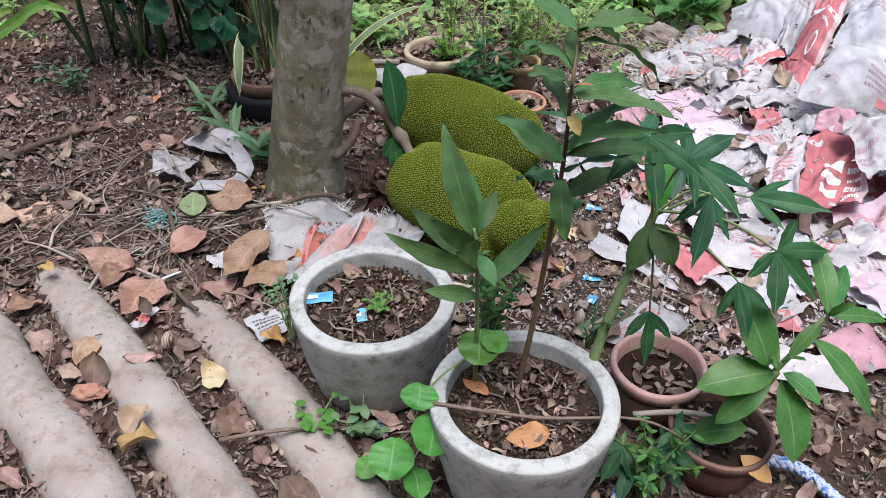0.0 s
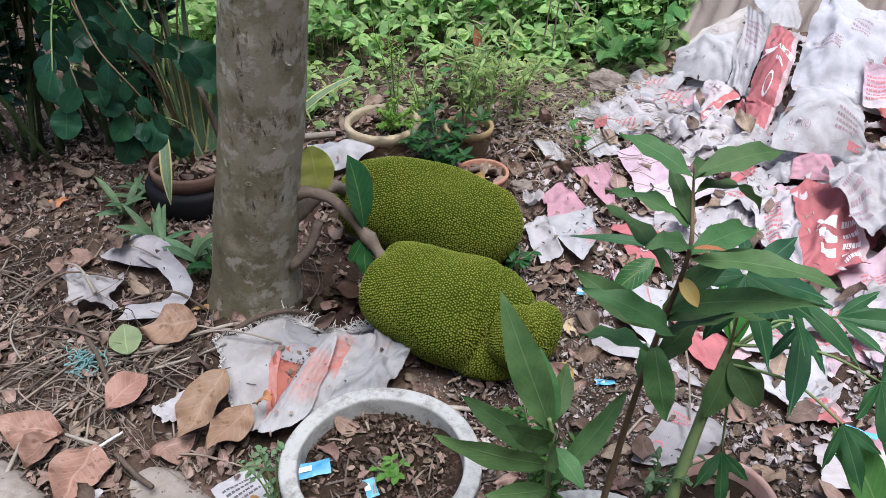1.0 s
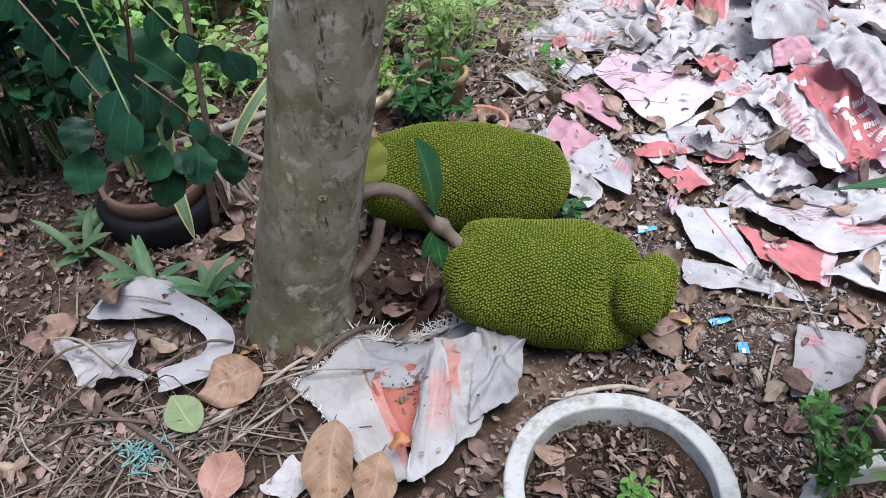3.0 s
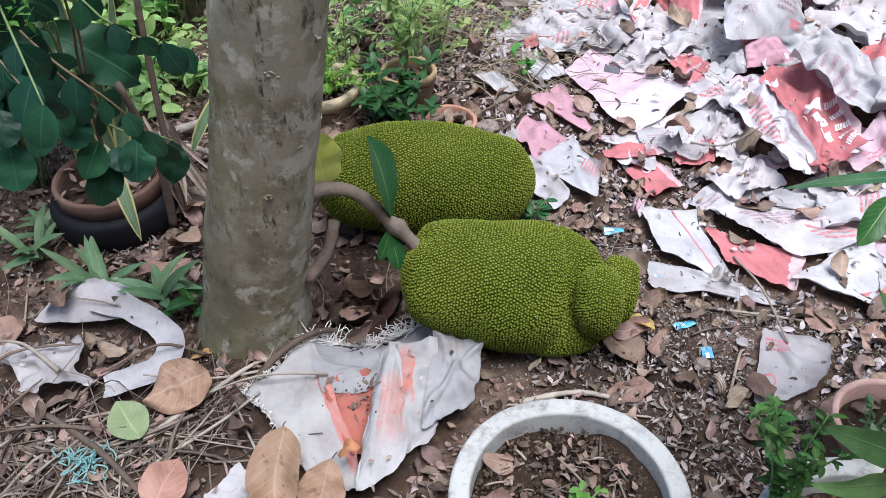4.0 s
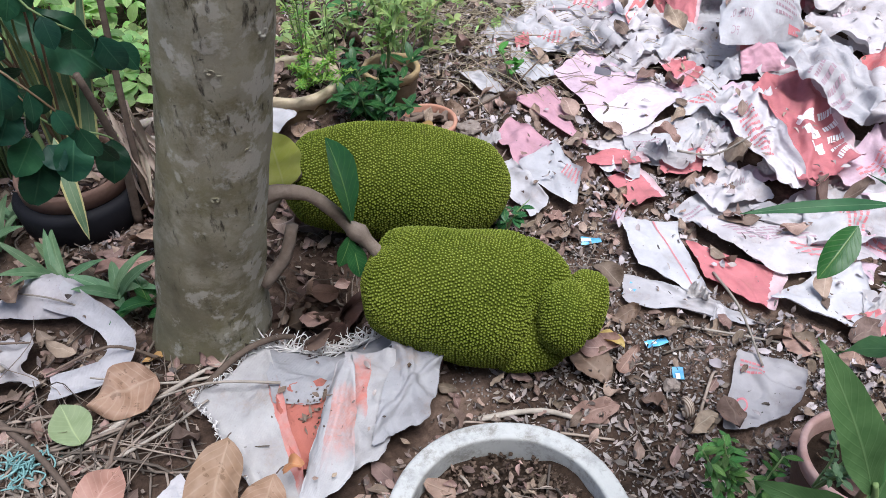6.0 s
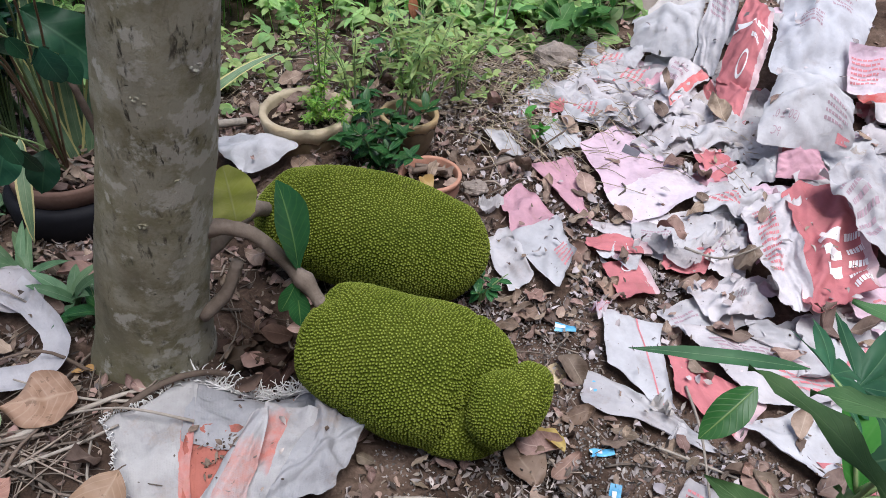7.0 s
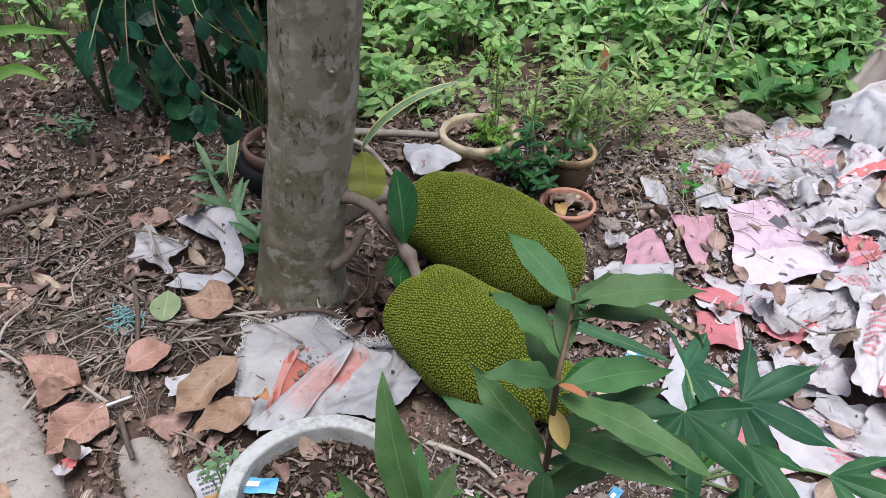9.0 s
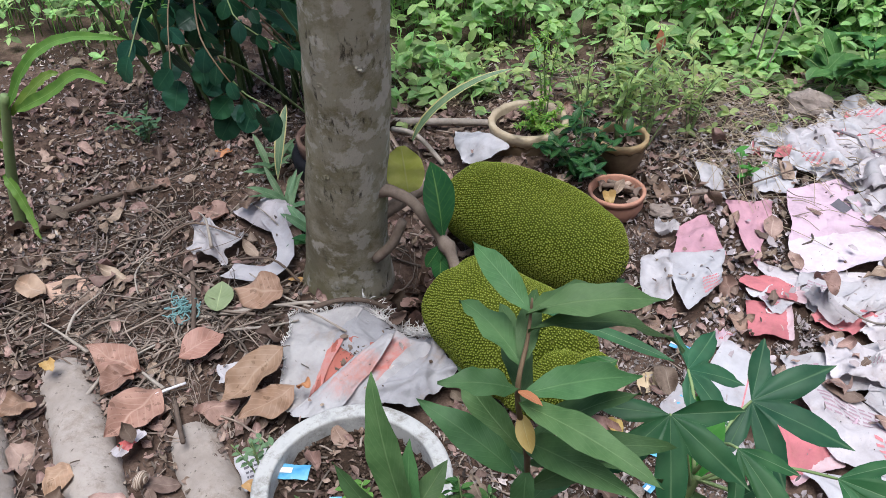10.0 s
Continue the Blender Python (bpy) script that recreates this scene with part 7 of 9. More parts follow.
def lobed_weed(at, label, seed):
    rd = random.Random(seed)
    t = thing("lobed_weed", at, label, "plant")
    for k in range(5):
        a = rd.uniform(0, 6.28)
        c = Vector(at) + Vector((math.cos(a) * 0.05, math.sin(a) * 0.05, rd.uniform(0.05, 0.13)))
        stalk = stem_part(t, [Vector(at), Vector(at).lerp(c, 0.6) + Vector((0, 0, 0.02)), c], 0.0018, 0.0012, None, "leaf_stalk", 5)
        lobed_part(stalk, c, c + Vector((math.cos(a) * 0.055, math.sin(a) * 0.055 - 0.02, -0.03)), M_papaya, 5, 0.3, (0, -0.4, 1), k, 0.35, 0.24)
    return t


lobed_weed((0.455, 0.965, 0.0), "dark lobed weed growing between pots", 2)


# ---- weeds round the trunk ----
def strap_weed(at, n, ln, w, material, label, seed, face=None, rise=(0.3, 1.0), name="strap_weed", shape="lance", bend=0.9):
    rd = random.Random(seed)
    t = thing(name, at, label, "plant")
    for k in range(n):
        a = rd.uniform(0, 6.28) if face is None else rd.gauss(face, 0.7)
        r = rd.uniform(*rise)
        d = Vector((math.cos(a), math.sin(a), r)).normalized()
        b = Vector(at) + Vector((rd.uniform(-0.02, 0.02), rd.uniform(-0.02, 0.02), 0.005))
        L = ln * rd.uniform(0.7, 1.15)
        leaf_part(t, b, b + d * L, w * rd.uniform(0.8, 1.15), material, shape, bend * rd.uniform(0.6, 1.2), 0.3, 0.02, (0, -0.2, 1), rd.uniform(-20, 20), k)
    return t


strap_weed((-0.585, 2.16, 0.0), 7, 0.13, 0.03, M_weed, "soft green weed with narrow leaves by the tree", 3)
strap_weed((-0.47, 2.06, 0.01), 8, 0.13, 0.034, M_weed, "green weed with pointed leaves near the trunk", 4, None, (0.4, 1.3))
strap_weed((-0.42, 1.985, 0.02), 6, 0.10, 0.04, M_jleaf, "dark green weed against the trunk", 5, None, (0.2, 0.9))
strap_weed((-0.70, 2.33, 0.0), 7, 0.13, 0.028, M_weed, "green weed in front of the black pot", 6)
strap_weed((-0.66, 2.42, 0.0), 6, 0.10, 0.028, M_weed, "small green weed on reddish soil", 7)
strap_weed((-0.49, 2.46, 0.0), 6, 0.55, 0.04, M_edged, "tall yellow-edged strap plant behind the pot", 9, 1.6, (2.0, 6.0), "snake_plant", "strap", 0.3)


def long_leaf(at, base, tip, w, material, label, shape="strap", bend=0.9, up=(0, -0.4, 1)):
    t = thing("fallen_strap_leaf", at, label, "leaf")
    leaf_part(t, base, tip, w, material, shape, bend, 0.25, 0.01, up, 0, 1)
    return t


long_leaf((-0.30, 2.50, 0.0), (-0.30, 2.50, 0.06), (-0.008, 2.565, 0.30), 0.035, M_edged, "arching variegated strap leaf with a dry tip", "strap", 1.3)
long_leaf((-0.47, 2.12, 0.24), (-0.475, 2.06, 0.40), (-0.468, 1.93, 0.27), 0.035, M_edged, "drooping cream-edged leaf hanging before the pot", "lance", 0.5, (0, -1, 0.3))


def maize_like():
    t = thing("maize_plant", (-1.315, 1.98, 0.0), "young maize-like plant with arching strap leaves", "plant")
    stem_part(t, [(-1.315, 1.98, 0.0), (-1.29, 1.98, 0.12), (-1.245, 1.98, 0.26), (-1.19, 1.98, 0.41)], 0.017, 0.011)
    for k, (P, w) in enumerate(((((-1.20, 1.98, 0.37), (-1.08, 1.98, 0.51), (-0.95, 1.98, 0.575), (-0.79, 1.97, 0.585)), 0.042), (((-1.17, 1.98, 0.37), (-1.05, 1.97, 0.43), (-0.95, 1.97, 0.49), (-0.87, 1.96, 0.475)), 0.046), (((-1.29, 1.97, 0.17), (-1.25, 1.95, 0.13), (-1.22, 1.93, 0.07), (-1.19, 1.90, 0.015)), 0.04), (((-1.22, 1.98, 0.33), (-1.30, 2.02, 0.55), (-1.36, 2.05, 0.70), (-1.48, 2.06, 0.74)), 0.045), (((-1.25, 1.98, 0.25), (-1.38, 1.92, 0.38), (-1.5, 1.88, 0.42), (-1.62, 1.85, 0.38)), 0.045), (((-1.20, 1.985, 0.35), (-1.14, 2.02, 0.41), (-1.10, 2.04, 0.44), (-1.07, 2.05, 0.445)), 0.04))):
        L = smooth_line(P, 7)
        V, F, U = [], [], []
        n = len(L) - 1
        for i, p in enumerate(L):
            d = (L[min(i + 1, n)] - L[max(i - 1, 0)]).normalized()
            side = d.cross(Vector((0.1, -0.75, 0.6))).normalized()
            up = side.cross(d)
            half = 0.36 * w * PROFILE["strap"](min(0.999, max(0.001, i / n)))
            for j in range(5):
                u = j / 2 - 1
                V.append(tuple(p + side * half * u + up * (0.3 * abs(half * u) + 0.003 * abs(u) * math.sin(i * 1.7 + k))))
                U.append((j / 4, i / n))
        for i in range(n):
            for j in range(4):
                a = i * 5 + j
                F.append((a, a + 1, a + 6, a + 5))
        link_mesh("leaf", V, F, M_maize, t, "", U)
    return t


M_maize = leaf_mat("strap_leaf", (0.09, 0.18, 0.035), (0.16, 0.27, 0.055), (0.25, 0.36, 0.12), 0.45, 0.25, 0.85, 1.15, veins=0.5)
maize_like()


# ---- the dark shrub in the black pot ----
def round_leaved_shrub():
    t = thing("round_leaved_shrub", (-0.50, 2.407, 0.1), "dark shrub with arching sprays of round blue-green leaves", "shrub")
    rd = random.Random(8)
    meshes = []
    for k in range(5):
        V, F, U = blade(0.054, 0.040, rd.choice(("round", "oval")), rd.uniform(0.1, 0.6), rd.uniform(0.0, 0.35), 0.02, 0.0, 7, 4, k)
        ob = link_mesh("leaf", V, F, M_shrub, None, "", U)
        meshes.append(ob.data)
        bpy.data.objects.remove(ob)
    root = Vector((-0.50, 2.407, 0.1))
    sprays = [
        [(-0.50, 2.20, 0.55), (-0.54, 1.95, 0.82), (-0.52, 1.72, 0.81), (-0.505, 1.58, 0.74)],
        [(-0.52, 2.20, 0.50), (-0.56, 1.97, 0.74), (-0.50, 1.80, 0.70), (-0.44, 1.75, 0.635), (-0.398, 1.775, 0.545)],
        [(-0.52, 2.18, 0.50), (-0.60, 2.0, 0.74), (-0.57, 1.84, 0.74), (-0.515, 1.70, 0.66)],
        [(-0.50, 2.20, 0.55), (-0.50, 1.98, 0.82), (-0.42, 1.80, 0.73), (-0.335, 1.845, 0.645)],
        [(-0.52, 2.22, 0.55), (-0.58, 1.98, 0.80), (-0.53, 1.86, 0.72), (-0.46, 1.80, 0.60)],
        [(-0.46, 2.2, 0.60), (-0.46, 2.1, 0.95), (-0.44, 2.0, 1.05), (-0.40, 1.9, 0.98)],
        [(-0.50, 2.28, 0.60), (-0.62, 2.4, 1.0), (-0.72, 2.5, 1.05), (-0.85, 2.55, 0.9)],
        [(-0.44, 2.3, 0.6), (-0.36, 2.38, 0.9), (-0.33, 2.4, 0.95), (-0.30, 2.45, 0.85)],
    ]
    for b, S in enumerate(sprays):
        stem_part(t, [root, root.lerp(Vector(S[0]), 0.6) + Vector((0, 0, 0.04))] + [Vector(p) for p in S], 0.0032, 0.0012, M_redstem if b % 3 else M_stem, "branch", 6, b)
        L = smooth_line(S, 10)
        n = 10 if b < 5 else 12
        for k in range(n):
            f = (0.12 + 0.88 * k / (n - 1)) * (len(L) - 1)
            p = L[int(f)].lerp(L[min(int(f) + 1, len(L) - 1)], f % 1)
            d = (L[min(int(f) + 1, len(L) - 1)] - L[max(int(f) - 1, 0)]).normalized()
            side = d.cross(Vector((0, 0, 1))).normalized()
            for sg in ((1, -1) if k < n - 1 else (1,)):
                e = side * sg * 0.55 + d * 0.3 + Vector((rd.uniform(-0.2, 0.2), rd.uniform(-0.2, 0.2), -1.0 + rd.uniform(-0.2, 0.5)))
                m = aim(p - t.location, p - t.location + e, (-side * sg * 0.2 + Vector((rd.uniform(-0.4, 0.4), -1.0, 0.45))), rd.uniform(-25, 25))
                o = new("leaf", rd.choice(meshes))
                o.parent = t
                q = rd.uniform(0.6, 1.05)
                o.matrix_basis = m @ Matrix.Diagonal((q, q, q, 1))
    # a low spray of larger leaves hanging over the black pot
    stem_part(t, [root, (-0.56, 2.1, 0.45), (-0.545, 1.82, 0.652), (-0.549, 1.82, 0.606), (-0.487, 1.82, 0.599), (-0.466, 1.82, 0.584), (-0.439, 1.82, 0.552), (-0.393, 1.82, 0.529), (-0.376, 1.82, 0.515)], 0.003, 0.0012, M_stem, "branch", 6, 11)
    for k, (base, tip, w) in enumerate((
        ((-0.52, 1.82, 0.631), (-0.506, 1.79, 0.58), 0.058), ((-0.487, 1.82, 0.592), (-0.511, 1.79, 0.562), 0.05),
        ((-0.474, 1.82, 0.545), (-0.509, 1.79, 0.508), 0.05), ((-0.472, 1.82, 0.513), (-0.502, 1.79, 0.459), 0.058),
        ((-0.46, 1.82, 0.529), (-0.449, 1.79, 0.501), 0.036), ((-0.424, 1.82, 0.533), (-0.444, 1.79, 0.481), 0.055),
        ((-0.377, 1.82, 0.515), (-0.392, 1.79, 0.461), 0.05), ((-0.584, 1.82, 0.572), (-0.593, 1.79, 0.518), 0.06),
        ((-0.513, 1.82, 0.714), (-0.536, 1.79, 0.703), 0.05), ((-0.576, 1.82, 0.625), (-0.585, 1.79, 0.586), 0.05),
    )):
        leaf_part(t, base, tip, w, M_shrub, "round" if k % 2 else "oval", 0.35, 0.2, 0.04, (rd.uniform(-0.3, 0.3), -1.0, 0.35), rd.uniform(-12, 12), k * 1.3)
    bits = []
    for k in range(26):
        p = Vector((-0.505 + rd.gauss(0, 0.012), 1.70 + rd.gauss(0, 0.015), 0.80 + rd.gauss(0, 0.015)))
        d = Vector((rd.uniform(-1, 1), rd.uniform(-1, 0.4), rd.uniform(0, 1))).normalized()
        bits.append(moved(aim(p, p + d), blade(0.022, 0.008, "oval", 0.3, 0.2, 0, 0, 3, 2)))
    v, f, u = join(bits)
    part("young_leaves", v, f, M_heart, t, "pale fresh young leaves", u)
    return t


round_leaved_shrub()


sprig("dark_shrub", (-0.66, 2.62, 0.0), 0.95, 650, M_shrub2, 0.06, 0.04, "dense dark-leaved shrub behind the black pot", 41, (0.02, -0.05), 16, 0.42, "oval", "shrub")
sprig("dark_shrub", (-1.05, 2.75, 0.0), 0.8, 500, M_shrub2, 0.065, 0.038, "dense dark-leaved shrub among thick stalks", 42, (0.02, -0.05), 12, 0.4, "oval", "shrub")


def stalk_clump():
    t = thing("stalk_clump", (-0.95, 2.78, 0.0), "dark clump of thick green stalks with large leaves", "plant")
    rd = random.Random(12)
    for k in range(34):
        b = Vector((-0.93 + rd.uniform(-0.30, 0.32), 2.80 + rd.uniform(-0.16, 0.2), 0.0))
        top = b + Vector((rd.uniform(-0.2, 0.2), rd.uniform(-0.25, 0.15), rd.uniform(0.55, 0.9)))
        stalk = stem_part(t, [b, b.lerp(top, 0.5) + Vector((0, 0, 0.05)), top], rd.uniform(0.006, 0.011), 0.005, M_shadestem, "stalk", 8, k)
        for j in range(2):
            d = Vector((rd.uniform(-1, 1), rd.uniform(-1.2, 0.4), rd.uniform(-0.5, 0.4))).normalized()
            leaf_part(stalk, top, top + d * rd.uniform(0.22, 0.38), rd.uniform(0.07, 0.11), M_shrub if k % 3 else M_jleaf, "lance", 0.8, 0.2, 0.02, (0, -0.4, 1), 0, k + j * 3)
    return t


stalk_clump()


def fan_leaf():
    t = thing("fan_leaf_plant", (-0.54, 2.42, 0.1), "plant with one wide dark pleated leaf over the black pot", "plant")
    stem_part(t, [(-0.54, 2.42, 0.1), (-0.55, 2.45, 0.30), (-0.53, 2.50, 0.44)], 0.008, 0.004)
    p = blade(0.24, 0.13, "oval", 0.9, 0.25, 0.09, 0.0, 26, 10, 1.0, 0.35)
    p = moved(aim((-0.530, 2.50, 0.44), (-0.34, 2.47, 0.27), (0.35, -0.75, 0.5)), p)
    link_mesh("leaf", p[0], p[1], M_fan, t, "", p[2])
    leaf_part(t, (-0.55, 2.45, 0.40), (-0.66, 2.36, 0.52), 0.09, M_fan, "oval", 0.7, 0.25, 0.05, (0, -0.6, 0.8), 0, 4)
    return t


fan_leaf()


def withered_clump():
    t = thing("withered_leaves", (-0.345, 2.33, 0.0), "bundle of dry straw-coloured leaves hanging beside the pot", "leaves")
    rd = random.Random(15)
    for k in range(26):
        b = Vector((-0.365 + rd.gauss(0, 0.02), 2.36 + rd.gauss(0, 0.02), rd.uniform(0.18, 0.28)))
        e = Vector((-0.335 + rd.gauss(0, 0.03), 2.32 + rd.gauss(0, 0.03), rd.uniform(0.02, 0.10)))
        leaf_part(t, b, e, rd.uniform(0.008, 0.02), M_dryblade, "strap", rd.uniform(-0.5, 0.7), 0.5, 0.1, (rd.uniform(-0.6, 0.6), -1, 0.2), rd.uniform(-60, 60), k * 1.9)
    stem_part(t, [(-0.40, 2.30, 0.0), (-0.39, 2.29, 0.2), (-0.42, 2.27, 0.40)], 0.011, 0.007, M_twig)
    stem_part(t, [(-0.37, 2.32, 0.0), (-0.36, 2.32, 0.25), (-0.33, 2.34, 0.62)], 0.008, 0.006, M_twig)
    return t


M_dryblade = leaf_mat("dry_straw_leaf", (0.38, 0.3, 0.23), (0.56, 0.46, 0.38), (0.6, 0.5, 0.42), 0.7, 0.1, 0.5, 1.2, veins=1)
withered_clump()


# ---- herb bed behind ----
def herb_bed(name, box, count, height, seed, label, dense=1.0, sizes=(0.02, 0.055), material=None):
    rd = random.Random(seed)
    bits = []
    x0, x1, y0, y1 = box
    while len(bits) < count:
        x, y = rd.uniform(x0, x1), rd.uniform(y0, y1)
        clump = 0.5 + 0.5 * lump(x, y, 2.6, seed) + 0.3 * lump(x, y, 7, seed)
        wob = 0.16 * lump(x, y, 4, seed)
        front = ss(y0, y0 + 0.35, y + wob * 0.8) * ss(x0, x0 + 0.25, x + wob) * ss(-x1, -x1 + 0.25, -x + wob) * ss(-y1, -y1 + 0.4, -y + wob)
        if rd.random() > clump * front + 0.02:
            continue
        h = height * (0.35 + 0.9 * clump) * front
        top = Vector((x, y, ground_z(x, y) * 0 + h * rd.uniform(0.45, 1.0)))
        if rd.random() < 0.35:
            b = Vector((x + rd.uniform(-0.03, 0.03), y + rd.uniform(-0.03, 0.03), 0))
            bits.append(tube([b, top], 0.002, 0.0012, 4, 2))
        wide = rd.random() < 0.55
        for k in range(rd.randint(4, 6)):
            d = Vector((rd.uniform(-1, 1), rd.uniform(-1, 1), rd.uniform(-0.25, 0.6))).normalized()
            ln = rd.uniform(*sizes)
            w = ln * (rd.uniform(0.5, 0.65) if wide else rd.uniform(0.2, 0.3))
            bits.append(moved(aim(top, top + d, (rd.uniform(-0.3, 0.3), -0.4, 1)), blade(ln, w, "oval" if wide else "lance", rd.uniform(0.3, 0.9), 0.25, 0, 0, 4, 2)))
    v, f, u = join(bits)
    return tagged(link_mesh(name, v, f, material or M_bed, None, "", u, at=((x0 + x1) / 2, (y0 + y1) / 2, 0)), label, "herbs", "", "stuff")


herb_bed("herb_bed", (-1.0, 1.6, 3.12, 5.8), 21000, 0.30, 3, "dense bed of bright green leafy herbs", 1.0, (0.025, 0.075))
herb_bed("low_weeds", (-1.0, 1.5, 3.2, 5.6), 9000, 0.10, 13, "low green undergrowth of the herb bed", 1.0, (0.02, 0.06))
herb_bed("herb_bed", (-3.6, -1.45, 2.85, 5.1), 10500, 0.26, 4, "patch of bright green herbs beyond bare soil")
herb_bed("herb_bed", (0.55, 1.30, 2.98, 3.5), 380, 0.2, 5, "broad-leaved green herbs beside the rock", 1.0, (0.05, 0.09))
herb_bed("low_weeds", (-0.55, 1.1, 2.62, 3.45), 900, 0.10, 6, "low sparse weeds before the herb bed", 1.0, (0.018, 0.045), M_pepper)
herb_bed("low_weeds", (0.75, 1.5, 3.35, 4.15), 2000, 0.42, 7, "dark leafy climber below the wall", 1.0, (0.04, 0.075), M_climb)
herb_bed("low_weeds", (-0.6, -0.1, 2.75, 3.3), 500, 0.2, 8, "green weeds behind the trunk", 1.0, (0.03, 0.07))


sprig("broad_herb", (0.97, 3.10, 0.0), 0.20, 30, M_broad, 0.1, 0.06, "broad-leaved herb beside the pale rock", 31, (0.0, -0.03), 6, 0.8)
sprig("broad_herb", (1.10, 3.16, 0.0), 0.24, 26, M_broad, 0.08, 0.045, "broad-leaved herb at the foot of the wall", 32, (0.0, -0.03), 6, 0.7)
sprig("broad_herb", (0.35, 2.98, 0.0), 0.2, 16, M_broad, 0.06, 0.034, "low broad-leaved herb before the bed", 33, (0.0, -0.03), 5, 0.7)


def dry_stalk(pts, label, orange=None):
    t = thing("dry_stalk", pts[0], label, "plant", "tall dry stalks")
    stem_part(t, pts, 0.0032, 0.0014, M_straw, "stalk", 6)
    rd = random.Random(int(pts[0][0] * 1000))
    for k in range(5):
        p = Vector(pts[1]).lerp(Vector(pts[2]), rd.random())
        e = p + Vector((rd.uniform(-0.05, 0.05), rd.uniform(-0.04, 0.02), rd.uniform(-0.06, 0.01)))
        leaf_part(t, p, e, 0.012, M_dryblade, "lance", 0.6, 0.4, 0.05, (0, -1, 0.3), 0, k)
    if orange:
        leaf_part(t, orange, (orange[0] + 0.008, orange[1] - 0.01, orange[2] - 0.075), 0.032, M_orange, "oval", 0.3, 0.2, 0.03, (0.1, -1, 0.1), 0, 3, label="hanging orange leaf")
    return t


dry_stalk([(0.73, 3.18, 0.0), (0.755, 3.2, 0.25), (0.79, 3.22, 0.55)], "tall dry straw-coloured stalk before the herbs")
dry_stalk([(0.76, 3.16, 0.0), (0.81, 3.2, 0.22), (0.85, 3.22, 0.5)], "thin dry stalk with withered leaves")
dry_stalk([(0.70, 3.22, 0.0), (0.74, 3.25, 0.3), (0.74, 3.28, 0.6)], "leaning dry stalk in the green bed")
dry_stalk([(0.40, 2.95, 0.0), (0.395, 2.95, 0.16), (0.396, 2.95, 0.30)], "thin stem with a hanging orange leaf", (0.398, 2.945, 0.265))


def dry_grass(box, count, seed, label):
    rd = random.Random(seed)
    bits = []
    for k in range(count):
        x, y = rd.uniform(box[0], box[1]), rd.uniform(box[2], box[3])
        a, ln = rd.gauss(-0.6, 0.7), rd.uniform(0.08, 0.28)
        p = Vector((x, y, ground_z(x, y) + 0.005))
        d = Vector((math.cos(a), math.sin(a), 0)) * ln
        bits.append(tube([p, p + d * 0.5 + Vector((0, 0, rd.uniform(0.01, 0.06))), p + d + Vector((0, 0, rd.uniform(0, 0.03)))], 0.0013, 0.0007, 4, 3))
    v, f, u = join(bits)
    return tagged(link_mesh("dry_grass", v, f, M_hay, None, "", u, at=(box[0], box[2], 0)), label, "grass", "", "stuff")


dry_grass((0.45, 1.0, 2.6, 3.15), 330, 2, "tangle of dry straw-coloured grass")
dry_grass((0.6, 1.1, 2.35, 2.75), 36, 3, "thin dry grass over plastic scraps")


# ---- leaf litter, straw, grit ----
def clear_of(x, y, pad=0.0):
    if math.hypot(x + 0.315, y - 1.915) < 0.11 + pad:
        return False
    for cx, cy, r in ((-0.049, 1.197, 0.125), (0.231, 0.932, 0.125), (-0.50, 2.407, 0.10), (0.046, 2.525, 0.085), (0.305, 2.545, 0.07), (0.322, 2.335, 0.06), (0.512, 1.118, 0.075), (0.60, 0.978, 0.075)):
        if math.hypot(x - cx, y - cy) < r + pad:
            return False
    return True


ROLLS = [((-1.06, 1.40), (-0.15, 0.42)), ((-0.90, 1.53), (-0.02, 0.52)), ((-0.505, 1.405), (0.14, 0.62))]


def roll_gap(x, y):
    best = 9.0
    for (ax, ay), (bx, by) in ROLLS:
        t = max(0, min(1, ((x - ax) * (bx - ax) + (y - ay) * (by - ay)) / ((bx - ax) ** 2 + (by - ay) ** 2)))
        best = min(best, math.hypot(x - ax - t * (bx - ax), y - ay - t * (by - ay)))
    return best


def litter_weight(x, y):
    w = 0.55 + 0.5 * lump(x, y, 3.5, 12)
    if x < -0.5 and y > 2.0:
        w *= 0.8
    if x < -0.35 and 1.4 < y < 2.1:
        w *= 1.2
    if y > 2.9:
        w *= 0.4
    if 0.12 < x < 0.7 and 1.25 < y < 1.75:
        w *= 0.55
    w *= ss(-2.2, -1.5, x) * ss(-2.3, -1.6, -x) * ss(0.1, 0.6, y) * ss(-3.6, -3.1, -y)
    g = roll_gap(x, y)
    if g < 0.035:
        w *= 0.12
    return w


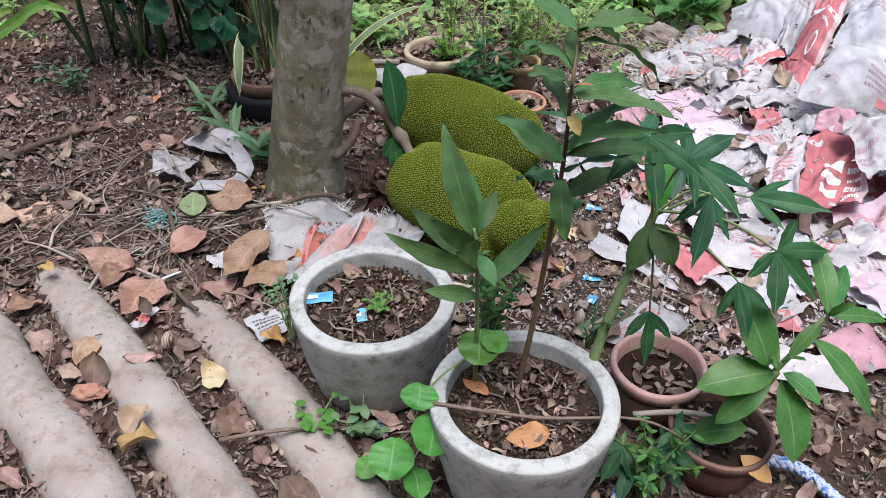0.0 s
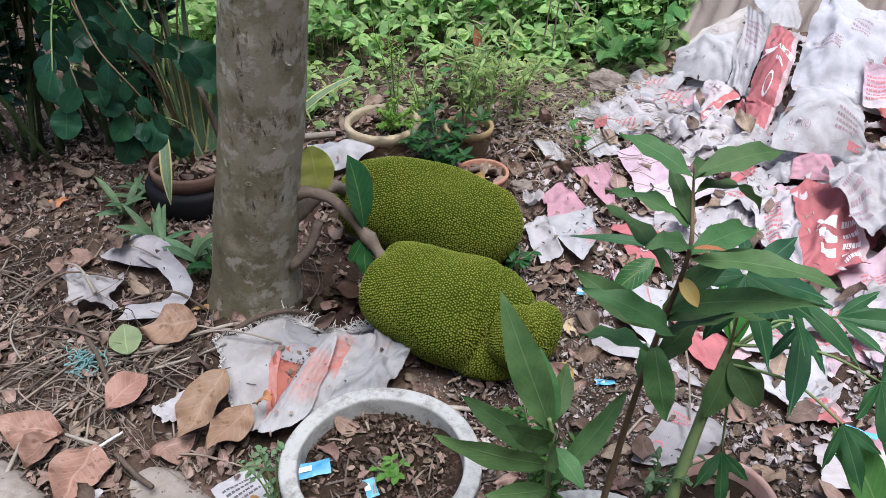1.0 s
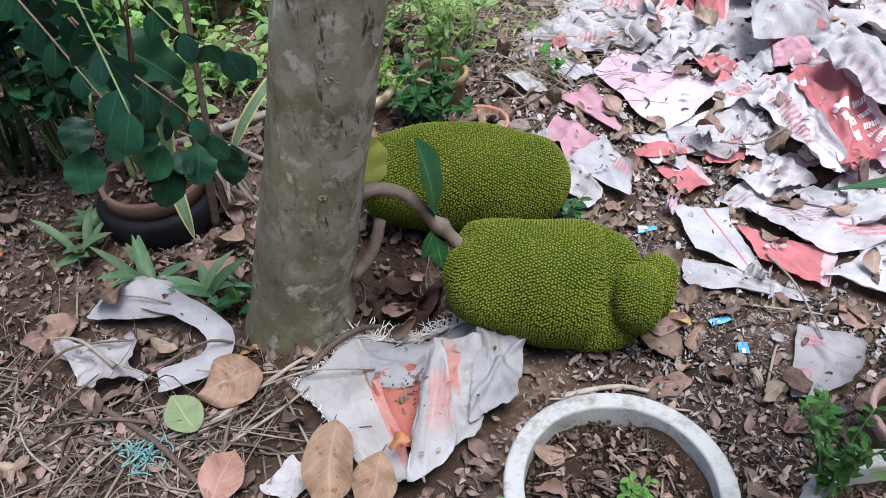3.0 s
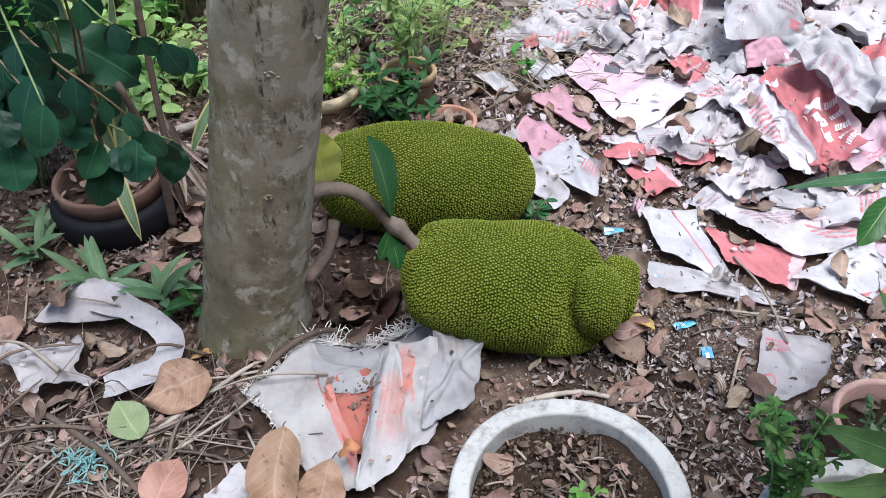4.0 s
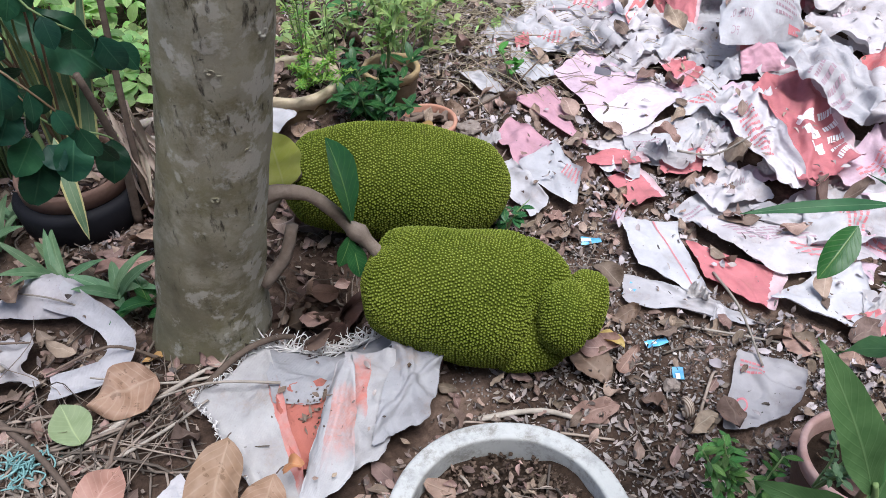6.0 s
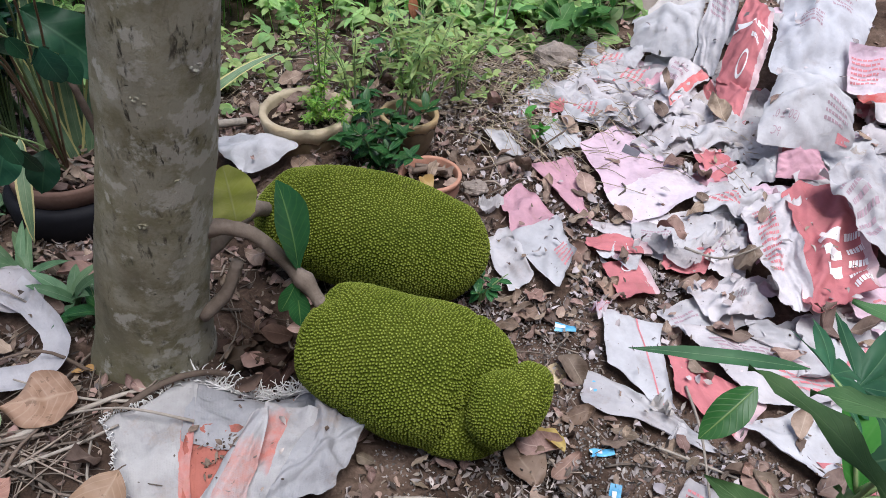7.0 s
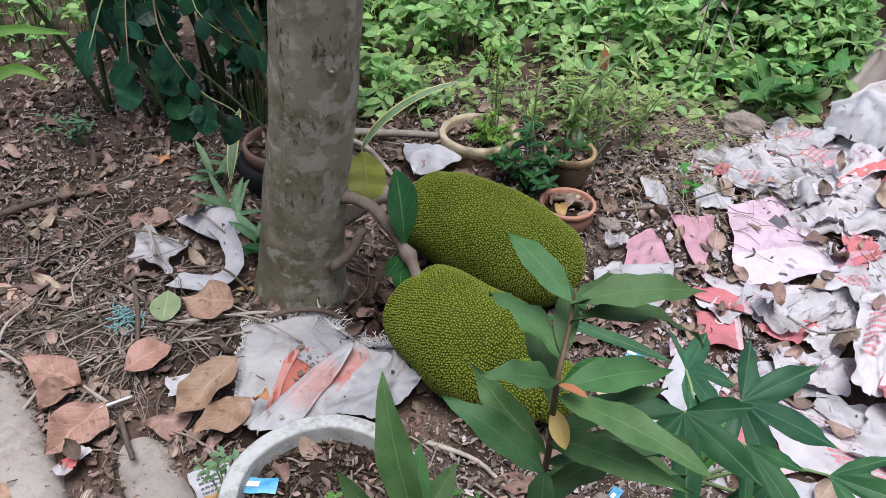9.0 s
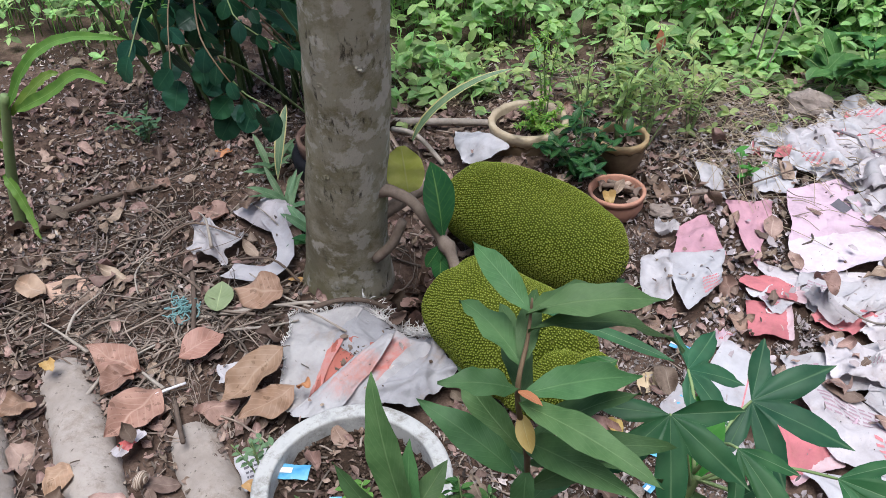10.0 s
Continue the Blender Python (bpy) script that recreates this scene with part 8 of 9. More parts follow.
def leaf_litter(count, seed, lo, hi, top, label, name="leaf_litter"):
    rd = random.Random(seed)
    bits = []
    big = lo > 0.05
    while len(bits) < count:
        x, y = rd.uniform(-2.3, 2.4), rd.uniform(0.0, 3.6)
        if rd.random() > litter_weight(x, y) * (0.45 if big and x < -0.5 and y > 2.0 else 1) or not clear_of(x, y, 0.01):
            continue
        if covered(x, y) and rd.random() > 0.05:
            continue
        if top_z(x, y) > ground_z(x, y) + 0.07:
            continue
        L = rd.uniform(lo, hi) * rd.uniform(0.6, 1.0) * (0.6 if covered(x, y) else 1.0)
        p = dead_blade(rd, L, L * rd.uniform(0.4, 0.75), None, 1.5 if big else 1.1)
        z = top_z(x, y) + (0.005 if covered(x, y) else rd.uniform(0.003, top))
        bits.append(moved(pose(x, y, z, rd.gauss(0, 16), rd.gauss(0, 16) + (180 if rd.random() < 0.4 else 0), rd.uniform(0, 360)), p))
    v, f, u = join(bits)
    return tagged(link_mesh(name, v, f, M_litter, None, "", u, at=(0, 1.8, 0)), label, "leaves", "", "stuff")


leaf_litter(9000, 31, 0.012, 0.050, 0.016, "carpet of small broken brown dead leaves")
leaf_litter(820, 32, 0.045, 0.10, 0.026, "large curled brown dead leaves over the soil")


def fine_litter(count, seed, box=(-1.4, 1.3, 0.6, 3.0), material=None):
    """Shreds and crumbs of leaves between the larger ones."""
    rd = random.Random(seed)
    bits = []
    while len(bits) < count:
        x, y = rd.uniform(box[0], box[1]), rd.uniform(box[2], box[3])
        if not clear_of(x, y) or (covered(x, y) and rd.random() > 0.02) or roll_gap(x, y) < 0.04 or rd.random() > 0.55 + 0.6 * lump(x, y, 6, 2):
            continue
        L = rd.uniform(0.006, 0.024)
        p = blade(L, L * rd.uniform(0.12, 0.6), "oval", rd.uniform(-1.5, 1.8), rd.uniform(-0.4, 0.9), 0.0, rd.uniform(-0.4, 0.4), 3, 2, rd.random() * 9, rd.uniform(-0.3, 0.5))
        bits.append(moved(pose(x, y, top_z(x, y) + rd.uniform(0.002, 0.012), rd.gauss(0, 30), rd.gauss(0, 30), rd.uniform(0, 360)), p))
    v, f, u = join(bits)
    return tagged(link_mesh("leaf_litter", v, f, material or M_shred, None, "", u, at=(0, 1.8, 0)), "fine dark and pale shreds of dead leaves", "leaves", "", "stuff")


M_shred = leaf_mat("leaf_shreds", (0.13, 0.095, 0.078), (0.32, 0.26, 0.225), (0.36, 0.3, 0.26), 0.7, 0.05, 0.12, 1.5, True, 0.02)
fine_litter(11000, 35)
M_pale_shred = leaf_mat("bleached_shreds", (0.2, 0.155, 0.14), (0.48, 0.43, 0.41), (0.5, 0.46, 0.44), 0.7, 0.05, 0.3, 1.4, True, 0.02)
fine_litter(4200, 36, (0.12, 1.15, 1.15, 2.75), M_pale_shred)
fine_litter(500, 37, (-0.22, 0.40, 1.28, 1.66), M_pale_shred)
fine_litter(1600, 40, (-1.4, -0.35, 1.8, 3.0), M_pale_shred)


def pile_leaves(count, seed, box):
    """Large curled dead leaves that have fallen over the torn sacks."""
    rd = random.Random(seed)
    bits = []
    for k in range(count):
        x, y = rd.uniform(box[0], box[1]), rd.uniform(box[2], box[3])
        L = rd.uniform(0.04, 0.10)
        p = moved(pose(x, y, top_z(x, y) + 0.006, rd.gauss(0, 14), rd.gauss(0, 14), rd.uniform(0, 360)), dead_blade(rd, L, L * rd.uniform(0.4, 0.65), None, 1.5))
        v = np.array(p[0])
        v[:, 2] = np.maximum(v[:, 2], [top_z(a, b) + 0.003 for a, b, _ in v])
        bits.append(([tuple(q) for q in v], p[1], p[2]))
    v, f, u = join(bits)
    return tagged(link_mesh("leaf_litter", v, f, M_litter, None, "", u, at=(0.8, 1.9, 0)), "large curled brown dead leaves lying over torn sacks", "leaves", "", "stuff")


pile_leaves(20, 38, (0.42, 1.05, 1.42, 2.2))
pile_leaves(10, 39, (0.7, 1.25, 2.2, 2.7))
fine_litter(2200, 37, (-0.2, 1.2, 2.5, 3.3), M_pale_shred)
fine_litter(4200, 39, (-1.0, 0.15, 0.45, 1.55))
fine_litter(2600, 40, (0.3, 1.35, 0.65, 1.35))
fine_litter(3600, 38, (-2.0, -0.45, 1.85, 3.1), M_pale_shred)


def straw_litter():
    rd = random.Random(41)
    bits = []
    while len(bits) < 1500:
        near = rd.random() < 0.32
        x, y = (rd.gauss(-0.68, 0.24), rd.gauss(1.78, 0.2)) if near else (rd.uniform(-1.5, 1.6), rd.uniform(0.6, 3.2))
        if not clear_of(x, y) or roll_gap(x, y) < 0.05 or (x > 0.9 and rd.random() < 0.8) or (covered(x, y) and rd.random() < 0.94):
            continue
        a, ln = rd.uniform(0, 6.283), rd.uniform(0.03, 0.3 if near else 0.12)
        d = Vector((math.cos(a), math.sin(a), 0)) * ln
        p = Vector((x, y, 0))
        P = []
        for t in (0, 0.5, 1):
            q = p + d * t + Vector((rd.gauss(0, 0.012), rd.gauss(0, 0.012), 0)) * (ln / 0.1)
            P.append(Vector((q.x, q.y, top_z(q.x, q.y) + rd.uniform(0.002, 0.018))))
        if any(covered(q.x, q.y) for q in P) and rd.random() < 0.9:
            continue
        r = rd.choice((0.0008, 0.001, 0.0013, 0.002, 0.0032)) * rd.uniform(0.8, 1.2)
        bits.append(tube(P, r, r * 0.7, 4, 3))
    v, f, u = join(bits)
    return tagged(link_mesh("straw_litter", v, f, M_straw, None, "", u, at=(-0.6, 1.8, 0)), "dry straw and broken stems on the soil", "straw", "", "stuff")


straw_litter()


def grit(name, count, seed, box, sizes, material, label):
    rd = random.Random(seed)
    bits = []
    while len(bits) < count:
        x, y = rd.uniform(box[0], box[1]), rd.uniform(box[2], box[3])
        if not clear_of(x, y) or rd.random() > 0.5 + lump(x, y, 4, seed) or (covered(x, y) and rd.random() > 0.05):
            continue
        bits.append(moved(pose(x, y, top_z(x, y) + 0.002, rd.uniform(0, 360), rd.uniform(0, 360), 0), crumb(rd.uniform(*sizes) * (0.5 if covered(x, y) else 1), rd)))
    v, f, u = join(bits)
    return tagged(link_mesh(name, v, f, material, None, "", u, False, at=(box[0], box[2], 0)), label, "grit", "", "stuff")


grit("grit", 6500, 51, (0.05, 0.85, 1.2, 2.3), (0.0012, 0.0042), M_chip, "pale grit and shell fragments on dark soil")
grit("soil_clods", 2400, 52, (-1.6, 1.2, 0.8, 3.2), (0.003, 0.012), M_crumb, "small crumbly clods of soil")


# ---- single leaves and twigs that stand out ----
def dead_leaf(x, y, L, W, heading, seed, material=None, label="dry curled brown leaf on the ground", shape="oval", curl=0.8, z=None, tilt=0):
    rd = random.Random(seed)
    p = dead_blade(rd, L, W, shape, curl, 16, 8)
    base = (top_z(x, y) if z is None else z) + 0.010
    c = pose(x, y, base, tilt, rd.gauss(0, 8), heading) @ Matrix.Translation((0, -L / 2, 0))
    p = moved(c, p)
    low = min(q[2] for q in p[0])
    v = np.array(p[0])
    v[:, 2] += max(0, base - 0.008 - low)
    ob = link_mesh("dead_leaf", v, p[1], material or M_dead, None, "", p[2], at=(x, y, base))
    return tagged(ob, label, "leaf", "fallen leaves")


for k, (x, y, L, W, a) in enumerate((
    (-0.79, 2.10, 0.11, 0.085, 100), (-0.66, 2.10, 0.07, 0.06, 20), (-0.45, 2.14, 0.12, 0.06, 110), (-0.39, 2.20, 0.10, 0.07, 30), (-0.36, 2.32, 0.11, 0.07, 80), (-0.44, 1.44, 0.08, 0.06, -60),
    (-0.32, 1.05, 0.075, 0.06, 30), (-0.14, 0.87, 0.14, 0.10, 60), (-0.05, 0.83, 0.10, 0.07, 100), (-0.62, 1.15, 0.08, 0.05, 10), (-0.65, 1.06, 0.06, 0.035, -50), (0.25, 1.43, 0.09, 0.05, 80), (0.30, 1.52, 0.09, 0.07, 10), (0.36, 1.40, 0.06, 0.045, 40),
    (0.46, 1.32, 0.09, 0.06, -20), (0.40, 1.25, 0.07, 0.05, 70), (0.43, 1.60, 0.08, 0.05, 95), (0.37, 1.50, 0.10, 0.04, 120), (0.42, 1.88, 0.09, 0.07, 20), (0.36, 1.85, 0.10, 0.07, 60), (0.46, 1.92, 0.08, 0.06, 130), (0.60, 2.03, 0.08, 0.055, 10),
    (0.68, 2.20, 0.10, 0.07, 60), (0.62, 1.92, 0.09, 0.06, 110), (0.80, 2.0, 0.10, 0.065, 30), (0.86, 1.98, 0.08, 0.06, 70), (0.93, 2.25, 0.10, 0.06, 10), (1.02, 2.25, 0.11, 0.07, 140), (1.06, 2.33, 0.09, 0.06, 60), (1.10, 2.25, 0.10, 0.06, 20),
    (0.98, 2.32, 0.08, 0.05, 95), (0.60, 1.52, 0.10, 0.05, 70), (0.68, 1.40, 0.09, 0.06, 20), (0.75, 1.33, 0.10, 0.06, 120), (0.78, 1.22, 0.09, 0.07, 50), (0.95, 1.30, 0.10, 0.07, 10), (0.66, 1.22, 0.11, 0.07, 100), (0.90, 1.62, 0.10, 0.05, 150),
    (-1.07, 2.17, 0.09, 0.08, 30), (-1.0, 2.22, 0.07, 0.05, 80), (-1.2, 2.33, 0.08, 0.06, 130), (-1.05, 2.55, 0.08, 0.05, 20), (-1.33, 2.55, 0.08, 0.05, 70), (-0.62, 2.62, 0.08, 0.04, 70), 
    (0.02, 2.38, 0.09, 0.06, 40), (0.44, 2.42, 0.09, 0.06, 20), (0.50, 2.50, 0.08, 0.06, 100), (-0.05, 2.80, 0.09, 0.06, 60), (0.13, 2.85, 0.08, 0.06, 10), (0.46, 1.16, 0.09, 0.06, 20), (0.55, 1.22, 0.10, 0.065, 60),
)):
    if k > 21 and covered(x, y) and k % 3:
        continue
    dead_leaf(x, y, L * (1.05 if k < 13 else 0.8), W * (1.15 if k < 13 else 0.8), a, 100 + k, None, ("dry curled brown leaf on the ground" if k % 2 else "flat pinkish brown dead leaf on soil"))
def big_leaf(a, b, w, seed, material=None, label="large flat brown dead leaf on the litter", curl=0.75, lift=0.024):
    """A fallen leaf from its stalk a to its tip b."""
    rd = random.Random(seed)
    d = Vector((b[0] - a[0], b[1] - a[1], 0))
    p = dead_blade(rd, d.length, w * 1.08, "blunt", curl, 22, 10)
    z0, z1 = max(top_z(*a), ground_z(*a)) + lift, top_z(*b) + lift
    p = moved(aim((a[0], a[1], z0), (b[0], b[1], z1), (rd.uniform(-0.2, 0.2), -0.25, 1)), p)
    ob = link_mesh("dead_leaf", p[0], p[1], material or M_brown, None, "", p[2], at=(a[0], a[1], z0))
    v, f, u = tube([Vector((a[0], a[1], z0)), Vector((a[0], a[1], z0)) - d.normalized() * 0.012 - Vector((0, 0, 0.006)), Vector((a[0], a[1], z0)) - d.normalized() * 0.022 - Vector((0, 0, 0.014))], 0.0014, 0.001, 5, 2)
    part("leaf_stalk", v, f, M_twig, ob)
    return tagged(ob, label, "leaf", "fallen leaves")


M_brown = leaf_mat("flat_brown_leaf", (0.23, 0.13, 0.09), (0.36, 0.225, 0.165), (0.42, 0.29, 0.22), 0.5, 0.06, 0.75, 1.15, False, 0.02, veins=9, spots=(0.14, 0.08, 0.055), ribs=0.5)
M_tan = leaf_mat("tan_dead_leaf", (0.26, 0.148, 0.1), (0.37, 0.228, 0.168), (0.43, 0.29, 0.22), 0.5, 0.06, 0.8, 1.15, False, 0.015, veins=9, spots=(0.15, 0.08, 0.05), ribs=0.5)
big_leaf((-0.591, 1.47), (-0.631, 1.318), 0.105, 301)
big_leaf((-0.585, 1.545), (-0.515, 1.635), 0.072, 323, M_tan, "curled tan dead leaf with a dark underside", 0.5, 0.04)
big_leaf((-0.35, 1.583), (-0.428, 1.429), 0.09, 343, M_tan, "large tan dead leaf beside the sack")
big_leaf((-0.292, 1.509), (-0.376, 1.401), 0.075, 304, M_tan, "long tan dead leaf at the sack's edge")
big_leaf((-0.663, 1.513), (-0.805, 1.541), 0.08, 305)
big_leaf((-0.687, 1.514), (-0.716, 1.431), 0.07, 306)
big_leaf((-1.06, 1.734), (-0.908, 1.724), 0.09, 307, M_paleleaf2, "pale tan dead leaf in the straw")
big_leaf((-1.139, 1.738), (-1.018, 1.686), 0.06, 308, M_paleleaf2, "pale tan dead leaf in the straw")
big_leaf((-0.85, 1.396), (-0.888, 1.317), 0.07, 309)
big_leaf((-0.429, 1.789), (-0.552, 1.772), 0.10, 310, None, "rounded brown dead leaf beside the trunk", 0.9, 0.03)
big_leaf((-0.655, 1.242), (-0.682, 1.177), 0.06, 311, M_tan, "crumpled tan leaf on the cement roll", 0.9, 0.05)
dead_leaf(-0.583, 1.748, 0.092, 0.07, 15, 201, M_fallen_green, "pale green fallen leaf lying on straw", "oval", 0.25, 0.03)
dead_leaf(-0.385, 1.16, 0.07, 0.06, 30, 202, M_paleleaf, "pale yellow crumpled leaf on the cement roll", "oval", 1.2)
dead_leaf(-0.485, 1.005, 0.07, 0.06, -20, 203, M_paleleaf2, "curled pale orange leaf on the cement roll", "oval", 0.8, 0.045)
dead_leaf(-0.47, 0.955, 0.075, 0.065, 170, 204, M_ochreleaf, "curled ochre leaf on the cement roll", "oval", 0.8, 0.045)
dead_leaf(-0.845, 1.455, 0.05, 0.035, 60, 205, M_yellow, "small bright yellow leaf", "oval", 1.0, 0.05)
dead_leaf(-0.285, 1.275, 0.06, 0.045, 100, 206, M_yellow, "bright yellow leaf beside the pot", "oval", 1.0)
dead_leaf(0.235, 0.862, 0.07, 0.05, 100, 207, M_orange, "flat orange leaf on pot soil", "oval", 0.4, 0.2)
dead_leaf(0.15, 0.965, 0.055, 0.03, 50, 208, M_orange, "small orange leaf on pot soil", "oval", 0.5, 0.2)
dead_leaf(-0.90, 2.42, 0.08, 0.04, 80, 209, M_orange, "bright orange dead leaf on bare soil", "oval", 0.8)
dead_leaf(0.425, 1.70, 0.08, 0.045, -20, 210, M_paleleaf, "pale yellow-green leaf on grit", "oval", 0.4)
dead_leaf(0.30, 2.28, 0.05, 0.035, 10, 211, M_yellow, "yellow leaf beside the terracotta pot", "oval", 0.8, 0.06)
dead_leaf(-0.134, 1.24, 0.05, 0.03, 40, 212, None, "dry brown leaf on pot soil", "oval", 0.8, 0.185)
dead_leaf(-0.104, 1.295, 0.05, 0.03, 41, 213, None, "dry brown leaf on pot soil", "oval", 0.8, 0.185)
dead_leaf(-0.004, 1.125, 0.05, 0.03, 42, 214, None, "dry brown leaf on pot soil", "oval", 0.8, 0.185)
dead_leaf(-0.43, 1.86, 0.05, 0.02, 100, 215, M_yellow, "thin yellow dead leaf by the trunk", "lance", 1.0)
dead_leaf(0.36, 1.56, 0.09, 0.04, 15, 216, M_yellow, "crumpled ochre leaf by the jackfruit", "oval", 1.4)
dead_leaf(-0.27, 1.50, 0.05, 0.03, 60, 217, M_orange, "small rusty leaf on the sack", "oval", 1.0, 0.05)


def twig(pts, r0, r1, label, material=None, seed=0.0):
    P = [Vector((x, y, max(z, 0) + top_z(x, y) + r0 * 0.8)) for x, y, z in pts]
    v, f, u = tube(P, r0, r1, 7, 5, 0.15, seed)
    return tagged(link_mesh("twig", v, f, material or M_twig, at=tuple(P[0])), label, "twig", "fallen twigs")


M_grey = mottled("weathered_wood", [(0.3, (0.2, 0.17, 0.14)), (0.7, (0.42, 0.37, 0.32))], 25, 0.85, 0.2, 0.6, 0.002, 160, 0.8, 1.2)
twig([(-0.40, 1.715, 0.004), (-0.29, 1.765, 0.012), (-0.20, 1.795, 0.022), (-0.13, 1.825, 0.045), (-0.08, 1.855, 0.075)], 0.0068, 0.005, "grey dead branch along the foot of the tree", M_twig, 1)
twig([(-0.62, 1.70, 0.0), (-0.48, 1.74, 0.012), (-0.36, 1.78, 0.008), (-0.30, 1.79, 0.0)], 0.006, 0.003, "long pale stick before the trunk", M_grey, 2)
twig([(-0.58, 1.66, 0.0), (-0.44, 1.68, 0.012), (-0.36, 1.70, 0.0)], 0.004, 0.002, "thin dry stick beside the sack", M_grey, 3)
twig([(-0.72, 1.86, 0.0), (-0.64, 1.72, 0.015), (-0.58, 1.58, 0.0)], 0.007, 0.005, "brown stick lying across the straw", M_twig, 4)
twig([(-0.56, 1.46, 0.0), (-0.50, 1.38, 0.02), (-0.46, 1.33, 0.045)], 0.006, 0.005, "straight brown stick by the cement roll", M_twig, 5)
twig([(-0.64, 1.40, 0.03), (-0.585, 1.46, 0.025), (-0.55, 1.50, 0.01)], 0.0035, 0.003, "thin white stick on leaves", M_film, 6)
twig([(-0.33, 0.99, 0.03), (-0.20, 1.0, 0.05), (-0.08, 1.03, 0.02)], 0.005, 0.003, "crooked dark twig over the cement roll", M_twig, 7)
twig([(-0.42, 2.70, 0.0), (-0.25, 2.70, 0.02), (-0.10, 2.72, 0.01)], 0.014, 0.011, "weathered grey branch on the ground", M_grey, 8)
twig([(-0.40, 2.62, 0.03), (-0.30, 2.55, 0.05), (-0.20, 2.47, 0.0)], 0.010, 0.007, "grey dead branch behind the trunk", M_grey, 9)
twig([(-0.50, 2.42, 0.12), (-0.38, 2.36, 0.08), (-0.27, 2.29, 0.02)], 0.008, 0.006, "grey stick leaning beside the pot", M_grey, 10)
twig([(-1.25, 2.0, 0.0), (-1.12, 2.12, 0.01), (-0.98, 2.23, 0.0)], 0.012, 0.006, "half-buried brown stick on bare soil", M_twig, 11)
twig([(0.06, 1.50, 0.0), (0.17, 1.47, 0.006), (0.25, 1.40, 0.0)], 0.006, 0.004, "pale curved stalk by the jackfruit", M_grey, 12)
twig([(0.50, 1.55, 0.0), (0.60, 1.46, 0.012), (0.74, 1.36, 0.0)], 0.003, 0.002, "thin dry stem over scraps", M_grey, 13)
twig([(0.66, 1.62, 0.0), (0.62, 1.50, 0.03), (0.58, 1.38, 0.0)], 0.003, 0.002, "thin dry stem leaning on plastic", M_grey, 14)
twig([(0.08, 0.905, 0.24), (0.25, 0.89, 0.236), (0.42, 0.90, 0.22), (0.52, 0.91, 0.15)], 0.0035, 0.002, "thin bare runner lying across the pot", M_twig, 15)
twig([(0.85, 2.0, 0.0), (0.90, 1.93, 0.02), (0.97, 1.90, 0.02)], 0.003, 0.002, "thin dry root on the soil", M_grey, 16)
twig([(0.40, 2.40, 0.0), (0.60, 2.43, 0.015), (0.80, 2.56, 0.02)], 0.004, 0.002, "thin bent dry stem", M_twig, 17)
twig([(0.28, 2.34, 0.055), (0.32, 2.33, 0.07), (0.37, 2.34, 0.055)], 0.008, 0.006, "short stick in the terracotta pot", M_twig, 18)
twig([(0.29, 2.36, 0.06), (0.33, 2.35, 0.06), (0.36, 2.31, 0.06)], 0.006, 0.005, "short dry twig in the terracotta pot", M_twig, 19)
twig([(-1.12, 1.60, 0.0), (-1.16, 1.70, 0.15), (-1.19, 1.80, 0.30)], 0.012, 0.008, "dark stake standing in the soil", M_twig, 20)


rdt = random.Random(66)
for k in range(26):
    x, y, a, ln = rdt.uniform(-1.05, -0.35), rdt.uniform(1.45, 2.1), rdt.uniform(0, 3.14), rdt.uniform(0.1, 0.26)
    if not clear_of(x, y, 0.06):
        continue
    dx, dy = math.cos(a) * ln / 2, math.sin(a) * ln / 2
    twig([(x - dx, y - dy, 0.004), (x + rdt.uniform(-0.02, 0.02), y + rdt.uniform(-0.02, 0.02), rdt.uniform(0.008, 0.03)), (x + dx, y + dy, rdt.uniform(0, 0.02))], rdt.uniform(0.002, 0.0055), 0.0016, "dry grey stem lying on leaf litter" if k % 2 else "thin brown stick among straw", M_grey if k % 2 else M_twig, 30 + k)


def cord(pts, r, label):
    P = [Vector(p) for p in pts]
    bits = []
    L = smooth_line(P, 14)
    for s in range(3):
        Q = []
        for i, p in enumerate(L):
            d = (L[min(i + 1, len(L) - 1)] - L[max(i - 1, 0)]).normalized()
            a = i * 0.9 + s * 2.094
            x = d.orthogonal().normalized()
            Q.append(p + (x * math.cos(a) + d.cross(x) * math.sin(a)) * r * 0.5)
        bits.append(tube(Q, r * 0.6, None, 6, 1))
    v, f, u = join(bits)
    return tagged(link_mesh("rope", v, f, M_cord, None, "", None, True, tuple(P[0])), label, "rope")


cord([(0.66, 0.98, 0.02), (0.735, 0.948, 0.04), (0.78, 0.91, 0.03), (0.83, 0.84, 0.02), (0.86, 0.76, 0.02)], 0.012, "blue and white twisted rope on the ground")
cord([(0.44, 0.93, 0.012), (0.41, 0.885, 0.02), (0.39, 0.80, 0.02)], 0.012, "blue and white rope end beside the pot")
twig([(0.45, 1.02, 0.09), (0.55, 1.0, 0.12), (0.66, 0.985, 0.09), (0.72, 1.0, 0.02)], 0.006, 0.004, "dry root hanging over the brown pot", M_grey, 21)


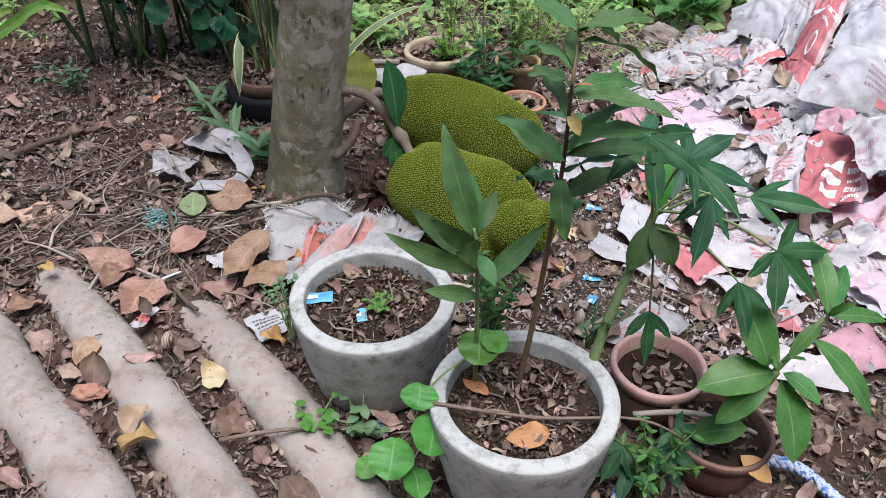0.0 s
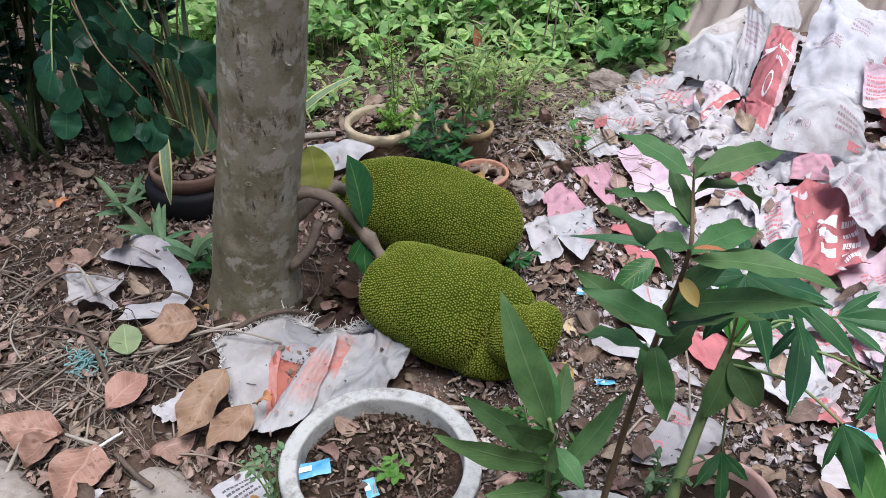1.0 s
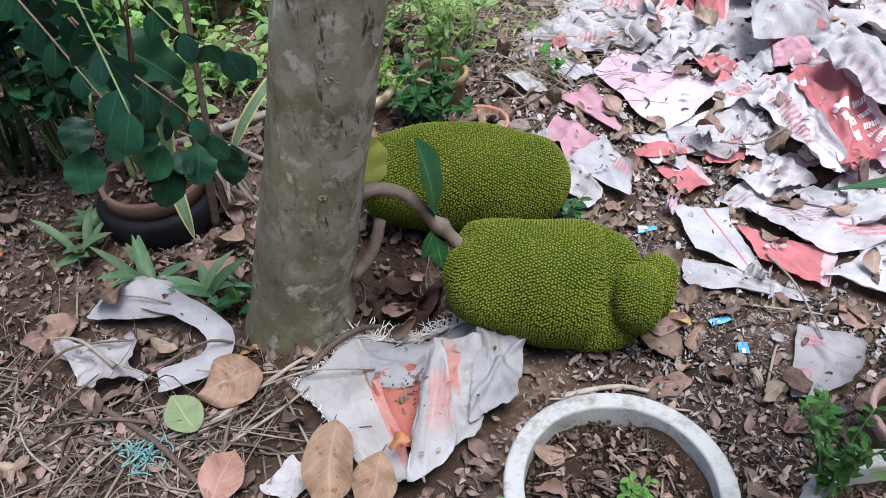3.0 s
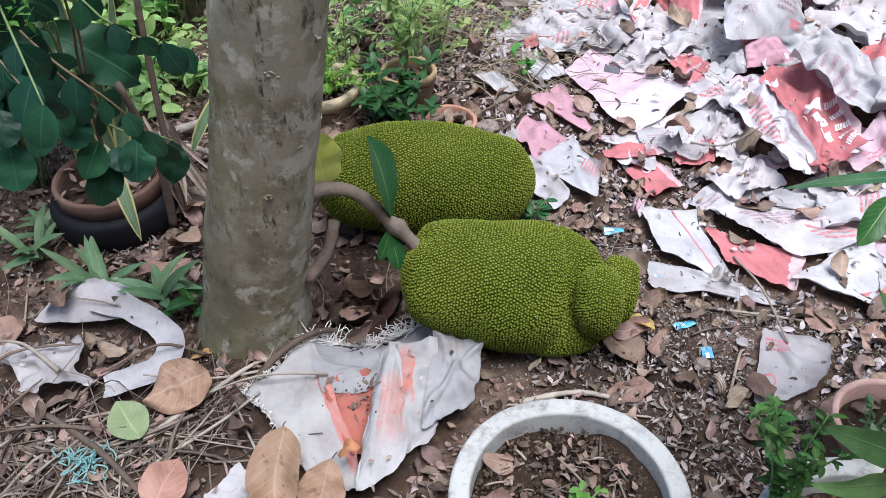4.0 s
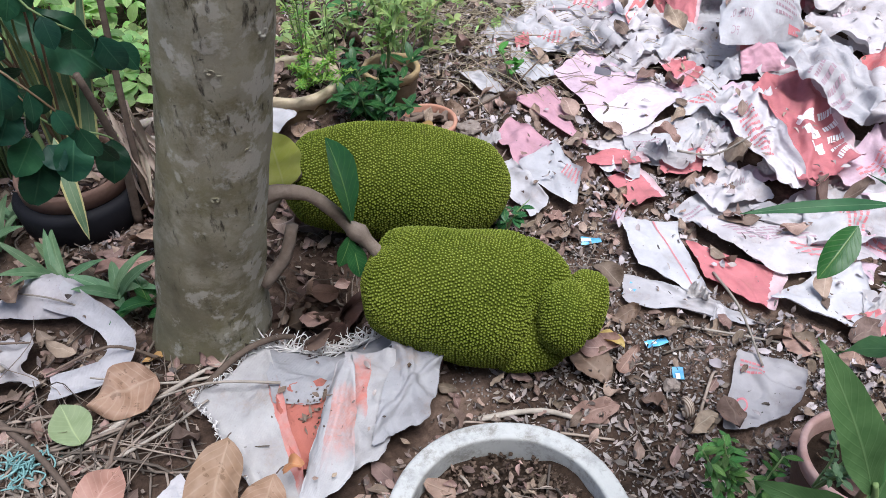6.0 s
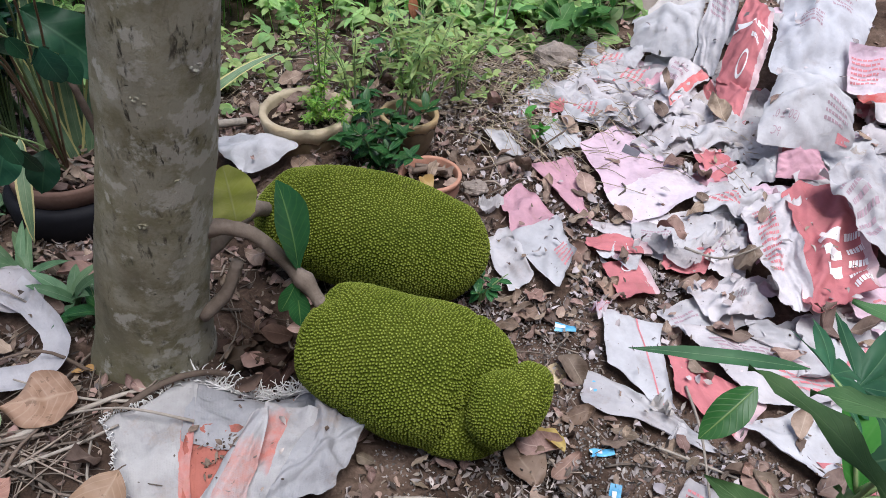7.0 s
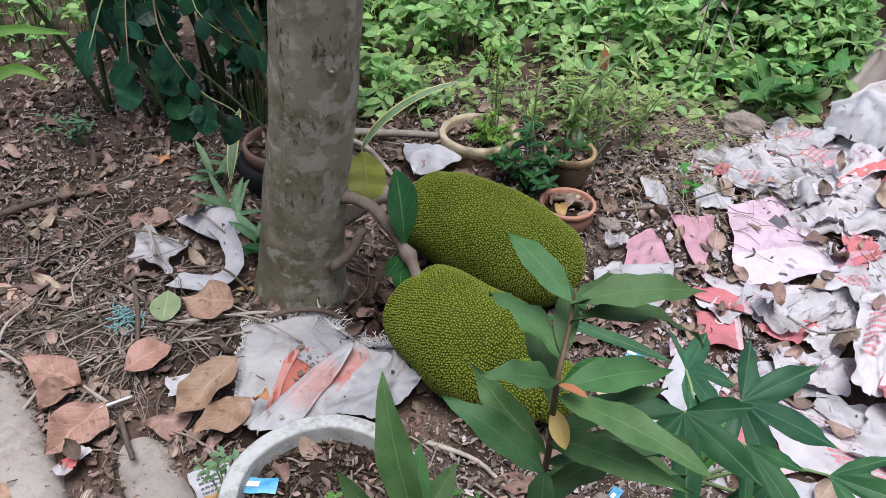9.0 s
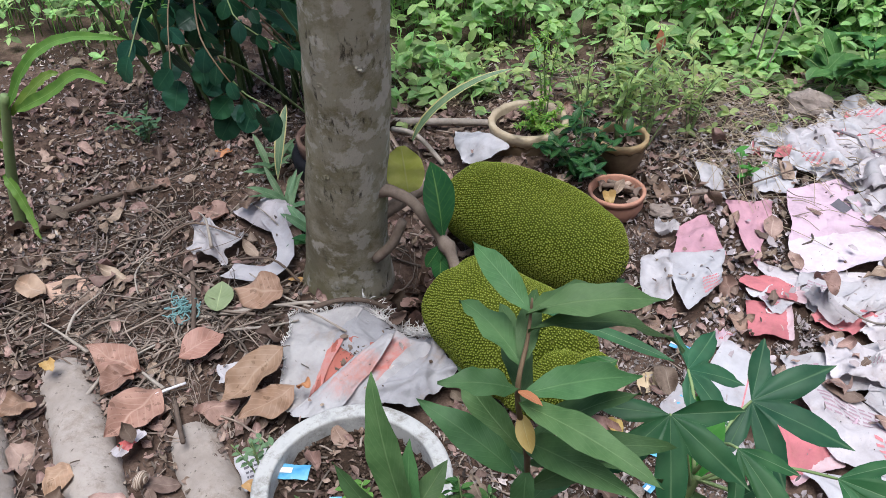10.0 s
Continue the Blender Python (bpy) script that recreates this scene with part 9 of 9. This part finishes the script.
def dry_husk(at):
    """Withered leaves and husk heaped in the hollow between the trunk and the fruit, most coloured dark for its shade.
    """
    t = thing("dry_husk", at, "withered brown leaves and husk beside the trunk, darkened for the shade in the hollow", "leaves")
    rd = random.Random(17)
    for k in range(34):
        b = Vector(at) + Vector((rd.uniform(-0.08, 0.09), rd.uniform(-0.06, 0.12), rd.uniform(0.0, 0.06)))
        d = Vector((rd.uniform(-0.7, 0.7), rd.uniform(-0.9, 0.2), rd.uniform(-0.3, 0.8))).normalized()
        L = rd.uniform(0.05, 0.10)
        p = dead_blade(rd, L, L * rd.uniform(0.35, 0.6), "oval", 1.6)
        p = moved(aim(b, b + d, (rd.uniform(-0.6, 0.6), -0.6, 0.7)), p)
        v = np.array(p[0])
        v[:, 2] = np.maximum(v[:, 2], [ground_z(a, b) + 0.002 for a, b, _ in v])
        link_mesh("leaf", v, p[1], M_dead if k % 8 == 0 else M_shadeleaf, t, "", p[2])
    return t


dry_husk((-0.120, 1.825, -0.05))


def sack_soil(box, count, seed):
    """Soil crumbs and leaf shreds caught in the folds of the torn sack."""
    rd = random.Random(seed)
    bits, shreds = [], []
    for k in range(count):
        x, y = rd.gauss((box[0] + box[1]) / 2, (box[1] - box[0]) / 3.2), rd.gauss((box[2] + box[3]) / 2, (box[3] - box[2]) / 3.2)
        z = top_z(x, y) + 0.001
        if k % 3:
            bits.append(moved(pose(x, y, z, rd.uniform(0, 360), rd.uniform(0, 360), 0), crumb(rd.uniform(0.001, 0.0034), rd)))
        else:
            L = rd.uniform(0.006, 0.022)
            shreds.append(moved(pose(x, y, z + 0.003, rd.gauss(0, 25), rd.gauss(0, 25), rd.uniform(0, 360)), dead_blade(rd, L, L * rd.uniform(0.2, 0.6))))
    v, f, u = join(bits)
    tagged(link_mesh("soil_crumbs", v, f, M_crumb, None, "", u, False, at=(box[0], box[2], 0)), "dark soil crumbs lying in a torn sack", "soil", "", "stuff")
    v, f, u = join(shreds)
    tagged(link_mesh("leaf_shreds", v, f, M_twig, None, "", u, at=(box[0], box[2], 0)), "brown leaf shreds lying in a torn sack", "leaves", "", "stuff")


sack_soil((-0.235, -0.175, 1.555, 1.650), 60, 61)
